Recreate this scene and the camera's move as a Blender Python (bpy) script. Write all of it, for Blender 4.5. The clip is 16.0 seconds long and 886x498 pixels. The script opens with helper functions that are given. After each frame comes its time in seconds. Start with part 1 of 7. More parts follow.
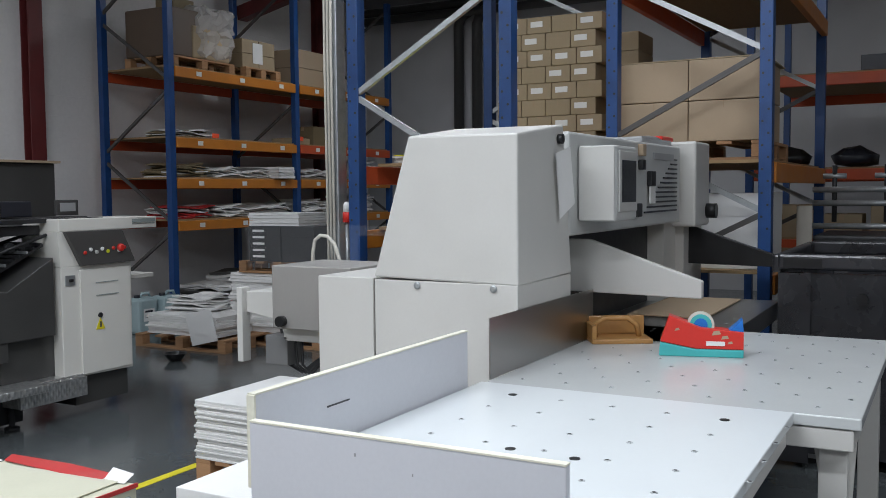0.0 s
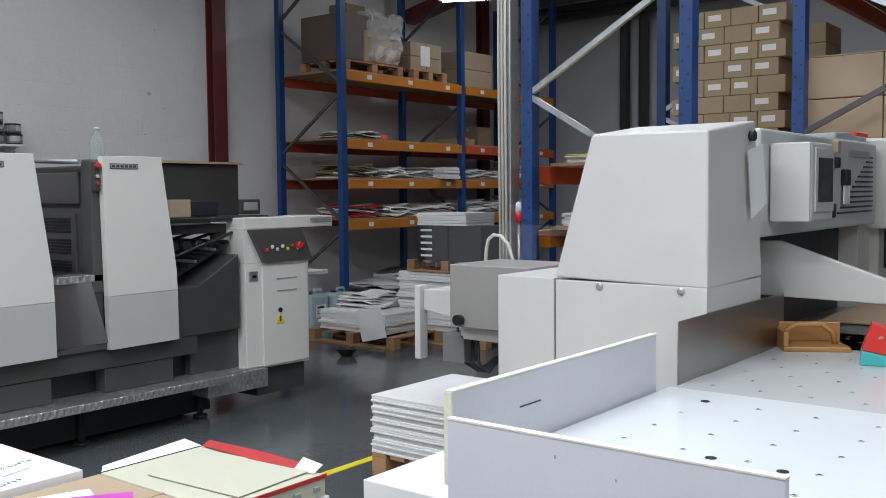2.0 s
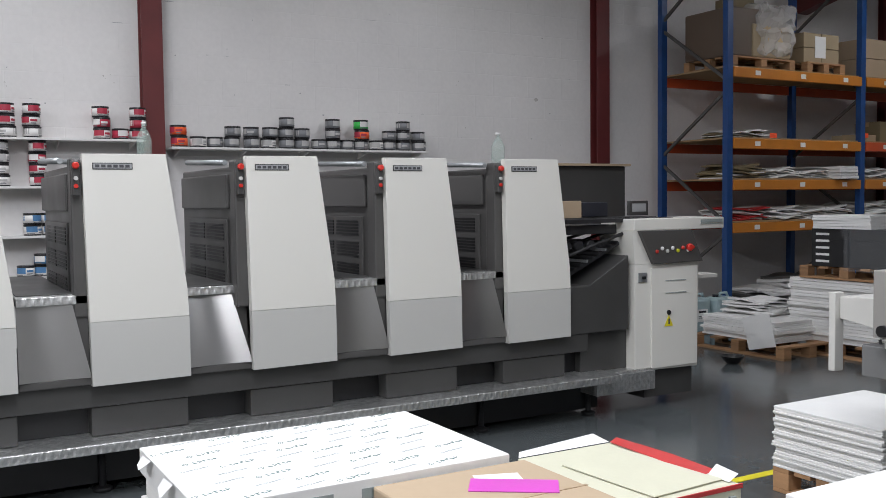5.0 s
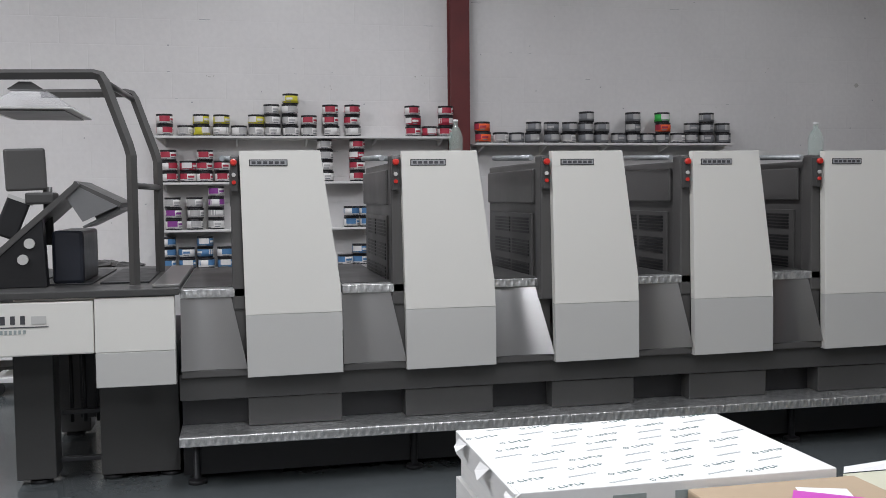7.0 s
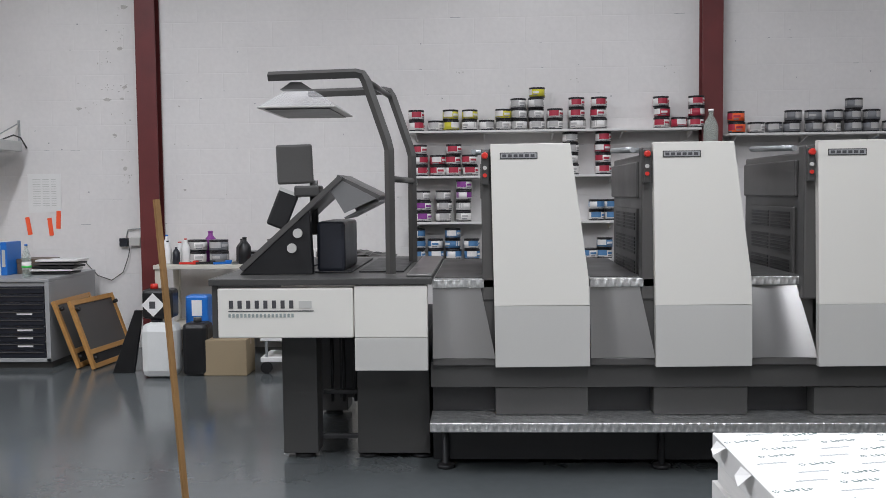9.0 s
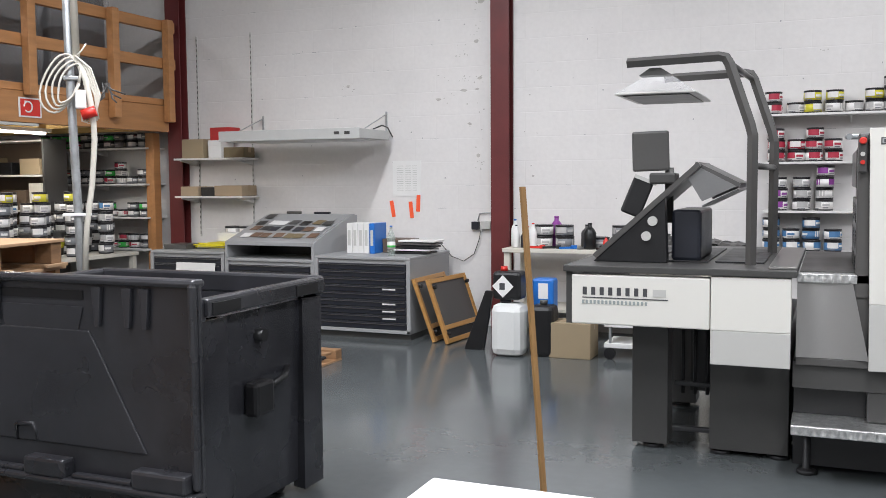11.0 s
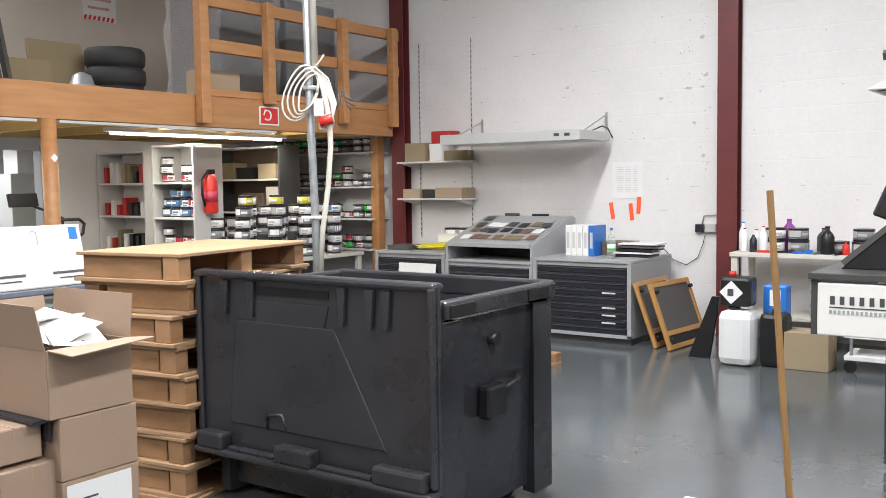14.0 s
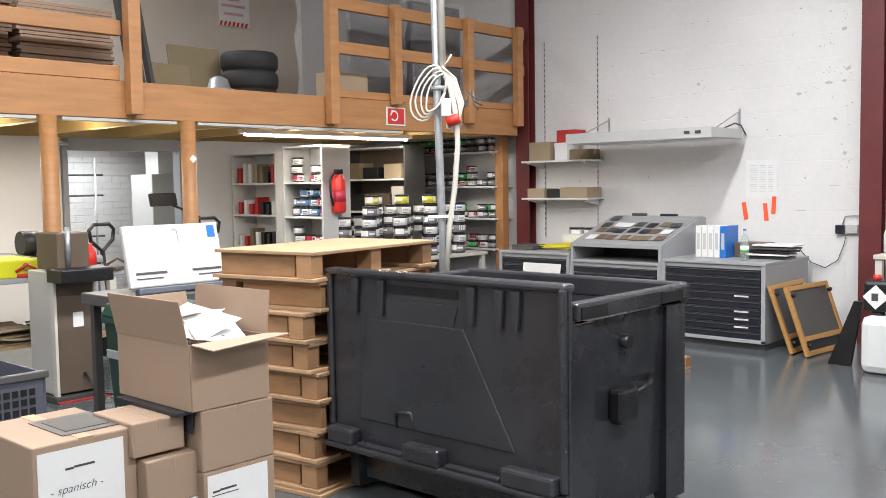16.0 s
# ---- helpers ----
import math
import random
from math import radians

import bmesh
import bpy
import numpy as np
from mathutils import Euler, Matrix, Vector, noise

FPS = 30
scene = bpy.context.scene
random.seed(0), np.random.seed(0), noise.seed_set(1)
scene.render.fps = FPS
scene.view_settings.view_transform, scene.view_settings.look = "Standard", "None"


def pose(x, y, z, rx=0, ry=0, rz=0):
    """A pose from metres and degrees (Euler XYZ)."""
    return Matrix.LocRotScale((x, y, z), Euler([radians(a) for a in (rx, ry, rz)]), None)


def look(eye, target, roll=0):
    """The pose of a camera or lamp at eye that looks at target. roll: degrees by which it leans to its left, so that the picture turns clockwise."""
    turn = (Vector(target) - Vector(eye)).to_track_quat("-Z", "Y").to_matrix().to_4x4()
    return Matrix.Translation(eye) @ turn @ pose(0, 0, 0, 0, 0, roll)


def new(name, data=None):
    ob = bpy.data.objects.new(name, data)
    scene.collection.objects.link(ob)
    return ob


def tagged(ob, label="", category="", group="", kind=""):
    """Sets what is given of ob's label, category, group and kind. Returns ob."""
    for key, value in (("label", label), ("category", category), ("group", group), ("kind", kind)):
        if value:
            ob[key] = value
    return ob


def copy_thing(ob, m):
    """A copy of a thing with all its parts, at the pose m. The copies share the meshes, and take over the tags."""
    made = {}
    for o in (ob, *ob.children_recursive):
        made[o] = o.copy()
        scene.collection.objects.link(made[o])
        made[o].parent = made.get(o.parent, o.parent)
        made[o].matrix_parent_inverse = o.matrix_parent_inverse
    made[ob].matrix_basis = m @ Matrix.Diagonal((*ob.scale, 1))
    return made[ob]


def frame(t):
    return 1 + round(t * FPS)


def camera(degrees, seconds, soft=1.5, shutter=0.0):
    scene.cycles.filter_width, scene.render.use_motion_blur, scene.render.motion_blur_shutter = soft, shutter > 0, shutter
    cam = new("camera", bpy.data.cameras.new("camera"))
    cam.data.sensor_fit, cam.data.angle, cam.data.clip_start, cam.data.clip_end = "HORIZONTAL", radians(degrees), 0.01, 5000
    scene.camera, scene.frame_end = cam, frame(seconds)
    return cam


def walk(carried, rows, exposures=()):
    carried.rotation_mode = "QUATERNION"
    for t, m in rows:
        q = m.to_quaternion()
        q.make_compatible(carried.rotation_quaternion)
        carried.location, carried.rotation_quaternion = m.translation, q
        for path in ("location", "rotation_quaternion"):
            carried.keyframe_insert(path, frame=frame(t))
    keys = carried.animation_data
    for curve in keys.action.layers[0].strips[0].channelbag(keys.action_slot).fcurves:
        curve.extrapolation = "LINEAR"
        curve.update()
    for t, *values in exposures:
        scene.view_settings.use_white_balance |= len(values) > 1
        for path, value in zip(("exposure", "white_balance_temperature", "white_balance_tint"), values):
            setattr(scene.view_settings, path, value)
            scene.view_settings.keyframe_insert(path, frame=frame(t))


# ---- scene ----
cam = camera(50.6, 16.0, 0.8)
PATH = [
    (0, (-1.504, -0.972, 1.556), (0.25, -0.018, 1.432), -0.5),
    (0.5, (-1.506, -0.947, 1.556), (0.209, 0.074, 1.432), -0.5),
    (1, (-1.517, -0.926, 1.554), (0.156, 0.163, 1.432), -0.5),
    (1.5, (-1.525, -0.904, 1.554), (0.101, 0.254, 1.432), -0.5),
    (2, (-1.536, -0.878, 1.552), (0.034, 0.354, 1.432), -0.5),
    (2.5, (-1.558, -0.858, 1.553), (-0.057, 0.459, 1.435), -0.5),
    (3, (-1.576, -0.838, 1.549), (-0.158, 0.568, 1.434), -0.4),
    (3.5, (-1.597, -0.818, 1.546), (-0.258, 0.663, 1.434), -0.4),
    (4, (-1.618, -0.791, 1.542), (-0.395, 0.787, 1.431), -0.3),
    (4.2, (-1.63, -0.782, 1.541), (-0.457, 0.834, 1.431), -0.4),
    (6.5, (-1.719, -0.752, 1.549), (-1.113, 1.151, 1.439), -0.6),
    (7, (-1.74, -0.742, 1.548), (-1.319, 1.21, 1.435), -0.6),
    (7.5, (-1.754, -0.733, 1.545), (-1.486, 1.246, 1.431), -0.6),
    (8, (-1.766, -0.726, 1.543), (-1.585, 1.262, 1.427), -0.6),
    (8.5, (-1.778, -0.72, 1.54), (-1.712, 1.275, 1.423), -0.6),
    (9, (-1.789, -0.721, 1.543), (-1.872, 1.274, 1.422), -0.6),
    (9.5, (-1.811, -0.717, 1.54), (-2.075, 1.261, 1.415), -0.6),
    (10, (-1.841, -0.726, 1.544), (-2.31, 1.214, 1.411), -0.6),
    (10.2, (-1.852, -0.731, 1.545), (-2.4, 1.187, 1.408), -0.5),
    (12.3, (-1.994, -0.766, 1.58), (-2.942, 0.989, 1.435), -0.7),
    (12.5, (-1.999, -0.765, 1.579), (-2.977, 0.973, 1.435), -0.7),
    (13, (-2.011, -0.774, 1.579), (-3.059, 0.924, 1.435), -0.8),
    (13.5, (-2.024, -0.777, 1.58), (-3.13, 0.882, 1.437), -0.8),
    (14, (-2.035, -0.777, 1.578), (-3.182, 0.855, 1.436), -0.8),
    (14.5, (-2.046, -0.778, 1.577), (-3.234, 0.825, 1.434), -0.8),
    (15, (-2.057, -0.786, 1.578), (-3.3, 0.775, 1.437), -0.8),
    (15.5, (-2.072, -0.782, 1.577), (-3.362, 0.74, 1.437), -0.8),
    (16, (-2.089, -0.778, 1.577), (-3.436, 0.694, 1.438), -0.9),
]
EXPOSURES = [(0.0, -0.58, 6100, 8), (1.5, -0.5, 6100, 8), (2.5, -0.32, 6100, 8), (3.5, -0.15, 6200, 9), (6.5, -0.62, 6300, 11), (7.7, -0.68, 6300, 11), (9.0, -0.56, 6300, 11), (10.0, -0.34, 6300, 11), (12.3, 0.2, 6500, 10), (16.0, 0.32, 6500, 10)]
walk(cam, [(t, look(e, g, r)) for t, e, g, r in PATH], EXPOSURES)

# ---- world and lights ----
world = bpy.data.worlds.new("world")
scene.world = world
world.use_nodes = True
world.node_tree.nodes["Background"].inputs[0].default_value = (0.8, 0.85, 1.0, 1)
world.node_tree.nodes["Background"].inputs[1].default_value = 0.035


def area_lamp(name, loc, sx, sy, watts, color=(0.96, 0.97, 1.0)):
    d = bpy.data.lights.new(name, "AREA")
    d.shape, d.size, d.size_y, d.energy, d.color = "RECTANGLE", sx, sy, watts, color
    ob = new(name, d)
    ob.location = loc
    return ob


TUBE_ROWS = [(-10.7, 2.6, 0.40), (-5.5, 1.2, 1.25), (-5.2, 4.7, 0.95), (-1.0, 1.2, 1.25), (-1.0, 5.6, 0.5), (3.4, 1.0, 0.55), (3.4, 5.4, 0.33), (9.0, 4.6, 0.34), (9.0, -1.0, 0.07), (-1.0, -4.0, 1.05), (-6.5, -4.0, 1.0)]
for lx, ly, k in TUBE_ROWS:
    area_lamp("tube_or_fill_light", (lx, ly, 4.80), 0.25, 3.0, 200 * k)
area_lamp("tube_or_fill_light", (-9.9, 6.0, 2.06), 0.12, 2.4, 32, (1.0, 0.95, 0.85))
# Added fill lamps without fittings: under the mezzanine and in the back room.
area_lamp("tube_or_fill_light", (-10.5, 2.7, 2.10), 0.12, 2.4, 46, (1.0, 0.95, 0.85))
area_lamp("tube_or_fill_light", (-12.7, 4.2, 2.1), 0.3, 1.6, 34, (0.9, 0.95, 1.0))

# Uplights added to brighten the joists, not fittings of their own.
for lx, ly, w in ((-9.9, 6.0, 9), (-10.5, 2.7, 12)):
    area_lamp("added_uplight", (lx, ly, 1.99), 0.12, 2.2, w, (1.0, 0.95, 0.85)).rotation_euler = (math.pi, 0, 0)

# ---- materials ----


def mat(name, color, rough=0.5, metal=0.0, var=0.12, scale=6.0, fine=90.0, bump=0.05, island=0.0, rvar=0.1, spec=0.5, alpha=None):
    m = bpy.data.materials.new(name)
    m.use_nodes = True
    nt = m.node_tree
    p = nt.nodes["Principled BSDF"]
    tc = nt.nodes.new("ShaderNodeTexCoord")
    n1, n2 = nt.nodes.new("ShaderNodeTexNoise"), nt.nodes.new("ShaderNodeTexNoise")
    n1.inputs["Scale"].default_value, n2.inputs["Scale"].default_value = scale, fine
    n1.inputs["Detail"].default_value, n2.inputs["Detail"].default_value = 5, 3
    for n in (n1, n2):
        nt.links.new(tc.outputs["Object"], n.inputs["Vector"])
    add = nt.nodes.new("ShaderNodeMath")
    add.operation = "MULTIPLY_ADD"
    nt.links.new(n2.outputs["Fac"], add.inputs[0])
    add.inputs[1].default_value = 0.4
    nt.links.new(n1.outputs["Fac"], add.inputs[2])
    info = nt.nodes.new("ShaderNodeObjectInfo")
    rnd = nt.nodes.new("ShaderNodeMath")
    rnd.operation = "MULTIPLY_ADD"
    nt.links.new(info.outputs["Random"], rnd.inputs[0])
    rnd.inputs[1].default_value = island
    nt.links.new(add.outputs[0], rnd.inputs[2])
    ramp = nt.nodes.new("ShaderNodeMapRange")
    ramp.inputs[1].default_value, ramp.inputs[2].default_value = 0.35, 1.05 + island
    ramp.inputs[3].default_value, ramp.inputs[4].default_value = 1 - var, 1 + var
    nt.links.new(rnd.outputs[0], ramp.inputs[0])
    mix = nt.nodes.new("ShaderNodeVectorMath")
    mix.operation = "SCALE"
    mix.inputs[0].default_value = color
    nt.links.new(ramp.outputs[0], mix.inputs["Scale"])
    nt.links.new(mix.outputs[0], p.inputs["Base Color"])
    rr = nt.nodes.new("ShaderNodeMapRange")
    rr.inputs[1].default_value, rr.inputs[2].default_value = 0.15, 0.85
    rr.inputs[3].default_value, rr.inputs[4].default_value = max(0.02, rough - rvar), min(1, rough + rvar)
    nt.links.new(n1.outputs["Fac"], rr.inputs[0])
    nt.links.new(rr.outputs[0], p.inputs["Roughness"])
    p.inputs["Metallic"].default_value = metal
    p.inputs["Specular IOR Level"].default_value = spec
    if bump:
        b = nt.nodes.new("ShaderNodeBump")
        b.inputs["Strength"].default_value, b.inputs["Distance"].default_value = bump, 0.01
        nt.links.new(add.outputs[0], b.inputs["Height"])
        nt.links.new(b.outputs[0], p.inputs["Normal"])
    return m


def stretch(m, x, y, z):
    """Stretch the grain of a material along an axis."""
    nt = m.node_tree
    mp = nt.nodes.new("ShaderNodeMapping")
    mp.inputs["Scale"].default_value = (x, y, z)
    tc = [n for n in nt.nodes if n.bl_idname == "ShaderNodeTexCoord"][0]
    nt.links.new(tc.outputs["Object"], mp.inputs["Vector"])
    for n in [n for n in nt.nodes if n.bl_idname == "ShaderNodeTexNoise"]:
        nt.links.new(mp.outputs[0], n.inputs["Vector"])
    return m


def glow(name, color, strength):
    m = bpy.data.materials.new(name)
    m.use_nodes = True
    p = m.node_tree.nodes["Principled BSDF"]
    p.inputs["Base Color"].default_value = (*color, 1)
    p.inputs["Emission Color"].default_value = (*color, 1)
    p.inputs["Emission Strength"].default_value = strength
    return m


def clear(name, color, alpha, rough=0.1):
    m = bpy.data.materials.new(name)
    m.use_nodes = True
    p = m.node_tree.nodes["Principled BSDF"]
    p.inputs["Base Color"].default_value = (*color, 1)
    p.inputs["Roughness"].default_value = rough
    p.inputs["Alpha"].default_value = alpha
    return m


M_FLOOR = mat("grey_floor_coating", (0.09, 0.1, 0.103), 0.17, var=0.16, scale=1.3, fine=14, bump=0.006, rvar=0.07)
M_PLASTER = mat("white_paint", (0.74, 0.725, 0.71), 0.75, var=0.05, scale=1.5, bump=0.1)
M_CEIL = mat("ceiling_sheet", (0.2, 0.2, 0.21), 0.7, var=0.1)
M_CLAD = mat("grey_cladding", (0.5, 0.5, 0.51), 0.5, var=0.12, scale=1.5)
M_RED = mat("red_oxide_steel", (0.125, 0.02, 0.02), 0.5, var=0.25, scale=4, bump=0.1)
M_WHITE = mat("white_machine_paint", (0.715, 0.70, 0.65), 0.33, var=0.014, scale=1.2, bump=0.01, rvar=0.03)
M_LGREY = mat("light_grey_machine_paint", (0.515, 0.51, 0.485), 0.35, var=0.025, scale=1.5, bump=0.01, rvar=0.03)
M_CUT = mat("cream_machine_paint", (0.56, 0.55, 0.52), 0.4, var=0.04, scale=4, bump=0.02)
M_CUTGREY = mat("grey_hammered_panel", (0.51, 0.515, 0.50), 0.42, var=0.06, scale=8, bump=0.05)
M_DGREY = mat("dark_grey_machine_paint", (0.055, 0.054, 0.052), 0.4, var=0.12, scale=3, bump=0.02)
M_MGREY = mat("mid_grey_machine_paint", (0.078, 0.075, 0.072), 0.38, var=0.1, scale=3, bump=0.02)
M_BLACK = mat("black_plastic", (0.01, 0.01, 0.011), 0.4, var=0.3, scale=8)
M_DARK = mat("dark_steel_parts", (0.03, 0.03, 0.032), 0.45, metal=0.3, var=0.4, scale=12)
M_STEEL = stretch(mat("brushed_stainless_steel", (0.43, 0.425, 0.415), 0.33, metal=1.0, var=0.03, scale=1.5, fine=60, bump=0.0, rvar=0.05), 3, 3, 0.8)
M_TREAD = mat("tread_plate_aluminium", (0.68, 0.68, 0.67), 0.36, metal=0.9, var=0.3, scale=30, fine=120, bump=0.25)


def add_diamonds(m):
    """Raised diamond ribs of tread plate, 3 cm apart."""
    nt = m.node_tree
    tc = [n for n in nt.nodes if n.bl_idname == "ShaderNodeTexCoord"][0]
    waves = []
    for ang in (40, -40):
        mp = nt.nodes.new("ShaderNodeMapping")
        mp.inputs["Rotation"].default_value = (radians(45), 0, radians(ang))
        wv = nt.nodes.new("ShaderNodeTexWave")
        wv.inputs["Scale"].default_value = 9.5
        nt.links.new(tc.outputs["Object"], mp.inputs["Vector"])
        nt.links.new(mp.outputs[0], wv.inputs["Vector"])
        waves.append(wv)
    mul = nt.nodes.new("ShaderNodeMath")
    mul.operation = "MULTIPLY"
    nt.links.new(waves[0].outputs["Fac"], mul.inputs[0])
    nt.links.new(waves[1].outputs["Fac"], mul.inputs[1])
    b = nt.nodes.new("ShaderNodeBump")
    b.inputs["Strength"].default_value, b.inputs["Distance"].default_value = 0.6, 0.006
    nt.links.new(mul.outputs[0], b.inputs["Height"])
    nt.links.new(b.outputs[0], nt.nodes["Principled BSDF"].inputs["Normal"])
    return m


add_diamonds(M_TREAD)
M_GALV = mat("galvanised_steel", (0.42, 0.44, 0.45), 0.42, metal=0.7, var=0.2, scale=20)
M_BLUE = mat("blue_rack_paint", (0.012, 0.055, 0.19), 0.4, var=0.25, scale=6, bump=0.03)
M_ORANGE = mat("orange_rack_beam", (0.50, 0.175, 0.018), 0.45, var=0.2, scale=5, island=0.2)
M_REDBEAM = mat("red_orange_rack_beam", (0.50, 0.075, 0.02), 0.45, var=0.15, scale=5)
M_CHIP = mat("chipboard_shelf", (0.30, 0.20, 0.10), 0.8, var=0.2, scale=30, fine=200)
M_CARD = mat("brown_cardboard", (0.335, 0.262, 0.165), 0.82, var=0.09, scale=4, fine=60, bump=0.06, island=0.35)
M_CARD2 = mat("light_brown_cardboard", (0.40, 0.305, 0.205), 0.8, var=0.07, scale=3, fine=60, bump=0.05, island=0.2)
M_TAPE = mat("brown_parcel_tape", (0.36, 0.255, 0.155), 0.35, var=0.06)
M_PAPER = mat("white_paper", (0.76, 0.755, 0.74), 0.75, var=0.05, scale=6, island=0.1)
M_PAPERE = stretch(mat("stacked_paper_edges", (0.78, 0.77, 0.75), 0.85, var=0.08, scale=2, fine=40, bump=0.08), 0.3, 0.3, 14)
M_GREENPAPER = mat("grey_green_paper", (0.55, 0.54, 0.42), 0.8, var=0.05)
M_REDW = mat("red_wrapper", (0.45, 0.025, 0.025), 0.5, var=0.12)
M_PALLET = stretch(mat("pale_pallet_wood", (0.35, 0.195, 0.095), 0.75, var=0.5, scale=3, fine=40, bump=0.2, island=0.6), 2, 1, 7)
M_TIMBER = stretch(mat("glued_timber_beam", (0.43, 0.205, 0.08), 0.5, var=0.3, scale=2.5, fine=50, bump=0.08, island=0.25), 8, 0.8, 8)
M_PLY = stretch(mat("plywood_board", (0.40, 0.25, 0.14), 0.65, var=0.45, scale=4, fine=30, bump=0.1, island=0.5), 1.5, 0.5, 9)
M_JOIST = mat("yellow_pine_joist", (0.62, 0.42, 0.15), 0.6, var=0.15, scale=3, island=0.2)
M_BIN = mat("dark_grey_bin_plastic", (0.026, 0.0265, 0.031), 0.3, var=0.45, scale=2.2, fine=11, bump=0.5, rvar=0.14, spec=0.8)
M_YELLOW = mat("yellow_tape", (0.72, 0.62, 0.02), 0.5, var=0.08)
M_REDP = mat("red_plastic", (0.6, 0.03, 0.02), 0.35, var=0.08)
M_TEAL = mat("teal_plastic", (0.07, 0.42, 0.42), 0.4, var=0.08)
M_BLUEP = mat("blue_plastic", (0.02, 0.16, 0.55), 0.35, var=0.1)
M_OAK = stretch(mat("varnished_wood", (0.42, 0.22, 0.07), 0.35, var=0.2, scale=4, fine=50), 1, 6, 6)
M_TABLE = mat("white_table_laminate", (0.72, 0.755, 0.765), 0.25, var=0.02, scale=2, bump=0.004, rvar=0.03)
M_BOARD = mat("grey_white_board", (0.62, 0.625, 0.66), 0.45, var=0.06, scale=2, bump=0.02)
M_BOARDE = mat("worn_board_edge", (0.74, 0.72, 0.6), 0.6, var=0.15, scale=14)
M_SHELFW = mat("white_shelf_board", (0.70, 0.69, 0.67), 0.5, var=0.04)
M_CHEST = mat("grey_chest_paint", (0.33, 0.335, 0.34), 0.45, var=0.06)
M_NAVY = mat("black_blue_drawer", (0.016, 0.018, 0.026), 0.35, var=0.2)
M_TIN = mat("black_tin", (0.035, 0.033, 0.036), 0.35, metal=0.4, var=0.2)
M_CANISTER = mat("translucent_white_plastic", (0.66, 0.67, 0.66), 0.4, var=0.06)
M_BLUELIQ = mat("blue_green_canister", (0.36, 0.46, 0.48), 0.35, var=0.12)
M_GLASS = clear("clear_glass", (0.45, 0.55, 0.5), 0.3)
M_FILM = clear("stretch_film", (0.8, 0.8, 0.82), 0.22, 0.15)
M_ACRYL = clear("clear_acrylic", (0.6, 0.62, 0.64), 0.03, 0.02)
M_LAMP = glow("fluorescent_tube", (1.0, 0.97, 0.95), 22.0)
M_ORANGEF = mat("fluorescent_orange", (0.95, 0.12, 0.04), 0.5, var=0.05)
M_GREEN = mat("dark_green_plastic", (0.010, 0.042, 0.03), 0.4, var=0.2)
M_MAGENTA = mat("magenta_label", (0.52, 0.06, 0.42), 0.5, var=0.1)
M_BROWNM = mat("brown_machine_paint", (0.12, 0.085, 0.06), 0.5, var=0.1)
M_LIME = mat("lime_yellow_paint", (0.62, 0.62, 0.02), 0.4, var=0.06)
M_SCREEN = mat("dark_screen", (0.02, 0.022, 0.028), 0.12, var=0.1)
M_TYRE = mat("black_rubber", (0.015, 0.015, 0.015), 0.7, var=0.2)
M_CABLE = mat("cream_cable", (0.6, 0.57, 0.5), 0.5, var=0.08)
M_OLIVE = mat("olive_card", (0.2, 0.155, 0.085), 0.7, var=0.1)
M_INK = mat("dark_lettering", (0.06, 0.06, 0.065), 0.5, var=0.05)
M_GREYINK = mat("grey_print", (0.3, 0.34, 0.33), 0.6, var=0.05)
M_TABLE2 = mat("grey_table_plate", (0.55, 0.57, 0.565), 0.24, var=0.05, scale=2, bump=0.004, rvar=0.03)
M_UPPER = mat("beige_wall_paint", (0.60, 0.55, 0.48), 0.8, var=0.12, scale=1.2, bump=0.1)
M_CRATE = mat("blue_grey_crate_plastic", (0.085, 0.092, 0.115), 0.4, var=0.15)
M_TEALINK = mat("dark_teal_print", (0.07, 0.13, 0.12), 0.6, var=0.1)
M_CREASE = clear("creased_film", (0.85, 0.83, 0.8), 0.4, 0.12)
M_LIP = mat("satin_grey_metal", (0.19, 0.19, 0.19), 0.4, metal=0.2, var=0.08, scale=3)
M_PLATE = stretch(mat("dull_steel_plate", (0.40, 0.385, 0.365), 0.42, metal=0.5, var=0.06, scale=2, fine=60, bump=0.0), 3, 3, 0.8)
M_STICK = stretch(mat("brown_stained_wood", (0.27, 0.15, 0.055), 0.5, var=0.3, scale=4, fine=50), 6, 6, 1)
M_CARD3 = mat("kraft_cardboard", (0.335, 0.235, 0.165), 0.82, var=0.1, scale=3, fine=60, bump=0.06, island=0.3)
M_KRAFTD = mat("dark_kraft_board", (0.17, 0.105, 0.07), 0.8, var=0.2, scale=5, bump=0.1, island=0.5)
M_REDINK = mat("red_print", (0.5, 0.12, 0.12), 0.6, var=0.05)


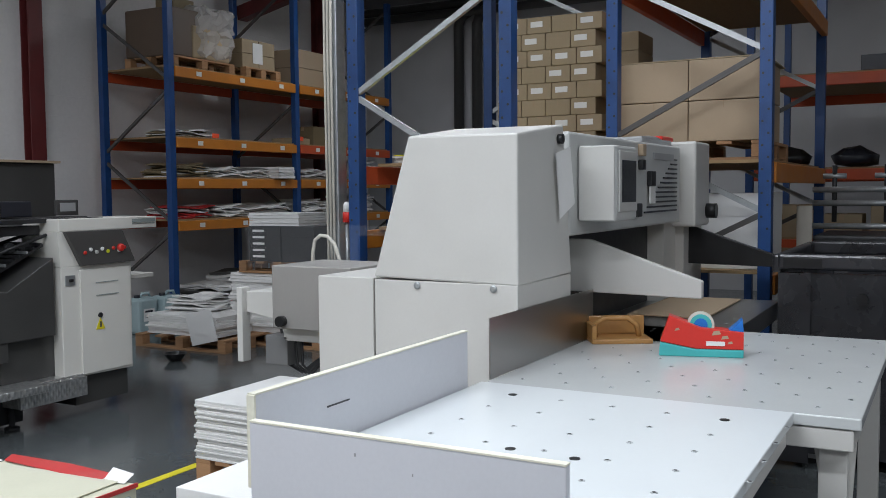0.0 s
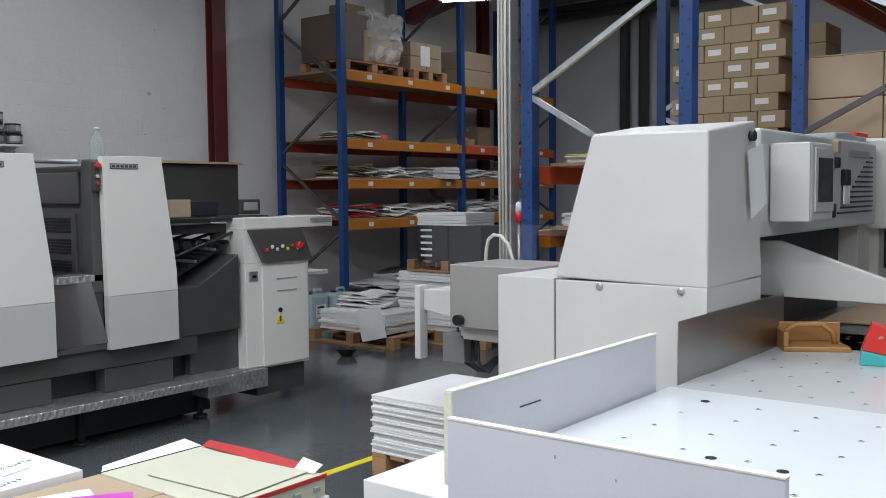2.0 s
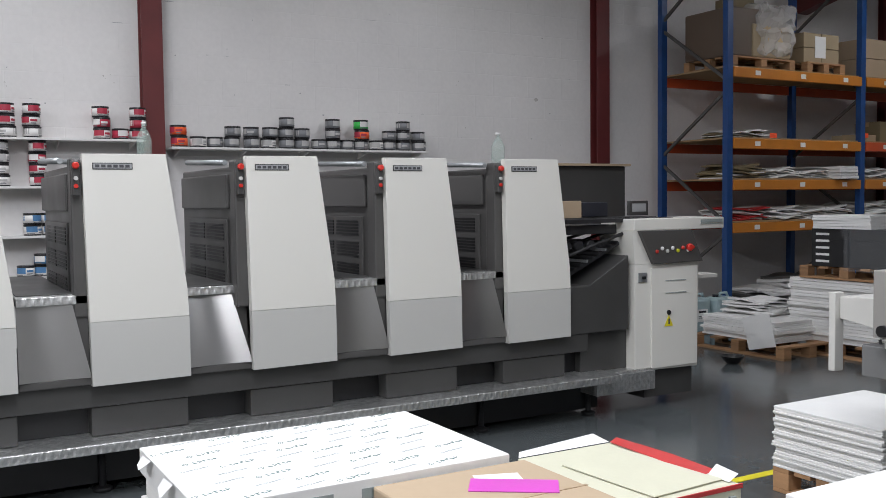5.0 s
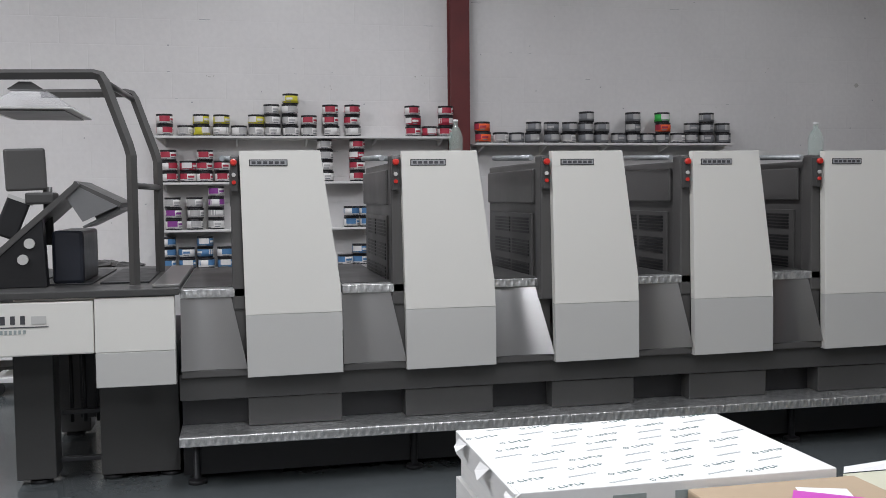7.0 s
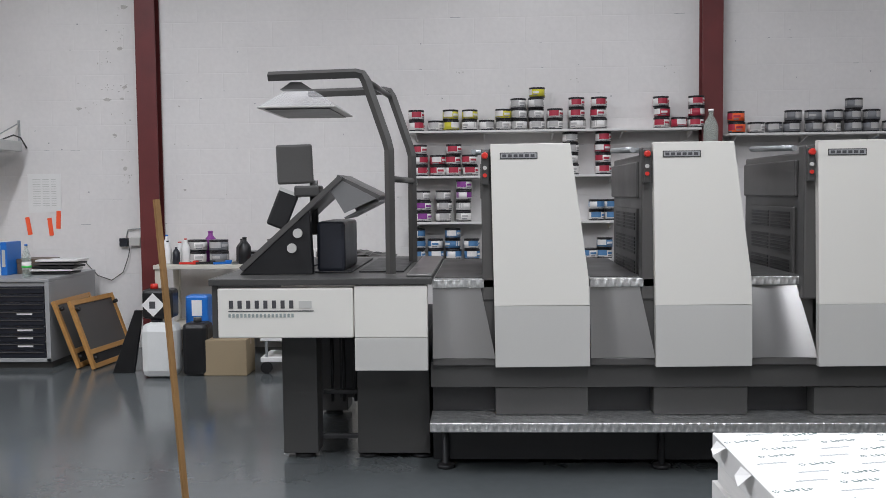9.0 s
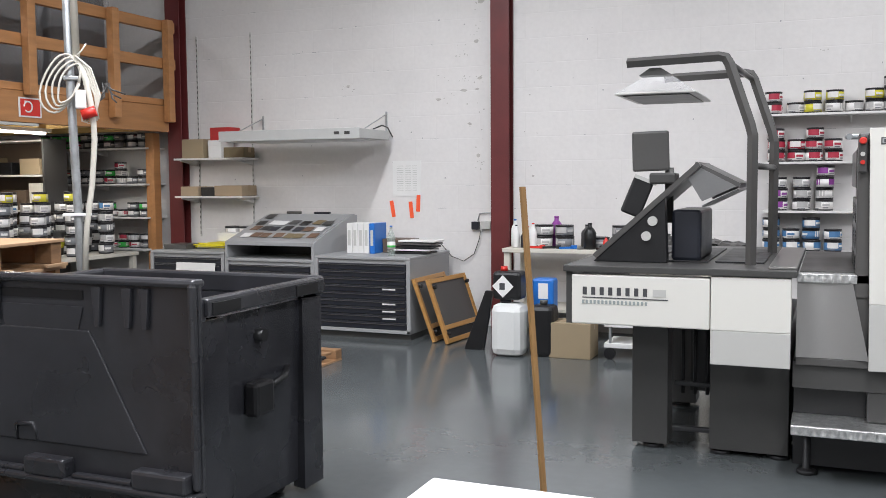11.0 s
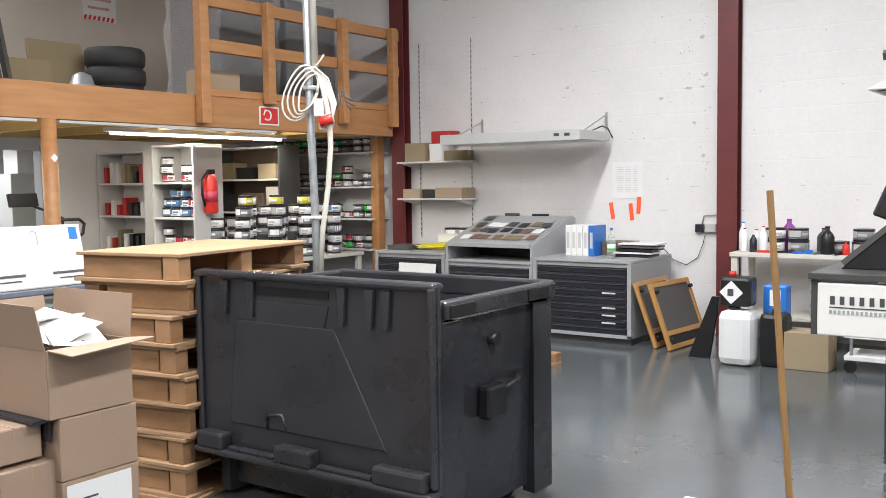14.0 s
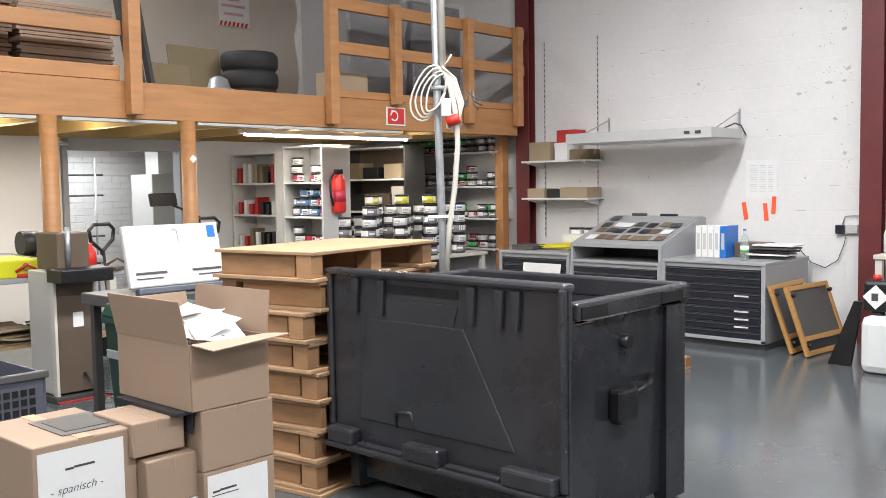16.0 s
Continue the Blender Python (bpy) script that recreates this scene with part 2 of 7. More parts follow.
def block_wall_material(name, width, row, relief):
    m = mat(name, (0.72, 0.70, 0.685), 0.72, var=0.09, scale=0.9, fine=22, bump=0.3)
    nt = m.node_tree
    p = nt.nodes["Principled BSDF"]
    tc = nt.nodes.new("ShaderNodeTexCoord")
    sep, com = nt.nodes.new("ShaderNodeSeparateXYZ"), nt.nodes.new("ShaderNodeCombineXYZ")
    nt.links.new(tc.outputs["Object"], sep.inputs[0])
    ad = nt.nodes.new("ShaderNodeMath")
    nt.links.new(sep.outputs[0], ad.inputs[0])
    nt.links.new(sep.outputs[1], ad.inputs[1])
    nt.links.new(ad.outputs[0], com.inputs[0])
    nt.links.new(sep.outputs[2], com.inputs[1])
    br = nt.nodes.new("ShaderNodeTexBrick")
    br.inputs["Scale"].default_value = 1.0
    br.inputs["Brick Width"].default_value, br.inputs["Row Height"].default_value = width, row
    br.inputs["Mortar Size"].default_value, br.inputs["Mortar Smooth"].default_value = 0.006, 0.6
    nt.links.new(com.outputs[0], br.inputs["Vector"])
    old = [n for n in nt.nodes if n.bl_idname == "ShaderNodeBump"][0]
    b = nt.nodes.new("ShaderNodeBump")
    b.inputs["Strength"].default_value, b.inputs["Distance"].default_value, b.invert = relief, 0.008, True
    nt.links.new(br.outputs["Fac"], b.inputs["Height"])
    nt.links.new(old.outputs[0], b.inputs["Normal"])
    nt.links.new(b.outputs[0], p.inputs["Normal"])
    # chipped paint: rare small grey patches
    vor = nt.nodes.new("ShaderNodeTexNoise")
    vor.inputs["Scale"].default_value, vor.inputs["Detail"].default_value = 11, 6
    nt.links.new(tc.outputs["Object"], vor.inputs["Vector"])
    th = nt.nodes.new("ShaderNodeMapRange")
    th.inputs[1].default_value, th.inputs[2].default_value = 0.80, 0.82
    nt.links.new(vor.outputs["Fac"], th.inputs[0])
    mx = nt.nodes.new("ShaderNodeMix")
    mx.data_type = "RGBA"
    src = p.inputs["Base Color"].links[0].from_socket
    nt.links.new(th.outputs[0], mx.inputs["Factor"])
    nt.links.new(src, mx.inputs["A"])
    mx.inputs["B"].default_value = (0.4, 0.38, 0.34, 1)
    nt.links.new(mx.outputs["Result"], p.inputs["Base Color"])
    return m


M_BLOCK = block_wall_material("painted_block_wall", 0.5, 0.25, 0.2)
M_BRICK = block_wall_material("painted_brick_wall", 0.25, 0.083, 0.9)

# ---- building tools ----


class Shape:
    """Collects simple solids into one mesh."""

    def __init__(self):
        self.bm = bmesh.new()

    def add(self, verts, faces):
        vs = [self.bm.verts.new(v) for v in verts]
        for f in faces:
            try:
                self.bm.faces.new([vs[i] for i in f])
            except ValueError:
                pass
        return self

    def box(self, x0, x1, y0, y1, z0, z1, bevel=0.0, turn=None, at=(0, 0, 0)):
        x0, x1, y0, y1, z0, z1 = min(x0, x1), max(x0, x1), min(y0, y1), max(y0, y1), min(z0, z1), max(z0, z1)
        t = bmesh.new()
        vs = [t.verts.new((x, y, z)) for x in (x0, x1) for y in (y0, y1) for z in (z0, z1)]
        for f in ((0, 1, 3, 2), (4, 6, 7, 5), (0, 4, 5, 1), (2, 3, 7, 6), (0, 2, 6, 4), (1, 5, 7, 3)):
            t.faces.new([vs[i] for i in f])
        bevel = min(bevel, 0.45 * min(x1 - x0, y1 - y0, z1 - z0))
        if bevel > 0.0004:
            bmesh.ops.bevel(t, geom=t.edges[:], offset=bevel, segments=2, profile=0.5, affect="EDGES")
        self.take(t, turn, at)
        return self

    def take(self, t, turn=None, at=(0, 0, 0)):
        m = Matrix.Translation(at) @ turn.to_4x4() if turn is not None else Matrix.Translation(at)
        index = {v: self.bm.verts.new(m @ v.co) for v in t.verts}
        for f in t.faces:
            nf = self.bm.faces.new([index[v] for v in f.verts])
            nf.smooth = f.smooth
        t.free()

    def prism(self, outline, axis, a, b, bevel=0.0):
        """An outline of (u, v) pulled along an axis: x -> (y, z), y -> (x, z), z -> (x, y)."""
        def put(u, v, w):
            return {"x": (w, u, v), "y": (u, w, v), "z": (u, v, w)}[axis]
        t = bmesh.new()
        n = len(outline)
        lo = [t.verts.new(put(u, v, a)) for u, v in outline]
        hi = [t.verts.new(put(u, v, b)) for u, v in outline]
        t.faces.new(lo[::-1])
        t.faces.new(hi)
        for i in range(n):
            t.faces.new((lo[i], lo[(i + 1) % n], hi[(i + 1) % n], hi[i]))
        bmesh.ops.recalc_face_normals(t, faces=t.faces[:])
        if bevel:
            bmesh.ops.bevel(t, geom=t.edges[:], offset=bevel, segments=2, profile=0.5, affect="EDGES")
        self.take(t)
        return self

    def tube(self, pts, r, seg=8, closed_ends=True, phase=0.0, smooth=True):
        """A round bar along a line of points; r may be one radius or one per point."""
        pts = [Vector(p) for p in pts]
        rs = r if isinstance(r, (list, tuple)) else [r] * len(pts)
        rings = []
        side = None
        for i, p in enumerate(pts):
            d = (pts[min(i + 1, len(pts) - 1)] - pts[max(i - 1, 0)]).normalized()
            if side is None:
                side = d.orthogonal().normalized()
            side = (side - d * side.dot(d)).normalized()
            up = d.cross(side)
            rings.append([self.bm.verts.new(p + rs[i] * (math.cos(2 * math.pi * k / seg + phase) * side + math.sin(2 * math.pi * k / seg + phase) * up)) for k in range(seg)])
        for a, b in zip(rings, rings[1:]):
            for k in range(seg):
                f = self.bm.faces.new((a[k], a[(k + 1) % seg], b[(k + 1) % seg], b[k]))
                f.smooth = smooth
        if closed_ends:
            self.bm.faces.new(rings[0][::-1])
            self.bm.faces.new(rings[-1])
        return self

    def bar(self, a, b, w, h):
        """A rectangular bar from a to b."""
        a, b = Vector(a), Vector(b)
        d = (b - a).normalized()
        s = d.cross(Vector((0, 0, 1)))
        s = s.normalized() if s.length > 0.01 else Vector((1, 0, 0))
        u = s.cross(d).normalized()
        vs = [p + s * (i * w / 2) + u * (j * h / 2) for p in (a, b) for i, j in ((-1, -1), (1, -1), (1, 1), (-1, 1))]
        return self.add(vs, ((3, 2, 1, 0), (4, 5, 6, 7), (0, 1, 5, 4), (1, 2, 6, 5), (2, 3, 7, 6), (3, 0, 4, 7)))

    def lathe(self, profile, seg=16, at=(0, 0, 0)):
        """A turned solid from (radius, z) pairs."""
        rings = []
        for r, z in profile:
            rings.append([self.bm.verts.new((at[0] + r * math.cos(2 * math.pi * k / seg), at[1] + r * math.sin(2 * math.pi * k / seg), at[2] + z)) for k in range(seg)])
        for (a, b), (pa, pb) in zip(zip(rings, rings[1:]), zip(profile, profile[1:])):
            for k in range(seg):
                f = self.bm.faces.new((a[k], a[(k + 1) % seg], b[(k + 1) % seg], b[k]))
                f.smooth = abs(pa[0] - pb[0]) < 0.6 * abs(pa[1] - pb[1])
        self.bm.faces.new(rings[0][::-1])
        self.bm.faces.new(rings[-1])
        return self

    def mesh(self, name, material):
        me = bpy.data.meshes.new(name)
        bmesh.ops.recalc_face_normals(self.bm, faces=self.bm.faces[:])
        self.bm.to_mesh(me)
        self.bm.free()
        for m in (material if isinstance(material, (list, tuple)) else [material]):
            me.materials.append(m)
        return me


def part(name, shape, material, parent, label="", at=None):
    me = shape.mesh(name, material) if isinstance(shape, Shape) else shape
    ob = new(name, me)
    ob.parent = parent
    if at is not None:
        ob.matrix_basis = at
    if label:
        tagged(ob, label)
    return ob


def thing(name, x, y, z, label, category, group="", rz=0.0, kind=""):
    ob = new(name)
    ob.empty_display_size = 0.1
    ob.matrix_basis = pose(x, y, z, 0, 0, rz)
    return tagged(ob, label, category, group, kind)


def solid(name, shape, material, label, category, group="", kind="", at=None):
    ob = new(name, shape.mesh(name, material))
    if at is not None:
        ob.matrix_basis = at
    return tagged(ob, label, category, group, kind)


def S():
    return Shape()


def B(*a, **k):
    return Shape().box(*a, **k)


def rot(x=0, y=0, z=0):
    return Euler((radians(x), radians(y), radians(z))).to_matrix()


rng = random.Random(7)

# ---- setting ----
solid("floor", B(-14, 14, -9, 9, -0.2, 0), M_FLOOR, "glossy grey coated concrete workshop floor", "floor", kind="structure")
solid("wall_north", B(-14, 14, 8.6, 8.9, 0, 4.9), M_BLOCK, "white painted block wall with chipped paint", "wall", kind="structure")
solid("wall_south", B(-14, 14, -9, -8.7, 0, 4.9), M_PLASTER, "plain white painted wall", "wall", kind="structure")
solid("wall_east", B(13.2, 13.5, -8.7, 8.6, 0, 4.9), M_CLAD, "grey sheet-clad end wall", "wall", kind="structure")
solid("wall_west", B(-14, -13.7, -8.7, 8.6, 0, 4.9), M_PLASTER, "white painted end wall behind the mezzanine", "wall", kind="structure")
solid("ceiling", B(-14, 14, -9, 9, 4.9, 5.1), M_CEIL, "grey sheet ceiling", "ceiling", kind="structure")


def steel_column(x, y, label):
    t = thing("steel_column", x, y, 0, label, "column", "steel columns on the block wall", kind="structure")
    part("flange", B(-0.1, 0.1, -0.1, -0.086, 0, 4.88, 0.002), M_RED, t)
    part("web", B(-0.006, 0.006, -0.086, 0.024, 0, 4.88), M_RED, t)
    part("flange", B(-0.1, 0.1, 0.024, 0.038, 0, 4.88, 0.002), M_RED, t)


for cx in (-9.19, -5.08, 0.438, 5.95, 11.6):
    steel_column(cx, 8.56, "dark red steel column against the white wall")

# ---- offset press ----
press = thing("offset_press", 0, 4.3, 0, "five-unit sheet-fed offset press, white covers and grey frame", "printing press")
PITCH = 0.86
for k in range(5):
    ux = (k - 2) * PITCH
    cover = part("unit_cover", S().prism([(ux - 0.02, 1.795), (ux + 0.403, 1.797), (ux + 0.50, 1.08), (ux + 0.506, 0.93), (ux - 0.004, 0.929)], "y", 0, 0.05, 0.002), M_WHITE, press, "glossy white unit cover")
    part("lower_cover", S().prism([(ux - 0.004, 0.928), (ux + 0.506, 0.928), (ux + 0.508, 0.6), (ux, 0.595)], "y", 0.0, 0.05, 0.001), M_LGREY, press, "light grey lower cover")
    part("maker_plate", B(ux + 0.03, ux + 0.23, -0.004, 0.004, 1.715, 1.75, 0.002), M_DGREY, cover, "small grey maker's plate with a dark rim")
    part("plate_field", B(ux + 0.035, ux + 0.225, -0.0055, -0.003, 1.72, 1.745), M_CHEST, cover)
    for j in range(6):
        part("plate_mark", B(ux + 0.043 + j * 0.03, ux + 0.064 + j * 0.03, -0.007, -0.005, 1.725, 1.74), M_INK, cover)
    # tower behind the cover
    tower = part("unit_tower", S().box(ux - 0.07, ux + 0.38, 0.055, 0.16, 0.95, 1.775, 0.01), M_MGREY, press, "grey unit frame")
    part("side_frame", B(ux - 0.05, ux + 0.36, 0.165, 1.25, 0.95, 1.74, 0.01), M_MGREY, press, "grey unit body with ventilation slots")
    part("unit_base", B(ux - 0.07, ux + 0.48, 0.18, 1.5, 0.6, 0.948, 0.006), M_MGREY, press)
    part("ink_guard", B(ux - 0.075, ux - 0.052, 0.2, 1.2, 1.5, 1.70, 0.008), M_MGREY, press)
    vent = part("vent_panel", B(ux - 0.066, ux - 0.05, 0.25, 1.15, 1.02, 1.44, 0.004), M_MGREY, press, "slotted ventilation panel")
    for row in range(3):
        for col in range(2):
            for j in range(5):
                z = 1.05 + row * 0.135 + j * 0.02
                part("slot", B(ux - 0.07, ux - 0.064, 0.30 + col * 0.39, 0.64 + col * 0.39, z, z + 0.013), M_BLACK, vent)
    part("tower_rail", S().tube([(ux - 0.11, 0.1, 1.76), (ux - 0.11, 0.9, 1.79), (ux + 0.1, 0.9, 1.79)], 0.016), M_GALV, press, "pale grab rail")
    stop = part("control_box", B(ux - 0.068, ux - 0.03, 0.01, 0.05, 1.58, 1.76, 0.006), M_DGREY, press)
    part("stop_button", S().lathe([(0.018, 0), (0.018, 0.018), (0.012, 0.025)], 12), M_REDP, stop, "red stop button", pose(ux - 0.05, 0.01, 1.735, 90))
    part("key_button", S().lathe([(0.011, 0), (0.011, 0.012)], 10), M_LGREY, stop, "", pose(ux - 0.05, 0.01, 1.67, 90))
    part("key_button", S().lathe([(0.011, 0), (0.011, 0.012)], 10), M_REDP, stop, "", pose(ux - 0.05, 0.01, 1.63, 90))
    # plinth
    part("plinth", B(ux, ux + 0.505, 0.07, 0.3, 0.319, 0.472, 0.004), M_DGREY, press)
    # stainless front and walkway up to this unit, on the delivery side
    wx0 = ux - (0.345 if k else 0.34)
    wx1 = ux - 0.0
    lean = 0.115 if k == 2 else 0.045
    verts, faces = [], []
    for i in range(31):
        u = i / 30
        dip = 0.02 * math.sin(math.pi * u)
        for xx, yy, zz in ((wx1, 0.02, 0.64), (wx1 - 0.078, 0.02 + lean, 1.02), (wx1 - 0.078, 0.035 + lean, 1.02), (wx1, 0.035, 0.64)):
            verts.append((wx0 + (xx - wx0) * u, yy + dip, zz))
    for i in range(30):
        for q in range(4):
            r = (q + 1) % 4
            faces.append((4 * i + q, 4 * i + r, 4 * i + 4 + r, 4 * i + 4 + q))
    faces += [(0, 3, 2, 1), (120, 121, 122, 123)]
    part("front_panel", S().add(verts, faces), M_STEEL, press, "sloping brushed steel front panel")
    part("panel_return", S().prism([(wx1 - 0.08, 1.02), (wx1, 1.02), (wx1, 0.645)], "y", 0.04 + 0.6 * lean, 0.05 + 0.6 * lean), M_MGREY, press)
    part("panel_foot", B(wx0, wx1, 0.035, 0.06, 0.6, 0.638, 0.003), M_MGREY, press)
    part("walkway", B(wx0, ux + 0.0, 0.01 + lean, 1.6, 1.022, 1.068, 0.004), M_TREAD, press, "tread plate walkway")
    part("walkway_top", B(wx0 + 0.01, ux - 0.06, 0.14, 1.55, 1.067, 1.074), M_DGREY, press, "dark rubber walkway mat")
part("lower_band", B(-2.075, 2.42, 0.06, 1.5, 0.475, 0.615, 0.004), M_DGREY, press, "dark grey lower frame")
# Black block stands in for the shade under the press and behind the step.
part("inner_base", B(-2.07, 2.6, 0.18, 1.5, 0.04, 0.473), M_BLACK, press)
part("step_board", B(-2.075, 2.6, -0.1, 0.2, 0.264, 0.316, 0.006), M_TREAD, press, "long tread plate step")
for fx in (-2.0, -0.8, 0.4, 1.6, 2.5):
    part("step_foot", S().lathe([(0.05, 0), (0.05, 0.02), (0.02, 0.03), (0.02, 0.264)], 12, (fx, 0.16, 0)), M_DARK, press)
# feeder end, beyond the last unit
part("feeder_body", S().prism([(2.23, 0.6), (2.23, 0.93), (2.42, 0.93), (2.78, 1.13), (2.78, 0.6)], "y", 0.05, 1.4, 0.006), M_DGREY, press, "grey feeder body")
part("feeder_lower", B(2.4, 2.82, 0.12, 1.4, 0.3, 0.6, 0.004), M_DGREY, press)
part("feeder_step", B(2.45, 2.98, 0.02, 0.5, 0.16, 0.31, 0.006), M_TREAD, press, "raised tread plate step")
part("feeder_step_front", B(2.45, 2.985, 0.0, 0.018, 0.16, 0.29), M_TREAD, press)
part("feeder_cabinet", B(3.02, 3.83, 1.3, 1.6, 1.25, 1.81, 0.008), M_DGREY, press, "dark grey rear cabinet")
part("cabinet_top", B(2.95, 3.85, 1.25, 1.6, 1.811, 1.83), M_CARD2, press)
part("feed_table", S().prism([(2.26, 0.96), (2.78, 1.2), (2.78, 1.22), (2.26, 0.99)], "y", 0.15, 1.2), M_DARK, press, "dark sloping feed table")
for j in range(9):
    part("feed_bar", S().bar((2.3 + j * 0.055, 0.12, 1.02 + j * 0.025), (2.3 + j * 0.055, 1.2, 1.02 + j * 0.025), 0.012, 0.02), M_GALV if j % 3 == 0 else M_DARK, press)
for j in range(5):
    part("feed_shaft", S().tube([(2.25, 0.14 + j * 0.2, 1.12 + 0.02 * j), (2.8, 0.14 + j * 0.2, 1.28)], 0.012), M_DARK, press)
for j in range(4):
    part("feed_wheel", S().tube([(2.35 + 0.11 * j, 0.2, 1.2), (2.35 + 0.11 * j, 0.25, 1.2)], 0.035, 12), M_DARK, press)
part("suction_head", B(2.28, 2.8, 0.2, 1.0, 1.28, 1.345, 0.006), M_DARK, press)
part("head_bar", B(2.24, 3.3, 0.15, 0.22, 1.36, 1.39, 0.004), M_DARK, press)
part("feed_box", B(2.63, 2.81, 0.62, 0.78, 1.386, 1.517, 0.004), M_CARD2, press, "small cream box")
part("feed_box_blue", B(2.815, 3.07, 0.62, 0.8, 1.392, 1.505, 0.01), M_NAVY, press, "dark blue feeder motor")
scr = part("feed_screen", B(3.30, 3.50, 0.64, 0.67, 1.395, 1.512, 0.006), M_DGREY, press, "small dark display")
part("screen_face", B(3.33, 3.47, 0.636, 0.64, 1.425, 1.49), M_CHEST, scr)
part("feed_rail", B(2.6, 3.55, 0.6, 0.85, 1.36, 1.385, 0.004), M_DARK, press)
part("side_tray", B(3.6, 3.97, 0.35, 0.6, 0.89, 0.925, 0.006), M_WHITE, press, "white side tray")
part("tray_arm", B(3.40, 3.60, 0.4, 0.5, 0.89, 0.925), M_WHITE, press)
# feeder control pillar
pillar = part("control_pillar", S().prism([(2.82, 0.29), (3.43, 0.28), (3.44, 1.06), (2.82, 1.06)], "y", 0.03, 0.5, 0.006), M_WHITE, press, "white control pillar")
part("pillar_door", B(2.97, 3.415, 0.018, 0.032, 0.30, 1.03, 0.004), M_WHITE, pillar)
part("pillar_foot", B(2.95, 3.42, 0.08, 0.4, 0.08, 0.28), M_DGREY, pillar)
part("pillar_top", B(2.815, 3.70, 0.03, 0.4, 1.30, 1.385, 0.006), M_WHITE, press, "white feeder crossbar")
part("pillar_neck", S().prism([(2.80, 1.30), (2.9, 1.30), (3.05, 1.06), (2.82, 1.06)], "y", 0.03, 0.4), M_WHITE, press)
part("top_mark", B(3.46, 3.68, 0.024, 0.03, 1.345, 1.37), M_GREYINK, press)
part("top_mark", B(3.46, 3.68, 0.024, 0.03, 1.335, 1.339), M_GREYINK, press)
panel = part("control_panel", S().prism([(2.84, 1.30), (3.33, 1.30), (3.445, 1.065), (2.97, 1.06)], "y", -0.01, 0.03, 0.004), M_MGREY, press, "grey sloping button panel")
for j in range(8):
    bx = 2.99 + 0.05 * j
    part("panel_button", S().lathe([(0.014, 0), (0.014, 0.008), (0.009, 0.012)], 10), (M_REDP, M_PAPER, M_LGREY, M_PAPER, M_LIME, M_REDP, M_PAPER, M_REDP)[j], panel, "", pose(bx, -0.01, 1.15 + 0.02 * (j % 2), 90))
part("emergency_stop", S().lathe([(0.028, 0), (0.028, 0.02), (0.018, 0.028)], 14), M_REDP, panel, "red emergency stop", pose(3.3, -0.01, 1.17, 90))
part("warning_sign", S().prism([(3.09, 0.60), (3.17, 0.60), (3.13, 0.68)], "y", 0.013, 0.018), M_YELLOW, pillar, "yellow warning triangle")
part("warning_bolt", B(3.124, 3.136, 0.0105, 0.013, 0.615, 0.655), M_INK, pillar)
part("pillar_lock", S().lathe([(0.018, 0), (0.018, 0.012)], 10), M_DARK, pillar, "", pose(3.13, 0.02, 0.70, 90))
part("pillar_switch", B(2.85, 2.93, 0.02, 0.03, 0.93, 1.0, 0.003), M_GALV, pillar)
part("pillar_vent", B(3.1, 3.3, 0.012, 0.018, 0.93, 0.935), M_GREYINK, pillar)
part("pillar_vent", B(3.1, 3.3, 0.012, 0.018, 0.84, 0.845), M_GREYINK, pillar)
part("switch_knob", B(2.875, 2.905, 0.005, 0.02, 0.955, 0.975, 0.004), M_BLACK, pillar)
# delivery end
dele = part("delivery_panel", B(-3.225, -2.485, -0.02, 0.05, 0.762, 1.035, 0.008), M_WHITE, press, "white delivery end cover")
part("delivery_cover", B(-2.48, -2.085, -0.02, 0.05, 0.763, 1.045, 0.004), M_WHITE, press)
part("delivery_cover_low", B(-2.48, -2.085, -0.02, 0.05, 0.582, 0.762, 0.003), M_LGREY, press)
part("delivery_rail", B(-3.27, -2.06, -0.03, 1.7, 1.05, 1.085, 0.004), M_DGREY, press, "dark grey delivery top frame")
part("delivery_back", B(-3.26, -3.225, 0.0, 1.6, 0.76, 1.05), M_DGREY, press)
part("delivery_leg", B(-2.955, -2.75, 0.33, 0.5, 0.03, 0.765, 0.005), M_DGREY, press)
part("delivery_leg", B(-2.935, -2.73, 1.4, 1.6, 0.03, 0.765, 0.005), M_DGREY, press)
part("delivery_block", B(-2.518, -2.096, 0.33, 1.6, 0.03, 0.75, 0.005), M_DGREY, press)
part("delivery_tie", B(-2.73, -2.518, 0.36, 0.40, 0.11, 0.135, 0.004), M_DARK, press)
part("delivery_tie", B(-2.73, -2.518, 0.42, 0.46, 0.36, 0.385, 0.004), M_DARK, press)
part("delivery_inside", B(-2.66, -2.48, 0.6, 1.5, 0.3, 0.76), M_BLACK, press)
for chx in (-2.69, -2.62, -2.55):
    part("delivery_chain", S().tube([(chx, 0.5, 0.76), (chx, 0.5, 0.3)], 0.011), M_DARK, press)
for fx, fy in ((-2.84, 0.40), (-2.46, 0.40), (-2.15, 0.40), (-2.84, 1.5), (-2.15, 1.5)):
    part("levelling_foot", S().lathe([(0.06, 0), (0.06, 0.02), (0.025, 0.03), (0.025, 0.04)], 12, (fx, fy, 0)), M_DARK, press)
for j in range(3):
    part("deck_grid", B(-3.1 + 0.3 * j, -2.84 + 0.3 * j, 0.35, 1.4, 1.086, 1.094, 0.002), M_DARK, press)
part("deck_plate", B(-2.2, -2.06, 0.05, 1.5, 1.086, 1.1, 0.003), M_STEEL, press)
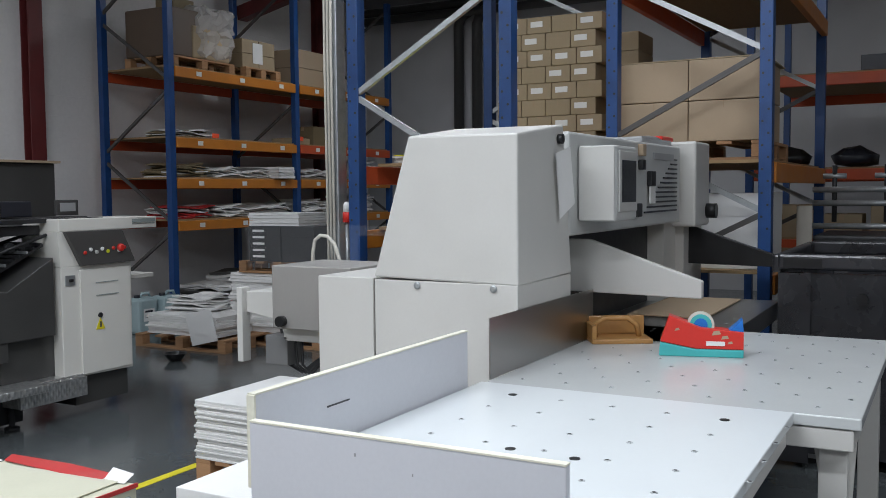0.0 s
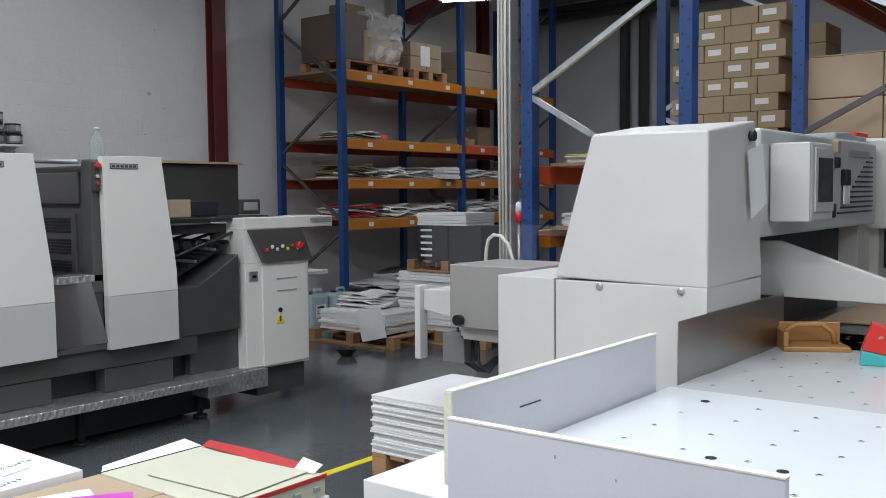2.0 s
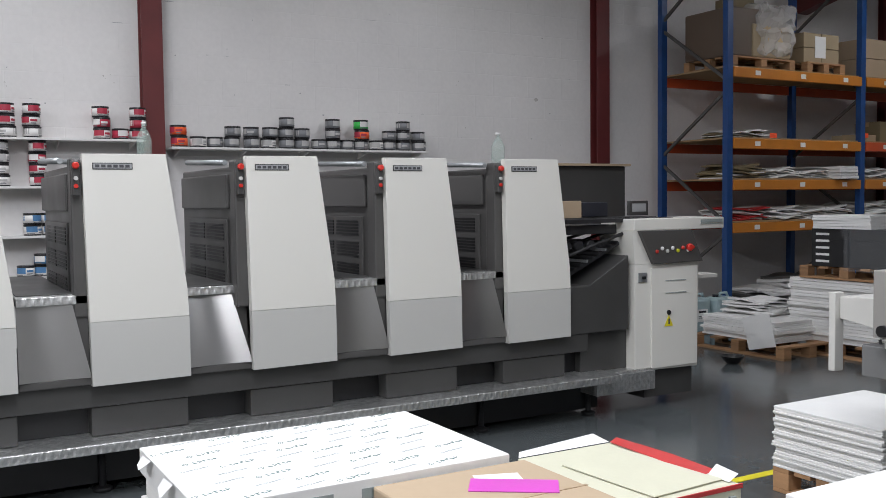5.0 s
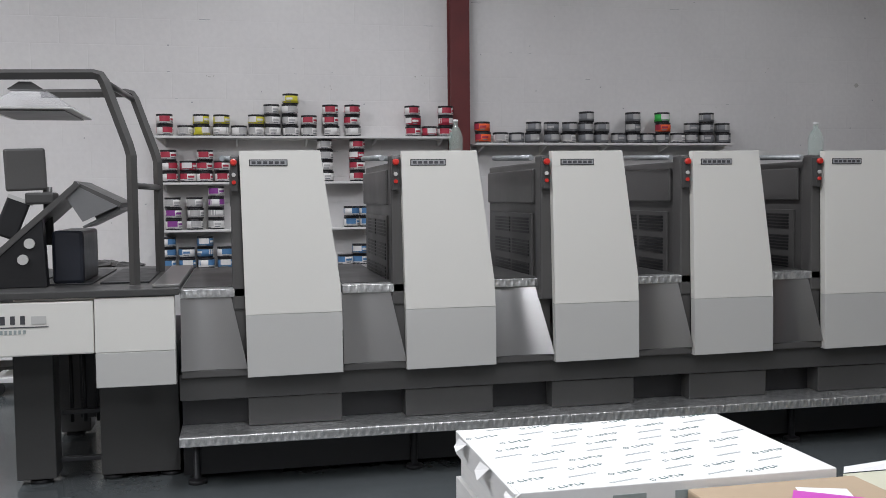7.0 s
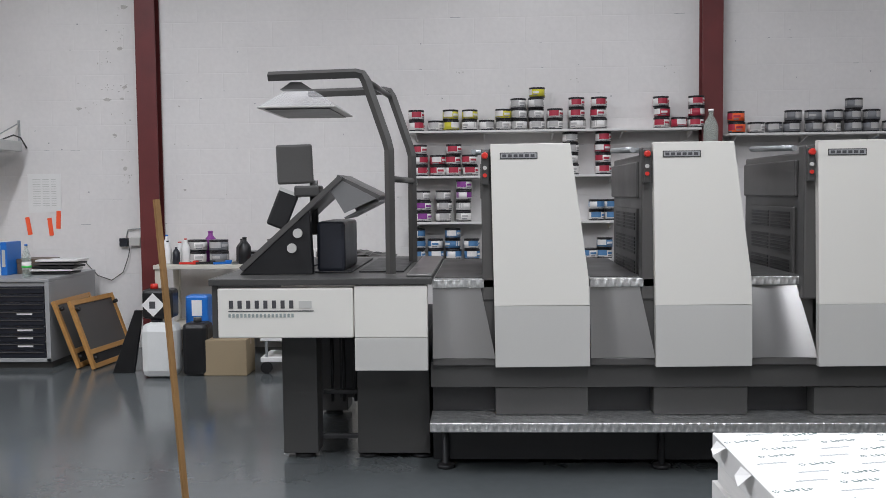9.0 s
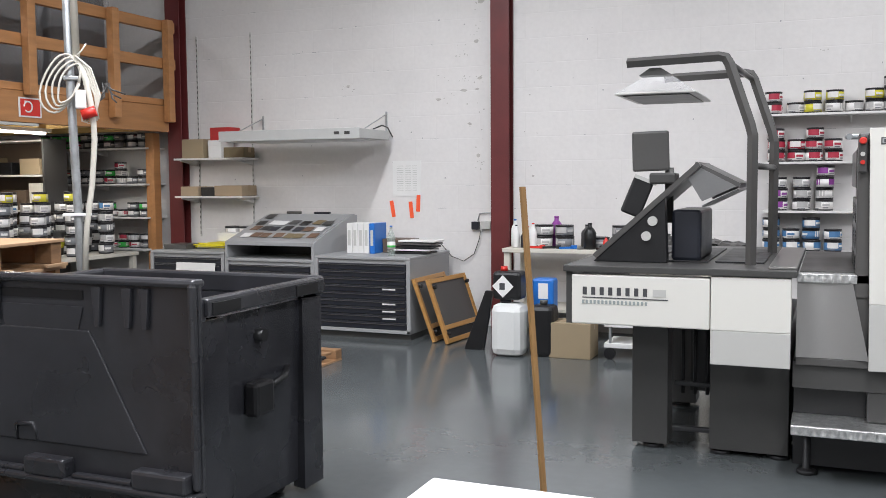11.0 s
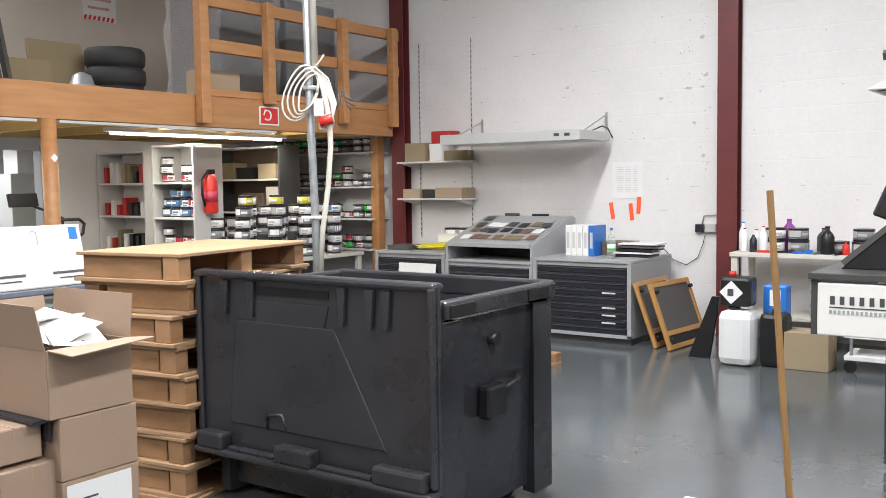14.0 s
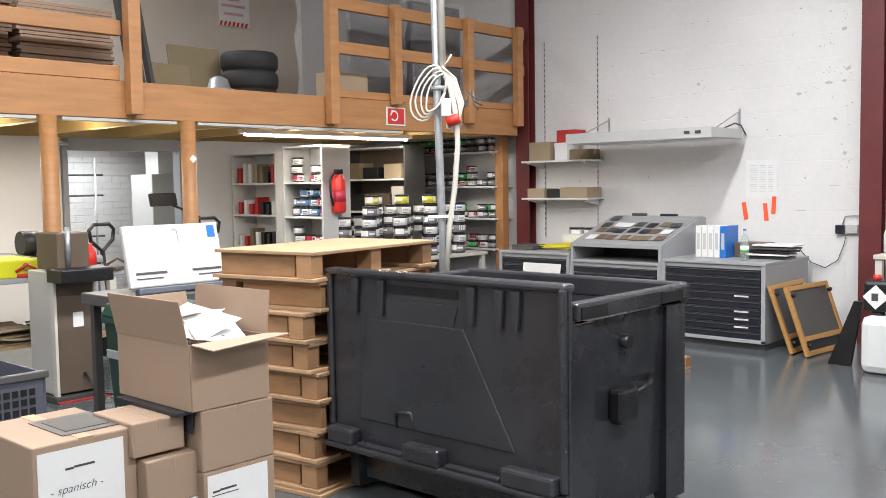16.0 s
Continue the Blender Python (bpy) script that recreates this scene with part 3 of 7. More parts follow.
# lettering on the delivery cover
for j in range(8):
    lx = -3.163 + j * 0.047
    part("letter_bar", B(lx + 0.002, lx + 0.024, -0.0235, -0.019, 0.925, 0.968), M_INK, dele)
part("letter_line", B(-3.165, -2.70, -0.0235, -0.019, 0.908, 0.913), M_INK, dele)
for j in range(17):
    part("letter_bar", B(-3.165 + j * 0.0215, -3.153 + j * 0.0215, -0.0235, -0.019, 0.876, 0.896), M_GREYINK, dele)
part("letter_bar", B(-2.78, -2.71, -0.0235, -0.019, 0.925, 0.965), M_LGREY, dele)
# console wedge with monitors
con = part("console_wedge", S().prism([(-3.17, 1.086), (-2.765, 1.45), (-2.75, 1.086)], "y", 0.25, 0.32, 0.004), M_BLACK, press, "black triangular console bracket")
part("console_box", B(-2.745, -2.58, 0.36, 0.9, 1.09, 1.38, 0.02), M_NAVY, press, "dark blue console housing")
part("console_plate", S().bar((-3.16, 0.52, 1.115), (-2.58, 0.52, 1.635), 0.56, 0.03), M_MGREY, press, "grey sloping reading board")
part("console_lip", S().bar((-2.61, 0.55, 1.635), (-2.37, 0.55, 1.515), 0.55, 0.03), M_MGREY, press)
part("lip_under", S().bar((-2.375, 0.55, 1.495), (-2.57, 0.55, 1.40), 0.5, 0.012), M_LIP, press, "pale underside of the reading board")
for sy in (0.29, 0.80):
    part("lip_side", S().prism([(-2.61, 1.632), (-2.385, 1.512), (-2.565, 1.43), (-2.65, 1.57)], "y", sy - 0.03, sy - 0.018), M_LIP, press, "pale bracket of the reading board")
for dz in (0, 0.085):
    part("console_knob", S().tube([(-2.865 + 0.035 * (dz > 0), 0.232, 1.235 + dz), (-2.865 + 0.035 * (dz > 0), 0.252, 1.235 + dz)], 0.027, 14), M_LGREY, con)
mon = part("monitor", B(-0.105, 0.105, -0.012, 0.03, -0.115, 0.115, 0.012), M_MGREY, press, "grey flat monitor seen from behind", pose(-2.88, 0.45, 1.715, 0, -2, 14))
part("monitor_base", B(-2.88, -2.73, 0.4, 0.55, 1.525, 1.59, 0.012), M_DGREY, press)
part("monitor_post", S().tube([(-2.78, 0.5, 1.3), (-2.78, 0.5, 1.62)], 0.025), M_DGREY, press)
mon2 = part("monitor", B(-0.06, 0.06, -0.015, 0.06, -0.115, 0.115, 0.012), M_BLACK, press, "tilted black control screen", pose(-2.95, 0.42, 1.455, 0, 22, 10))
part("screen_edge", B(-0.06, 0.075, -0.02, -0.0155, 0.095, 0.116), M_LGREY, mon2)
# lamp gantry
for gy, gx0 in ((0.2, 0.0), (1.1, 0.06)):
    part("gantry_tube", S().tube([(-2.30 + gx0, gy, 1.09), (-2.30 + gx0, gy, 1.78), (-2.315 + gx0, gy, 1.84), (-2.425 + gx0, gy, 2.165), (-2.445 + gx0, gy, 2.198), (-2.48 + gx0, gy, 2.206), (-2.97 + gx0, gy, 2.196)], 0.028, 4, True, math.pi / 4, False), M_MGREY, press, "grey bent lamp gantry tube")
part("gantry_tie", S().tube([(-2.29, 0.2, 1.62), (-2.24, 1.1, 1.62)], 0.018), M_MGREY, press)
part("gantry_tie", S().tube([(-2.43, 0.2, 2.17), (-2.38, 1.1, 2.17)], 0.018), M_MGREY, press)
hood = part("lamp_hood", S().add([(-3.05, 0.3, 2.045), (-2.62, 0.3, 2.045), (-2.62, 1.0, 2.045), (-3.05, 1.0, 2.045), (-2.93, 0.5, 2.15), (-2.77, 0.5, 2.15), (-2.77, 0.8, 2.15), (-2.93, 0.8, 2.15)], ((0, 1, 5, 4), (1, 2, 6, 5), (2, 3, 7, 6), (3, 0, 4, 7), (4, 5, 6, 7))), M_FILM, press, "clear lamp hood")
tray = part("lamp_tray", B(-3.06, -2.61, 0.29, 1.01, 2.03, 2.042, 0.004), M_LGREY, press, "pale rim of the lamp tray")
part("tray_louvre", B(-3.02, -2.65, 0.33, 0.97, 2.024, 2.029), M_MGREY, tray, "grey louvre")
part("lamp_bracket", S().prism([(-2.91, 2.125), (-2.73, 2.125), (-2.79, 2.165), (-2.85, 2.165)], "y", 0.22, 0.32), M_DGREY, press)
# ---- paper cutter ----
cut = thing("paper_cutter", 1.65, 0.43, 0, "cream guillotine paper cutter with perforated air tables", "paper cutter")
CX, CY = 1.65, 0.43


def cl(x0, x1, y0, y1, z0, z1, bevel=0.004):
    return B(x0 - CX, x1 - CX, y0 - CY, y1 - CY, z0, z1, bevel)


def cprism(pts, a, b, bevel=0.005):
    return S().prism([(y - CY, z) for y, z in pts], "x", a - CX, b - CX, bevel)


hoodm = S().add([(0, 0, 1.2), (0, 0.63, 1.215), (0, 0.465, 1.768), (0, 0.0, 1.765), (0.555, 0.0, 1.208), (0.555, 0.63, 1.215), (0.46, 0.50, 1.822), (0.46, 0.0, 1.822)],
                ((0, 1, 2, 3), (4, 7, 6, 5), (0, 3, 7, 4), (1, 5, 6, 2), (2, 6, 7, 3), (0, 4, 5, 1)))
bmesh.ops.recalc_face_normals(hoodm.bm, faces=hoodm.bm.faces[:])
bmesh.ops.bevel(hoodm.bm, geom=hoodm.bm.edges[:], offset=0.008, segments=2, profile=0.5, affect="EDGES")
hood_c = part("side_hood", hoodm, M_CUT, cut, "sloped cream side hood")
part("side_base", cl(1.652, 2.2, 0.432, 1.058, 0.0, 1.205), M_CUT, cut)
part("rear_base", cl(1.65, 2.6, 1.065, 1.335, 0.0, 1.21), M_CUT, cut)
for y in (0.53, 0.86):
    part("cover_screw", S().lathe([(0.014, 0), (0.014, 0.006), (0.008, 0.009)], 12), M_GALV, cut, "", pose(1.652 - CX, y - CY, 1.188, 0, -90))
part("hood_knob", S().lathe([(0.02, 0), (0.02, 0.02)], 12), M_BLACK, cut, "black hood knob", pose(2.05 - CX, -0.002, 1.76, 90))
bridge = part("bridge", cl(2.205, 4.02, 0.44, 0.95, 1.36, 1.80, 0.012), M_CUTGREY, cut, "grey control bridge")
part("bridge_column", cl(3.9, 4.2, 0.5, 0.95, 0.0, 1.36), M_CUT, cut)
part("end_cabinet", cl(4.07, 4.42, 0.36, 1.0, 1.33, 1.835, 0.015), M_CUT, cut)
part("end_base", cl(4.15, 4.6, 0.45, 1.0, 0.0, 1.33), M_CUT, cut)
part("end_knob", S().tube([(4.35 - CX, -0.13, 1.42), (4.35 - CX, -0.07, 1.42)], 0.045, 14), M_BLACK, cut, "black hand knob")
disp = part("display_box", cl(2.30, 2.60, 0.27, 0.44, 1.42, 1.742, 0.012), M_CUTGREY, cut, "control display housing")
part("display_side", cl(2.29, 2.30, 0.275, 0.43, 1.425, 1.738, 0.002), M_CUT, disp)
part("display_bezel", cl(2.33, 2.58, 0.262, 0.27, 1.46, 1.72, 0.003), M_LGREY, disp)
part("display_screen", cl(2.36, 2.55, 0.257, 0.263, 1.50, 1.68, 0.002), M_SCREEN, disp)
for i, (x, z, r) in enumerate(((3.2, 1.68, 0.026), (3.37, 1.61, 0.04), (3.13, 1.45, 0.034), (3.2, 1.755, 0.03))):
    part("panel_switch", B(x - r - CX, x + r - CX, -0.02, 0.01, z - r, z + r, 0.006), (M_BLACK, M_DARK, M_DARK, M_CARD2)[i], bridge)
part("maker_mark", cl(3.45, 3.85, 0.434, 0.44, 1.715, 1.75, 0.0), M_CHEST, bridge)
part("hanging_tag", cl(3.34, 3.43, 0.42, 0.43, 1.48, 1.58, 0.0), M_PAPER, bridge)
for j in range(12):
    part("vent_slit", cl(3.28 + j * 0.052, 3.93, 0.434, 0.441, 1.43 + j * 0.026, 1.439 + j * 0.026, 0.0), M_BLACK, bridge)
part("hung_sheet", S().add([(0.33, -0.02, 1.70), (0.46, -0.03, 1.73), (0.50, -0.035, 1.50), (0.37, -0.022, 1.44), (0.33, -0.017, 1.70), (0.46, -0.027, 1.73), (0.50, -0.032, 1.50), (0.37, -0.019, 1.44)], ((0, 1, 2, 3), (7, 6, 5, 4))), M_PAPER, cut)
for ax, m, nm in ((2.47, M_CUT, "white light barrier arm"), (4.27, M_BLACK, "black inner face of a light barrier arm")):
    part("barrier_arm", cprism([(0.55, 1.1), (0.55, 1.335), (0.45, 1.335), (-0.05, 1.165), (-0.05, 1.09)], ax, ax + 0.04), m, cut, nm)
part("cut_table", cl(2.45, 4.2, -0.1, 0.95, 0.80, 0.9, 0.004), M_STEEL, cut, "steel cutting table")
part("knife_slot", cl(2.13, 4.2, 0.6, 0.95, 0.9, 1.36, 0.0), M_DARK, cut)
part("back_sheet", cl(3.2, 4.1, 0.10, 0.5, 0.905, 0.912, 0.0), M_CARD2, cut)
part("side_gauge", cl(1.40, 2.46, 0.425, 0.43, 0.9, 1.115, 0.0), M_STEEL, cut, "brushed steel side gauge")
ftab = part("air_table", cl(1.355, 2.9, -0.76, 0.425, 0.865, 0.90, 0.004), M_TABLE2, cut, "white air table with nozzles")
part("table_apron", cl(1.36, 2.88, -0.74, 0.40, 0.8, 0.862, 0.004), M_CUT, cut)
stab = part("side_air_table", cl(0.17, 1.338, -0.58, 0.43, 0.872, 0.906, 0.004), M_TABLE, cut, "white side table with air nozzles")
part("side_apron", cl(0.2, 1.34, -0.56, 0.40, 0.80, 0.87, 0.004), M_CUT, cut)
nozzle = S().lathe([(0.0085, 0), (0.0085, 0.001), (0.006, 0.0018)], 10).mesh("nozzle", M_GALV)
hole = S().lathe([(0.014, 0), (0.014, 0.0016)], 12).mesh("hole", M_BLACK)
ring = S().lathe([(0.0045, 0), (0.0045, 0.0022)], 8).mesh("nozzle_ball", M_DARK)
for i in range(6):
    for j in range(6):
        x, y = 1.19 - 0.178 * i - 0.009 * j, 0.245 - 0.167 * j
        if x > 0.2 and (i > 0 or j not in (0, 4)):
            n = part("nozzle", nozzle, None, stab, "", pose(x - CX, y - CY, 0.906))
            part("nozzle_ball", ring, None, n)
for x, y in ((1.19, 0.245), (1.154, -0.422), (0.615, -0.007), (0.606, -0.182)):
    part("hole", hole, None, stab, "dark hole", pose(x - CX, y - CY, 0.9062))
for i in range(10):
    for j in range(7):
        x, y = 1.46 + 0.15 * i, 0.33 - 0.16 * j - (0.08 if i % 2 else 0)
        n = part("nozzle", nozzle, None, ftab, "", pose(x - CX, y - CY, 0.90))
        part("nozzle_ball", ring, None, n)
for i in range(9):
    for j in range(5):
        n = part("nozzle", nozzle, None, cut, "", pose(2.55 + 0.19 * i - CX, 0.5 - 0.13 * j - CY, 0.90))
for x, y in ((1.45, -0.68), (2.8, -0.68), (0.3, -0.5), (0.3, 0.35)):
    part("table_leg", cl(x - 0.04, x + 0.04, y - 0.04, y + 0.04, 0, 0.8), M_CUT, cut)
part("table_brace", S().prism([(-0.62 - CY, 0.8), (-0.74 - CY, 0.8), (-0.72 - CY, 0.45), (-0.68 - CY, 0.45)], "x", 1.45 - CX, 1.47 - CX), M_CUT, cut)
gb = part("back_guard", cl(0.17, 1.25, 0.435, 0.455, 0.87, 1.088, 0.003), M_BOARD, cut, "grey-white back guard board")
part("board_edge", cl(0.165, 1.25, 0.434, 0.456, 1.088, 1.092, 0.0), M_BOARDE, gb)
part("board_edge", cl(0.162, 0.168, 0.434, 0.456, 0.87, 1.088, 0.0), M_BOARDE, gb)
ge = part("end_guard", cl(0.14, 0.16, -0.34, 0.43, 0.55, 1.032, 0.003), M_BOARD, cut, "grey-white end guard board")
part("board_edge", cl(0.139, 0.161, -0.34, 0.43, 1.032, 1.036, 0.0), M_BOARDE, ge)
part("scuff", cl(0.45, 0.55, 0.433, 0.4352, 1.0, 1.004, 0.0), M_INK, gb)
for q in range(7):
    y0, z0 = rng.uniform(-0.3, 0.4), rng.uniform(0.8, 1.0)
    part("scuff", cl(0.1388, 0.14, y0, y0 + rng.uniform(0.002, 0.006), z0, z0 + rng.uniform(0.004, 0.012), 0.0), M_CHEST, ge)
# rear delivery part of the cutter
part("rear_steel_box", cl(1.9, 2.3, 1.34, 1.78, 0.93, 1.22), M_PLATE, cut, "brushed steel rear cover")
part("rear_table", S().prism([(1.5 - CY, 0.9), (2.02 - CY, 0.98), (2.02 - CY, 1.08), (1.5 - CY, 1.1)], "x", 2.0 - CX, 2.7 - CX, 0.004), M_CUT, cut)
part("rear_post", cl(1.97, 2.03, 2.02, 2.055, 0.74, 1.1), M_CUT, cut)
part("rear_leg", cl(2.05, 2.15, 1.36, 1.46, 0.0, 0.93), M_CUT, cut)
part("rear_motor", S().tube([(2.2, 1.0, 0.78), (2.2, 1.5, 0.80)], 0.12, 14), M_BLACK, cut, "", pose(-0.2, 0, 0))
part("rear_plate", cl(1.98, 2.1, 1.5, 1.78, 0.86, 0.93), M_CUT, cut)
part("guard_bar", cl(1.95, 2.0, 1.15, 1.98, 1.36, 1.405, 0.004), M_ACRYL, cut, "clear acrylic guard bar")
part("guard_pane", cl(1.97, 1.975, 1.35, 1.98, 1.2, 1.36, 0.0), M_ACRYL, cut, "clear acrylic guard pane")
part("rear_knob", S().tube([(1.87 - CX, 1.72 - CY, 0.965), (1.9 - CX, 1.72 - CY, 0.965)], 0.025, 12), M_BLACK, cut)
part("rear_box", cl(1.98, 2.10, 1.76, 1.89, 0.74, 0.88), M_LIP, cut)
for i in range(4):
    part("rear_cable", S().tube([(0.4, 1.3 + 0.04 * i, 0.9), (0.38, 1.28 + 0.03 * i, 0.74), (0.4, 1.24 + 0.02 * i, 0.7), (0.45, 1.15, 0.82)], 0.007), M_DARK, cut)
rag = S().box(-0.3, 0.3, -0.15, 0.15, 0, 0.03, 0.01)
bmesh.ops.subdivide_edges(rag.bm, edges=rag.bm.edges[:], cuts=3, use_grid_fill=True)
for v in rag.bm.verts:
    v.co.z += 0.05 * abs(noise.noise(v.co * 7))
solid("work_glove", rag, M_CHEST, "grey and red work gloves lying on the cutter", "gloves", at=pose(3.75, 0.65, 1.80))
solid("red_cloth", B(-0.12, 0.12, -0.08, 0.08, 0, 0.03, 0.01), M_REDP, "red cloth lying on the cutter", "cloth", at=pose(4.05, 0.6, 1.835))
bmach = thing("binding_machine", 6.0, -0.25, 0, "dark machine with chrome bars beside the racks", "machine")
part("body", B(0, 0.9, -1.1, 0.2, 0.1, 1.2, 0.02), M_DARK, bmach)
part("foot", B(0.05, 0.85, -1.0, 0.15, 0, 0.1), M_BLACK, bmach)
part("side_plate", B(-0.03, 0.0, 0.2, 0.31, 1.05, 1.42, 0.006), M_CABLE, bmach, "cream side plate")
for z in (1.27, 1.44, 1.54):
    part("chrome_bar", S().tube([(-0.02, 0.2, z), (-0.02, -1.1, z)], 0.022, 10), M_GALV, bmach, "chrome bar")
for y in (0.05, -0.3, -0.65):
    part("spindle", S().tube([(0.0, y, 1.3), (0.0, y, 1.72)], 0.018, 10), M_DARK, bmach)
    part("spindle_grip", S().tube([(0.0, y - 0.08, 1.64), (0.0, y + 0.08, 1.64)], 0.02, 10), M_GALV, bmach)

# ---- pallet racking ----


def rack_post(parent, x, y, h):
    p = part("upright", S().box(x - 0.045, x + 0.045, y - 0.04, y + 0.04, 0.006, h, 0.004), M_BLUE, parent, "blue perforated upright")
    part("foot_plate", B(x - 0.07, x + 0.07, y - 0.06, y + 0.06, 0, 0.008), M_BLUE, parent)
    return p


slot_mesh = S().lathe([(0.008, 0), (0.008, 0.0015)], 8).mesh("upright_slot", M_DARK)


def rack_slots(post, x, y, z0, z1):
    for i in range(int((z1 - z0) / 0.075)):
        part("upright_slot", slot_mesh, None, post, "", pose(x - 0.0455, y + (0.018 if i % 2 else -0.018), z0 + i * 0.075, 0, -90))


def brace(parent, a, b, m=None):
    part("brace", S().bar(a, b, 0.03, 0.035), m or M_GALV, parent, "galvanised diagonal brace")


wall_rack = thing("pallet_rack", 6.78, 7.2, 0, "blue pallet rack with orange beams against the block wall", "pallet rack")
for i, rx in enumerate((0.0, 2.42, 4.9)):
    for ry in (0.0, 1.1):
        rack_post(wall_rack, rx, ry, 4.6)
    for j in range(5):
        z0 = 0.35 + 0.85 * j
        brace(wall_rack, (rx, 0.0 if j % 2 else 1.1, z0), (rx, 1.1 if j % 2 else 0.0, z0 + 0.75), M_MGREY)
LEVELS = (1.22, 1.73, 2.22, 3.06)
for x0, x1 in ((0.05, 2.37), (2.47, 4.85)):
    for li, lz in enumerate(LEVELS):
        for ry in (-0.03, 1.13):
            m = M_REDBEAM if (ry > 0 or (li == 2 and x0 > 1)) else M_ORANGE
            beam = part("beam", B(x0, x1, ry - 0.025, ry + 0.025, lz - 0.12, lz, 0.006), m, wall_rack, "orange steel beam")
            if ry < 0:
                for q in range(3):
                    bx = x0 + 0.35 + 0.8 * q
                    if bx < x1 - 0.1:
                        part("beam_label", B(bx, bx + 0.09, -0.0585, -0.0555, lz - 0.085, lz - 0.03), M_PAPER, beam)
        part("deck_board", B(x0, x1, 0.0, 1.1, lz, lz + 0.02), M_CHIP, wall_rack)


def paper_pile(x, y, z, w, d, h, n, label, mats=None, spread=0.04, rz=0.0, cat="paper"):
    t = thing("paper_pile", x, y, z, label, cat, "piles of paper", rz)
    loose = spread > 0.025
    if loose:
        n = n * 2
    hh = h / n
    for i in range(n):
        ox, oy = rng.uniform(-spread, spread), rng.uniform(-spread, spread)
        ww, dd = w * rng.uniform(0.7 if loose else 0.95, 1.0), d * rng.uniform(0.7 if loose else 0.95, 1.0)
        s = S().box(-ww / 2, ww / 2, -dd / 2, dd / 2, 0, hh * 0.9)
        if loose:
            bmesh.ops.subdivide_edges(s.bm, edges=[e for e in s.bm.edges if e.calc_length() > 0.1], cuts=4, use_grid_fill=True)
            for v in s.bm.verts:
                v.co.z += (0.02 * math.sin(9 * v.co.x + 2 * i) * math.cos(8 * v.co.y + 3 * i) - 0.25 * max(0, abs(v.co.y) - 0.22) ** 1.5) * min(1, i / 2)
        part("paper_block", s, rng.choice(mats or [M_PAPER, M_PAPERE]), t, "", pose(ox, oy, i * hh, 0, 0, rng.uniform(-14, 14) if loose else rng.uniform(-1.5, 1.5)))
    return t


for lz, row in ((2.22, [(0.5, 0.1, M_OLIVE)]), (1.73, [(0.45, 0.17, M_OLIVE), (1.05, 0.14, M_PAPER), (1.5, 0.1, M_PAPER), (2.0, 0.15, M_PAPER), (2.8, 0.14, M_PAPER), (3.3, 0.12, M_PAPER), (4.3, 0.3, M_PAPERE)]),
                (1.22, [(0.5, 0.15, M_REDW), (1.1, 0.16, M_PAPER), (1.65, 0.13, M_PAPERE), (2.05, 0.16, M_PAPER), (2.85, 0.2, M_PAPER), (3.4, 0.18, M_PAPERE), (4.3, 0.25, M_PAPERE)])):
    for px, ph, pm in row:
        paper_pile(6.78 + px, 7.2 + 0.38, lz + 0.021, 0.55, 0.7, ph, 5, "uneven heap of paper offcuts on a rack shelf", [pm, M_PAPER, pm])
paper_pile(6.78 + 2.05, 7.2 + 0.05, 1.745, 0.35, 0.35, 0.16, 4, "white sheets hanging over a beam", [M_PAPER], 0.02)
for i in range(5):
    paper_pile(7.2 + 0.6 * i, 7.7, 0, 0.6, 0.8, 0.25 + 0.12 * (i % 3), 6, "heap of waste paper on the floor under a rack", [M_PAPER, M_PAPERE, M_MGREY], 0.08)


def carton(x, y, z, w, d, h, label, m=None, group="", rz=0.0, tape=True, name="carton"):
    t = thing(name, x, y, z, label, "box", group, rz)
    part("body", B(-w / 2, w / 2, -d / 2, d / 2, 0, h, 0.006), m or M_CARD, t)
    if tape:
        part("tape", B(-w / 2 - 0.0012, w / 2 + 0.0012, -0.025, 0.025, h - 0.06, h + 0.0015), M_TAPE, t)
    elif m in (None, M_CARD, M_CARD2, M_CARD3):
        part("flap_seam", B(-w / 2 - 0.0008, w / 2 + 0.0008, -0.003, 0.003, h - 0.05, h + 0.0008), M_TAPE, t)
    else:
        part("lid", B(-w / 2 - 0.002, w / 2 + 0.002, -d / 2 - 0.002, d / 2 + 0.002, h * 0.7, h + 0.002, 0.003), m, t)
    return t


def euro_pallet(x, y, z, w, d, label, group="wooden pallets", rz=0.0, h=0.13):
    t = thing("wooden_pallet", x, y, z, label, "pallet", group, rz)
    for j in range(5):
        yy = -d / 2 + (d - 0.1) * j / 4
        part("deck_slat", B(-w / 2, w / 2, yy, yy + 0.1, h - 0.022, h, 0.003), M_PALLET, t)
    for i in (-1, 0, 1):
        for j in (-1, 0, 1):
            part("block", B(i * (w / 2 - 0.05) - 0.05, i * (w / 2 - 0.05) + 0.05, j * (d / 2 - 0.05) - 0.05, j * (d / 2 - 0.05) + 0.05, 0.022, h - 0.023, 0.003), M_PALLET, t)
        part("runner", B(i * (w / 2 - 0.05) - 0.05, i * (w / 2 - 0.05) + 0.05, -d / 2, d / 2, 0, 0.021, 0.003), M_PALLET, t)
    return t


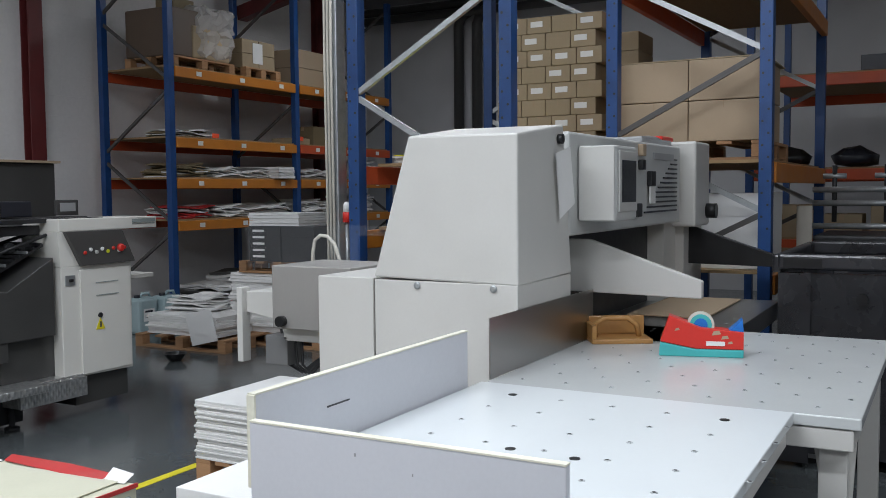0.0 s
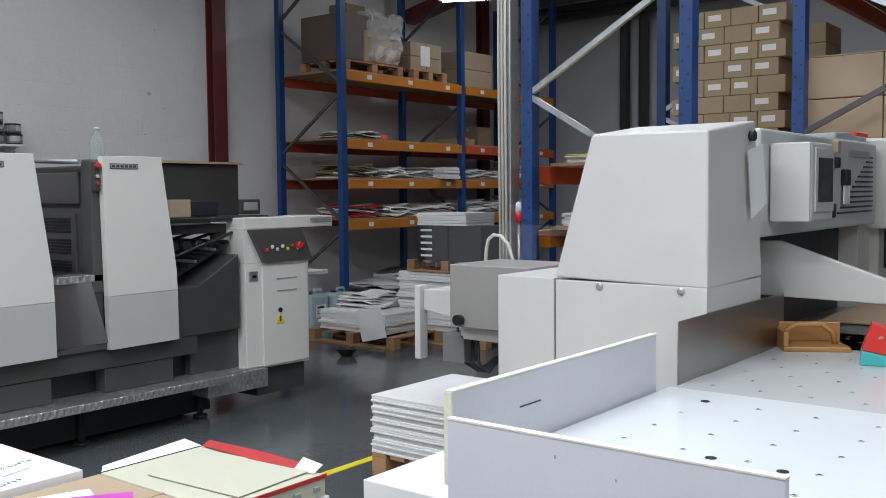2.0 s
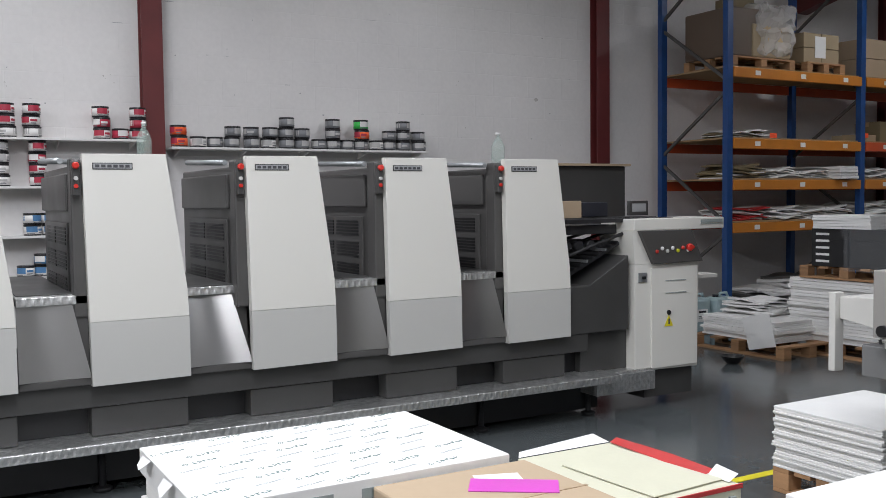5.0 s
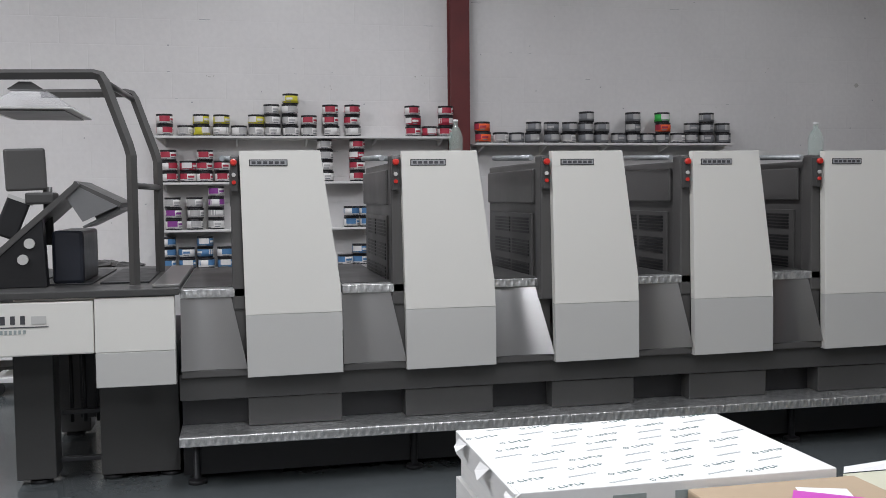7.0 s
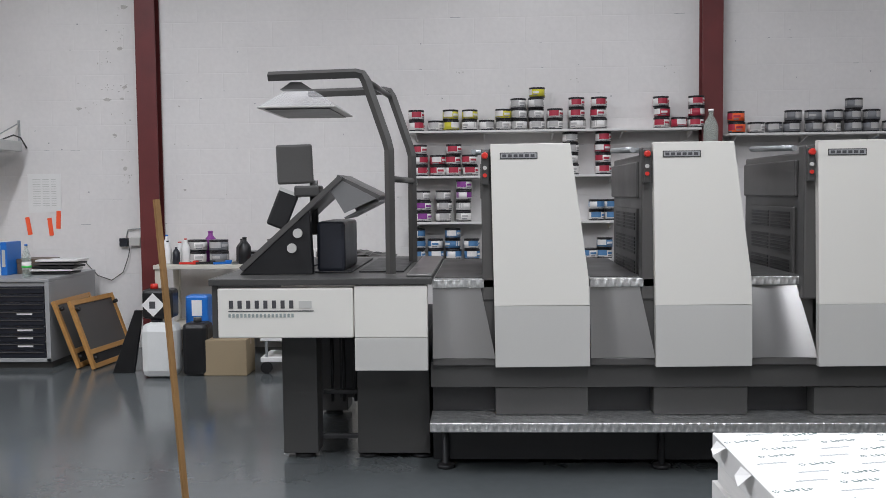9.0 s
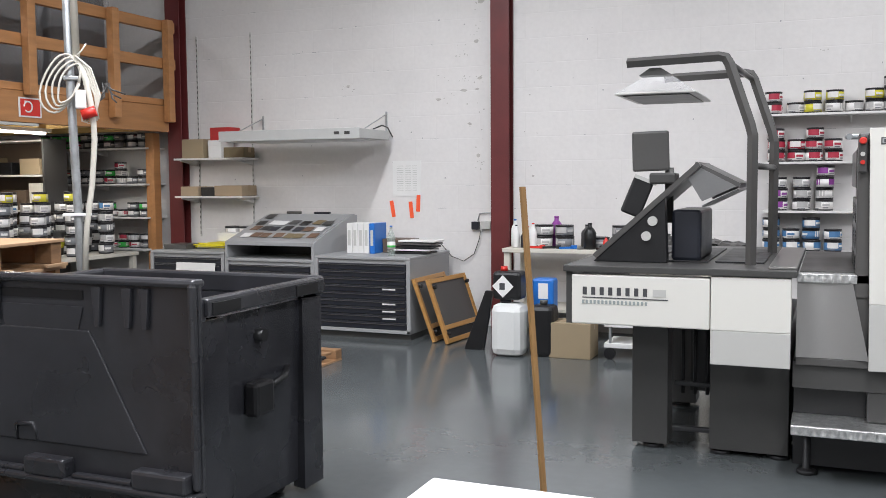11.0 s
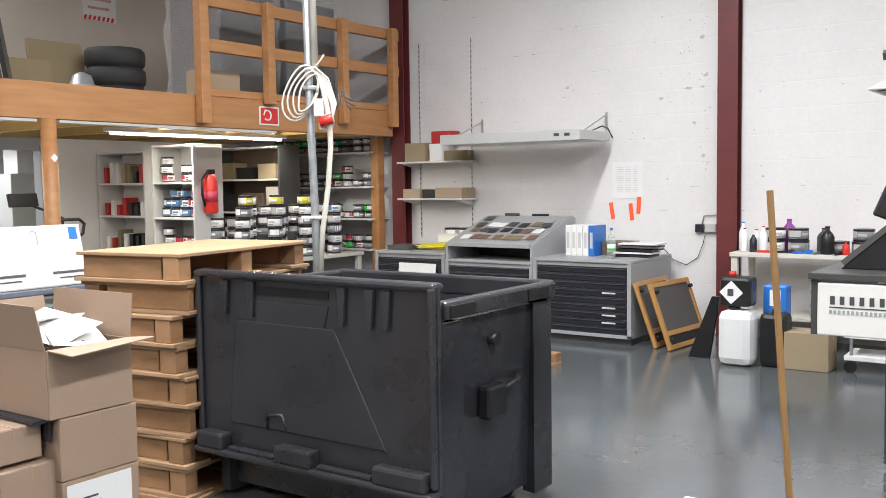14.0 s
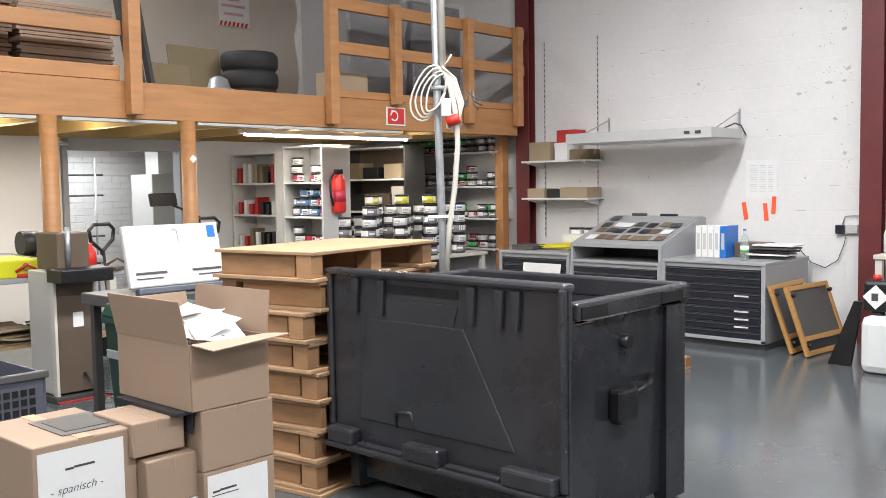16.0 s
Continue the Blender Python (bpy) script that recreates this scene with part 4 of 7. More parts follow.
# top shelf of the wall rack
euro_pallet(7.45, 7.65, 3.081, 1.1, 0.8, "pallet carrying a film-wrapped load")
wrap = thing("wrapped_load", 7.45, 7.65, 3.213, "brown load wrapped in shiny stretch film", "wrapped load")
part("load", B(-0.55, 0.42, -0.38, 0.38, 0, 0.58, 0.02), M_BROWNM, wrap)
part("load", B(-0.2, 0.46, -0.4, 0.3, 0, 0.4, 0.02), M_CARD, wrap)
w = B(-0.12, 0.52, -0.43, 0.42, 0.02, 0.64, 0.06)
bmesh.ops.subdivide_edges(w.bm, edges=w.bm.edges[:], cuts=7, use_grid_fill=True)
for v in w.bm.verts:
    v.co += Vector((noise.noise(v.co * 9), noise.noise(v.co * 11 + Vector((5, 0, 0))), noise.noise(v.co * 8 + Vector((0, 7, 0))))) * 0.085
part("stretch_film", w, M_CREASE, wrap, "creased clear film")
carton(7.42, 7.7, 3.84, 0.36, 0.3, 0.14, "small dark carton on a wrapped load", M_OLIVE)
euro_pallet(8.55, 7.62, 3.081, 0.72, 0.8, "small pallet carrying cartons")
for i in range(2):
    for j in range(2):
        carton(8.38 + 0.34 * i, 7.6, 3.213 + 0.19 * j, 0.33, 0.6, 0.185, "brown carton stacked on a rack pallet", M_CARD, "cartons on the rack")
solid("paper_note", B(8.42, 8.62, 7.292, 7.297, 3.28, 3.55), M_PAPER, "white note taped on a carton", "note")
for j in range(2):
    carton(9.75, 7.65, 3.081 + 0.26 * j, 0.75, 0.7, 0.255, "large brown carton on the rack", M_CARD2, "cartons on the rack")
carton(9.6, 7.6, 2.241, 0.4, 0.4, 0.1, "low carton with an orange flag", M_CARD)
solid("orange_flag", B(9.5, 9.62, 7.385, 7.392, 2.3, 2.36), M_ORANGEF, "small fluorescent orange flag", "flag")
solid("orange_flag", B(7.5, 7.62, 7.2, 7.206, 2.242, 2.30), M_ORANGEF, "small fluorescent orange flag", "flag")
carton(10.2, 7.7, 2.241, 0.35, 0.4, 0.3, "dark carton on the rack", M_OLIVE)

row_a = thing("pallet_rack", 3.5, 1.33, 0, "tall blue pallet rack with galvanised braces", "pallet rack")
for rx, ya, yb in ((0.0, -0.02, 1.035), (2.3, 0.1, 1.2)):
    for yy in (ya, yb):
        po = rack_post(row_a, rx, yy, 4.7)
        if rx == 0:
            rack_slots(po, rx, yy, 1.3, 3.6)
    for j in range(5):
        z0 = 0.35 + 0.62 * j
        brace(row_a, (rx - 0.02, yb if j % 2 else ya, z0 - 0.05 + (0.05 if rx else 0)), (rx - 0.02, ya if j % 2 else yb, z0 + 0.57))
for lz in (1.3, 1.72, 3.9):
    for yy in (0.02, 1.1):
        part("beam", B(0.05, 2.25, yy - 0.025, yy + 0.025, lz - 0.12, lz, 0.006), M_REDBEAM if 1.5 < lz < 2 else M_ORANGE, row_a)
    part("deck_board", B(0.3, 2.25, 0.05, 1.07, lz, lz + 0.02), M_CHIP, row_a)
row_b = thing("pallet_rack", 4.7, 0.07, 0, "blue pallet rack with orange beams and braced frames", "pallet rack")
for rx in (0.0, 2.7):
    for yy in (0.0, 1.0):
        po = rack_post(row_b, rx, yy, 4.7)
        if rx == 0:
            rack_slots(po, rx, yy, 1.3, 3.6)
    for j, (z0, z1) in enumerate(((0.9, 1.4), (1.9, 1.4), (1.9, 2.42), (2.95, 2.42), (2.95, 3.5))):
        brace(row_b, (rx - 0.02, 1.0, z0), (rx - 0.02, 0.0, z1), M_GALV if j % 2 else M_MGREY)
for lz in (1.0, 1.72, 3.0):
    for yy in (-0.03, 1.03):
        part("beam", B(0.05, 2.65, yy - 0.025, yy + 0.025, lz - 0.13, lz, 0.006), M_REDBEAM if lz > 2 and yy > 0 else M_ORANGE, row_b)
    part("deck_board", B(0.05, 2.65, 0.0, 1.0, lz, lz + 0.02), M_CHIP, row_b)
euro_pallet(5.35, 0.6, 1.741, 0.9, 1.0, "pallet under large cartons on a rack")
for j in range(2):
    for i in range(2):
        carton(5.3, 0.38 + 0.47 * i, 1.873 + 0.275 * j, 0.8, 0.465, 0.27, "long brown carton stacked on a rack pallet", M_CARD2, "cartons on the rack", tape=False)
solid("tray_sheet", B(4.9, 5.75, 0.12, 1.1, 2.42, 2.428), M_CARD, "cardboard sheet lying on cartons", "cardboard sheet")
carton(5.2, 0.55, 1.021, 0.7, 0.9, 0.5, "white carton on a lower rack shelf", M_PAPER, tape=False)
label_mesh = B(-0.0015, 0, -0.05, 0.05, -0.022, 0.022).mesh("label", M_PAPER)
for col in range(4):
    for lev in range(9):
        t = carton(5.5, 1.47 + 0.205 * col + (0.05 if lev % 2 else 0), 1.745 + 0.128 * lev, 0.34, 0.2, 0.126, "small brown carton with a white label", M_CARD, "labelled cartons on the rack", tape=False)
        if rng.random() < 0.75:
            part("label", label_mesh, None, t, "white printed label", pose(-0.1705, 0.02, 0.07))
for col in range(3):
    for lev in range(7):
        carton(5.95, 1.30 + 0.18 * col, 1.745 + 0.15 * lev, 0.4, 0.17, 0.148, "plain brown carton on the rack", M_CARD, "plain cartons on the rack", tape=False)
paper_pile(4.35, 2.08, 1.741, 0.8, 0.6, 0.05, 5, "white sheets with a lime one on a rack shelf", [M_PAPER, M_PAPERE], 0.02)
solid("lime_sheet", B(4.0, 4.75, 1.85, 2.4, 1.797, 1.803), M_LIME, "lime yellow card on white sheets", "card sheet")
paper_pile(4.3, 2.08, 1.321, 0.8, 0.6, 0.09, 6, "white sheets on a lower rack shelf", [M_PAPER, M_PAPERE], 0.02)
# building service column with cables
svc = thing("service_column", 3.5, 2.52, 0, "galvanised service column with pale cables", "column")
part("channel", B(-0.05, 0.05, -0.04, 0.05, 0, 4.88, 0.006), M_GALV, svc)
for i in range(3):
    part("cable", S().tube([(-0.065, -0.02 + 0.025 * i, 0.8), (-0.068, -0.01 + 0.024 * i, 2.4), (-0.062, -0.02 + 0.025 * i, 4.8)], 0.009), M_CABLE, svc)
part("red_socket", S().lathe([(0.028, 0), (0.028, 0.06), (0.024, 0.065)], 14, (-0.03, -0.09, 1.36)), M_REDP, svc, "red power connector")
part("white_cap", S().lathe([(0.026, 0), (0.022, 0.05), (0.012, 0.065)], 14, (-0.03, -0.09, 1.426)), M_PAPER, svc)
part("conduit", S().tube([(-0.03, -0.09, 0.9), (-0.03, -0.09, 1.36)], 0.012), M_GALV, svc)
part("hose", S().tube([(-0.5, -0.16, 1.05), (-0.5, -0.165, 1.2), (-0.5, -0.18, 1.27), (-0.5, -0.22, 1.30), (-0.5, -0.27, 1.295), (-0.5, -0.32, 1.25), (-0.5, -0.355, 1.16), (-0.5, -0.365, 1.05)], 0.011, 10), M_CABLE, svc)
# far right rack with dark goods
row_c = thing("pallet_rack", 9.2, -1.2, 0, "far rack with red beams in shade", "pallet rack")
for rx in (0.0, 2.6):
    for yy in (0.0, 2.2):
        rack_post(row_c, rx, yy, 4.7)
for lz in (1.0, 1.75, 2.75):
    part("beam", B(-0.03, 0.03, 0.05, 2.15, lz - 0.12, lz, 0.006), M_REDBEAM, row_c)
    part("beam", B(2.57, 2.63, 0.05, 2.15, lz - 0.12, lz, 0.006), M_REDBEAM, row_c)
    part("deck_board", B(0.03, 2.57, 0.05, 2.15, lz, lz + 0.02), M_CHIP, row_c)
for i in range(4):
    carton(9.5, -0.9 + 0.48 * i, 1.021, 0.5, 0.4, 0.25 + 0.1 * (i % 2), "brown carton on a shaded rack shelf", M_CARD)
for i in range(3):
    b = S().lathe([(0.05, 0), (0.2, 0.03), (0.24, 0.12), (0.12, 0.2), (0.03, 0.22)], 12)
    for v in b.bm.verts:
        v.co += Vector((noise.noise(v.co * 7 + Vector((i, 0, 0))), noise.noise(v.co * 7 + Vector((0, i, 3))), 0.4 * noise.noise(v.co * 9))) * 0.07
    solid("dark_sack", b, (M_BLACK, M_NAVY, M_BLACK)[i], "crumpled dark sack on a rack shelf", "sack", at=pose(9.4, -0.7 + 0.65 * i, 1.771))
carton(9.5, -0.4, 2.771, 0.5, 0.6, 0.16, "dark blue wrapped package on a rack shelf", M_NAVY)

# ---- floor items by the racks ----
euro_pallet(5.75, 5.75, 0, 0.8, 1.2, "pallet loaded with printed sheets on the floor")
paper_pile(5.75, 5.8, 0.131, 0.62, 0.95, 0.2, 9, "stack of white sheets on a pallet", [M_PAPERE, M_PAPER], 0.02)
paper_pile(5.95, 6.0, 0.34, 0.5, 0.6, 0.14, 4, "crumpled sheets lying on a paper stack", [M_PAPER], 0.05)
solid("hanging_sheet", B(-0.13, 0.13, -0.002, 0.002, -0.16, 0.16, 0.001), M_PAPER, "printed sheet hanging over a paper stack", "paper", at=pose(5.32, 5.42, 0.25, 0, -12, -65))
euro_pallet(6.31, 5.04, 0, 0.8, 1.2, "pallet under stacked sheets")
paper_pile(6.31, 5.1, 0.131, 0.7, 1.05, 0.6, 20, "tall stack of cut white sheets", [M_PAPERE, M_PAPER], 0.015)
euro_pallet(6.25, 4.98, 0.735, 0.6, 1.0, "small pallet on a paper stack", h=0.12)
for i in range(2):
    bb = carton(6.17, 5.15 - 0.42 * i, 0.856, 0.41, 0.4, 0.36, "glossy black carton with white label stripes" if i == 0 else "glossy black carton on a small pallet", M_BLACK, "black cartons", tape=False)
    if i == 0:
        for j in range(5):
            part("label_stripe", B(-0.208, -0.2052, 0.0, 0.15, 0.04 + 0.065 * j, 0.062 + 0.065 * j), M_PAPER, bb)
paper_pile(6.17, 5.0, 1.22, 0.5, 0.65, 0.13, 5, "white sheets on black cartons", [M_PAPER], 0.01)
for i, (cx, cy) in enumerate(((6.02, 6.95), (6.33, 6.88))):
    c = thing("canister", cx, cy, 0, "translucent canister of bluish liquid on the floor", "canister", "canisters by the rack")
    part("body", S().box(-0.14, 0.14, -0.11, 0.11, 0, 0.40, 0.035), M_BLUELIQ, c)
    part("cap", S().lathe([(0.035, 0), (0.035, 0.03)], 12, (-0.07, 0, 0.40)), M_NAVY, c)
    part("handle", S().tube([(-0.02, 0, 0.395), (0.0, 0, 0.44), (0.1, 0, 0.44), (0.12, 0, 0.395)], 0.016), M_BLUELIQ, c)
    part("label", B(-0.08, 0.08, -0.1135, -0.111, 0.14, 0.28), M_PAPER, c)
    part("label_print", S().box(-0.06, 0.05, -0.1145, -0.1134, 0.24, 0.262).box(-0.06, 0.02, -0.1145, -0.1134, 0.2, 0.206).box(-0.06, 0.04, -0.1145, -0.1134, 0.18, 0.186), M_NAVY, c)
bowl = solid("black_bowl", S().lathe([(0.05, 0), (0.085, 0.04), (0.11, 0.075), (0.098, 0.075), (0.075, 0.045), (0.02, 0.02)], 16), M_BLACK, "small black plastic bowl on the floor", "bowl", at=pose(4.88, 5.34, 0))
solid("floor_line", B(1.0, 2.6, 2.77, 2.83, 0.0, 0.003), M_YELLOW, "yellow marking tape on the floor", "floor marking", kind="structure")

# ---- paper reams in front of the cutter ----


def ream_stack(x0, x1, y0, y1, top, label, tops=None, layers=8, pallet=True, jitter=0.012):
    cx, cy = (x0 + x1) / 2, (y0 + y1) / 2
    z = 0.0
    if pallet:
        euro_pallet(cx, cy, 0, x1 - x0, y1 - y0, "wooden pallet under paper")
        z = 0.131
    t = thing("paper_stack", cx, cy, z, label, "paper stack", "paper stacks")
    h = (top - z) / layers
    for i in range(layers):
        ox, oy = (rng.uniform(-jitter, jitter), rng.uniform(-jitter, jitter)) if i < layers - 1 else (0, 0)
        part("ream", B(x0 - cx + ox, x1 - cx + ox, y0 - cy + oy, y1 - cy + oy, i * h, i * h + h * 0.97, 0.003), M_PAPERE if i < layers - 1 else (tops or M_PAPER), t)
    return t


ream_stack(2.22, 2.95, 1.95, 2.58, 0.45, "stack of cut paper blocks on a pallet", layers=26, jitter=0.01)
st2 = ream_stack(0.72, 1.5, 0.62, 1.24, 0.6, "stack of white sheets beside the cutter", layers=6)
igepa = ream_stack(-1.02, -0.02, 1.70, 2.42, 0.73, "wrapped reams with slanted grey print", layers=7, jitter=0.03)
# printed wrapper: rows of slanted plain bars
top_z = 0.73 - 0.131
word = S()
for q in range(5):
    word.box(-0.048 + 0.018 * q, -0.044 + 0.018 * q, -0.009, 0.009, 0, 0.001).box(-0.044 + 0.018 * q, -0.036 + 0.018 * q, -0.009 + 0.007 * (q % 3), -0.005 + 0.007 * (q % 3), 0, 0.001)
for q in range(6):
    word.box(-0.075 + 0.008 * math.cos(q) - 0.002, -0.075 + 0.008 * math.cos(q) + 0.002, 0.008 * math.sin(q) - 0.002, 0.008 * math.sin(q) + 0.002, 0, 0.001)
word = word.mesh("print_word", M_TEALINK)
script_bar = S()
for q in range(9):
    script_bar.box(-0.05 + 0.011 * q, -0.043 + 0.011 * q, -0.004, 0.003 + 0.002 * (q % 2), 0, 0.001)
script_bar = script_bar.mesh("print_bar", M_GREYINK)
for row in range(9):
    for q in range(8):
        x, y = -0.47 + 0.155 * q + 0.06 * (row % 3), -0.33 + 0.083 * row
        if abs(x) < 0.44:
            part("print_word" if (q + row) % 2 else "print_bar", word if (q + row) % 2 else script_bar, None, igepa, "", pose(x, y + 0.03 * (x + 0.4), top_z - 0.0026, 0, 0, 14))
for j in (0, 2, 5):
    fx = -0.5 - 0.012 * (j % 3)
    j = j + rng.uniform(-0.4, 0.4)
    part("wrapper_fold", S().add([(fx + 0.015, -0.36 + 0.1 * j, top_z + 0.001), (fx + 0.01, -0.27 + 0.1 * j, top_z), (fx - 0.006, -0.26 + 0.1 * j, top_z - 0.03), (fx - 0.016, -0.33 + 0.1 * j, top_z - 0.06 + rng.uniform(0, 0.05))], ((0, 1, 2), (0, 2, 3))), M_PAPER, igepa, "ragged torn wrapper")
for j in range(5):
    part("print_bar", B(-0.4 + 0.19 * j, -0.3 + 0.19 * j, -0.363, -0.3605, top_z - 0.07, top_z - 0.03), M_GREYINK, igepa)
rd = ream_stack(0.27, 0.73, 1.43, 2.08, 0.58, "opened ream of grey-green board in red wrapper", M_GREENPAPER, layers=6)
tz = 0.58 - 0.131
part("wrapper_flap", S().add([(0.19, -0.2, tz + 0.004), (0.18, 0.0, tz + 0.005), (0.195, 0.31, tz + 0.004), (0.242, 0.325, tz + 0.014), (0.25, 0.02, tz + 0.016), (0.24, -0.2, tz + 0.014)], ((0, 5, 4, 3, 2, 1),)), M_REDW, rd, "red wrapper edge")
part("wrapper_flap", B(-0.2, 0.233, -0.331, -0.325, tz - 0.014, tz + 0.0015, 0.001), M_REDW, rd)
for q in range(9):
    part("print_mark", B(-0.19 + 0.045 * q, -0.165 + 0.045 * q, -0.3375, -0.325, tz - 0.05 - 0.03 * (q % 2), tz - 0.035 - 0.03 * (q % 2)), M_GREYINK, rd)
part("wrapper_flap", S().add([(0.2, -0.3, tz + 0.002), (0.2, -0.2, tz + 0.002), (0.255, -0.19, tz + 0.03), (0.255, -0.29, tz + 0.02)], ((0, 1, 2, 3),)), M_PAPER, rd, "torn white wrapper")
part("wrapper_flap", S().add([(-0.23, 0.32, tz + 0.002), (0.2, 0.32, tz + 0.002), (0.16, 0.37, tz + 0.03), (-0.2, 0.36, tz + 0.01)], ((0, 1, 2, 3),)), M_PAPER, rd)
part("loose_sheet", B(-0.16, 0.17, -0.25, 0.2, 0, 0.004, 0.001, rot(0, 0, 4)), M_GREENPAPER, rd, "", pose(0.02, -0.03, tz + 0.001))
euro_pallet(-0.24, 1.36, 0, 0.56, 0.66, "wooden pallet under a carton")
bc = thing("carton", -0.24, 1.37, 0.131, "closed brown carton with a magenta label", "box")
part("body", B(-0.27, 0.27, -0.32, 0.32, 0, 0.575, 0.008), M_CARD2, bc)
part("flap_gap", B(-0.27, 0.27, -0.006, 0.006, 0.5745, 0.5765), M_TAPE, bc)
part("label", B(-0.13, 0.13, -0.06, 0.06, 0, 0.002, 0, rot(0, 0, -35)), M_MAGENTA, bc, "magenta address label", pose(0.08, 0.1, 0.576))
part("label", B(-0.07, 0.07, -0.05, 0.05, 0, 0.0015, 0, rot(0, 0, -20)), M_PAPER, bc, "white label", pose(0.08, 0.18, 0.575))
ream_stack(-2.96, -2.36, 1.0, 1.7, 0.7, "white sheet stack on a pallet", layers=5)
stick = solid("wooden_stick", S().bar((-3.03, 3.12, 0.0), (-3.165, 3.2, 1.525), 0.026, 0.014), M_STICK, "long wooden stick standing upright on the floor", "wooden stick")

# tools on the air table
dis = thing("tape_dispenser", 2.2, -0.11, 0.9, "red and teal tape dispenser with a roll of tape", "tape dispenser", rz=-75)
part("base", S().prism([(-0.16, 0), (0.16, 0), (0.16, 0.03), (-0.02, 0.03), (-0.155, 0.055)], "y", -0.045, 0.045, 0.004), M_TEAL, dis, "teal base")
part("body", S().prism([(-0.155, 0.056), (-0.02, 0.031), (0.16, 0.031), (0.16, 0.1), (0.0, 0.115), (-0.12, 0.16)], "y", -0.04, 0.04, 0.004), M_REDP, dis, "red body")
part("tape_roll", S().tube([(0.0, -0.012, 0.122), (0.0, 0.012, 0.122)], 0.052, 20), M_CABLE, dis, "roll of clear tape")
part("tape_core", S().tube([(0.0, -0.0135, 0.122), (0.0, 0.0135, 0.122)], 0.042, 18), M_TEAL, dis)
part("core_hub", S().tube([(0.0, -0.0145, 0.122), (0.0, 0.0145, 0.122)], 0.026, 14), M_BLUEP, dis)
for sx, sz, sw, sh in ((-0.1, 0.1, 0.02, 0.012), (0.04, 0.085, 0.035, 0.02), (0.075, 0.07, 0.03, 0.016), (0.1, 0.052, 0.02, 0.012), (0.03, 0.05, 0.016, 0.01)):
    part("worn_patch", S().prism([(sx, sz), (sx + sw, sz + sh * 0.3), (sx + sw * 0.8, sz + sh), (sx + sw * 0.2, sz + sh * 0.8)], "y", -0.0412, -0.04), M_CARD2, dis)
part("cutter", S().prism([(0.1, 0.1), (0.16, 0.1), (0.155, 0.15), (0.13, 0.125)], "y", -0.03, 0.03), M_BLUEP, dis, "blue cutter edge")
part("label", B(0.02, 0.09, -0.0435, -0.04, 0.045, 0.062), M_PAPER, dis)
blk = thing("wooden_block", 2.40, 0.29, 0.9, "varnished wooden jogging block with a handle", "jogging block", rz=-60)
part("base", B(-0.13, 0.13, -0.09, 0.09, 0, 0.02, 0.004), M_OAK, blk)
part("upright", B(-0.13, 0.13, 0.07, 0.09, 0.02, 0.1, 0.004), M_OAK, blk)
part("handle", S().tube([(-0.1, 0.0, 0.02), (-0.1, 0.0, 0.075), (-0.06, 0.0, 0.1), (0.04, 0.0, 0.1), (0.08, 0.0, 0.07), (0.09, 0.0, 0.02)], 0.013, 8), M_OAK, blk)
part("side", B(-0.13, -0.11, -0.09, 0.07, 0.02, 0.08, 0.004), M_OAK, blk)

# ---- ink tins and wall shelves ----


def tin(r, h, band, label):
    t = thing("ink_tin", 0, 0, -50, label, "ink tin", "ink tins")
    part("body", S().lathe([(r * 0.97, 0), (r, 0.004), (r, h - 0.006), (r * 0.97, h)], 18), M_TIN, t)
    part("band", S().lathe([(r + 0.0012, h * 0.12), (r + 0.0012, h * 0.8)], 18), band[0], t, "paper label band")
    for a0, a1, z0, z1, m in ((-150, -75, 0.3, 0.82, band[1]), (-68, -20, 0.42, 0.62, band[1]), (-66, -30, 0.22, 0.32, L_DARK), (-145, -95, 0.14, 0.22, L_DARK), (30, 150, 0.3, 0.8, band[1])):
        pts = [((r + 0.002) * math.cos(radians(a0 + (a1 - a0) * q / 5)), (r + 0.002) * math.sin(radians(a0 + (a1 - a0) * q / 5))) for q in range(6)]
        part("print", S().prism(pts + [(x * 0.97, y * 0.97) for x, y in pts[::-1]], "z", h * z0, h * z1), m, t)
    part("lid", S().lathe([(r * 1.02, h - 0.012), (r * 1.02, h), (r * 0.9, h + 0.001), (r * 0.88, h - 0.003)], 18), M_TIN, t)
    return t


def c(name, rgb):
    return mat(name, rgb, 0.45, var=0.08, scale=20)


L_WHITE, L_RED, L_YEL, L_BLUE, L_PUR, L_GREY = c("label_white", (0.76, 0.74, 0.72)), c("label_red", (0.42, 0.03, 0.06)), c("label_yellow", (0.6, 0.55, 0.04)), c("label_blue", (0.085, 0.21, 0.4)), c("label_purple", (0.25, 0.05, 0.28)), c("label_grey", (0.46, 0.45, 0.44))
L_DARK = c("label_dark", (0.2, 0.205, 0.215))
L_GREEN, L_ORA = c("label_green", (0.05, 0.5, 0.08)), c("label_orange", (0.85, 0.12, 0.03))
KINDS = {"r": ((L_WHITE, L_RED), "ink tin with a red and white label"), "R": ((L_RED, L_WHITE), "ink tin with a dark red label"), "y": ((L_YEL, L_WHITE), "ink tin with a yellow label"), "w": ((L_WHITE, L_GREY), "ink tin with a white label"),
         "b": ((L_WHITE, L_BLUE), "ink tin with a blue and white label"), "B": ((L_BLUE, L_WHITE), "ink tin with a blue label"), "p": ((L_WHITE, L_PUR), "ink tin with a purple label"), "g": ((L_DARK, L_GREY), "black ink tin with a grey label"),
         "k": ((L_DARK, L_WHITE), "dark grey ink tin with a white label strip"), "G": ((L_GREEN, L_WHITE), "ink tin with a bright green label"), "o": ((L_ORA, L_RED), "ink tin with a fluorescent orange label")}
PROTO = {}


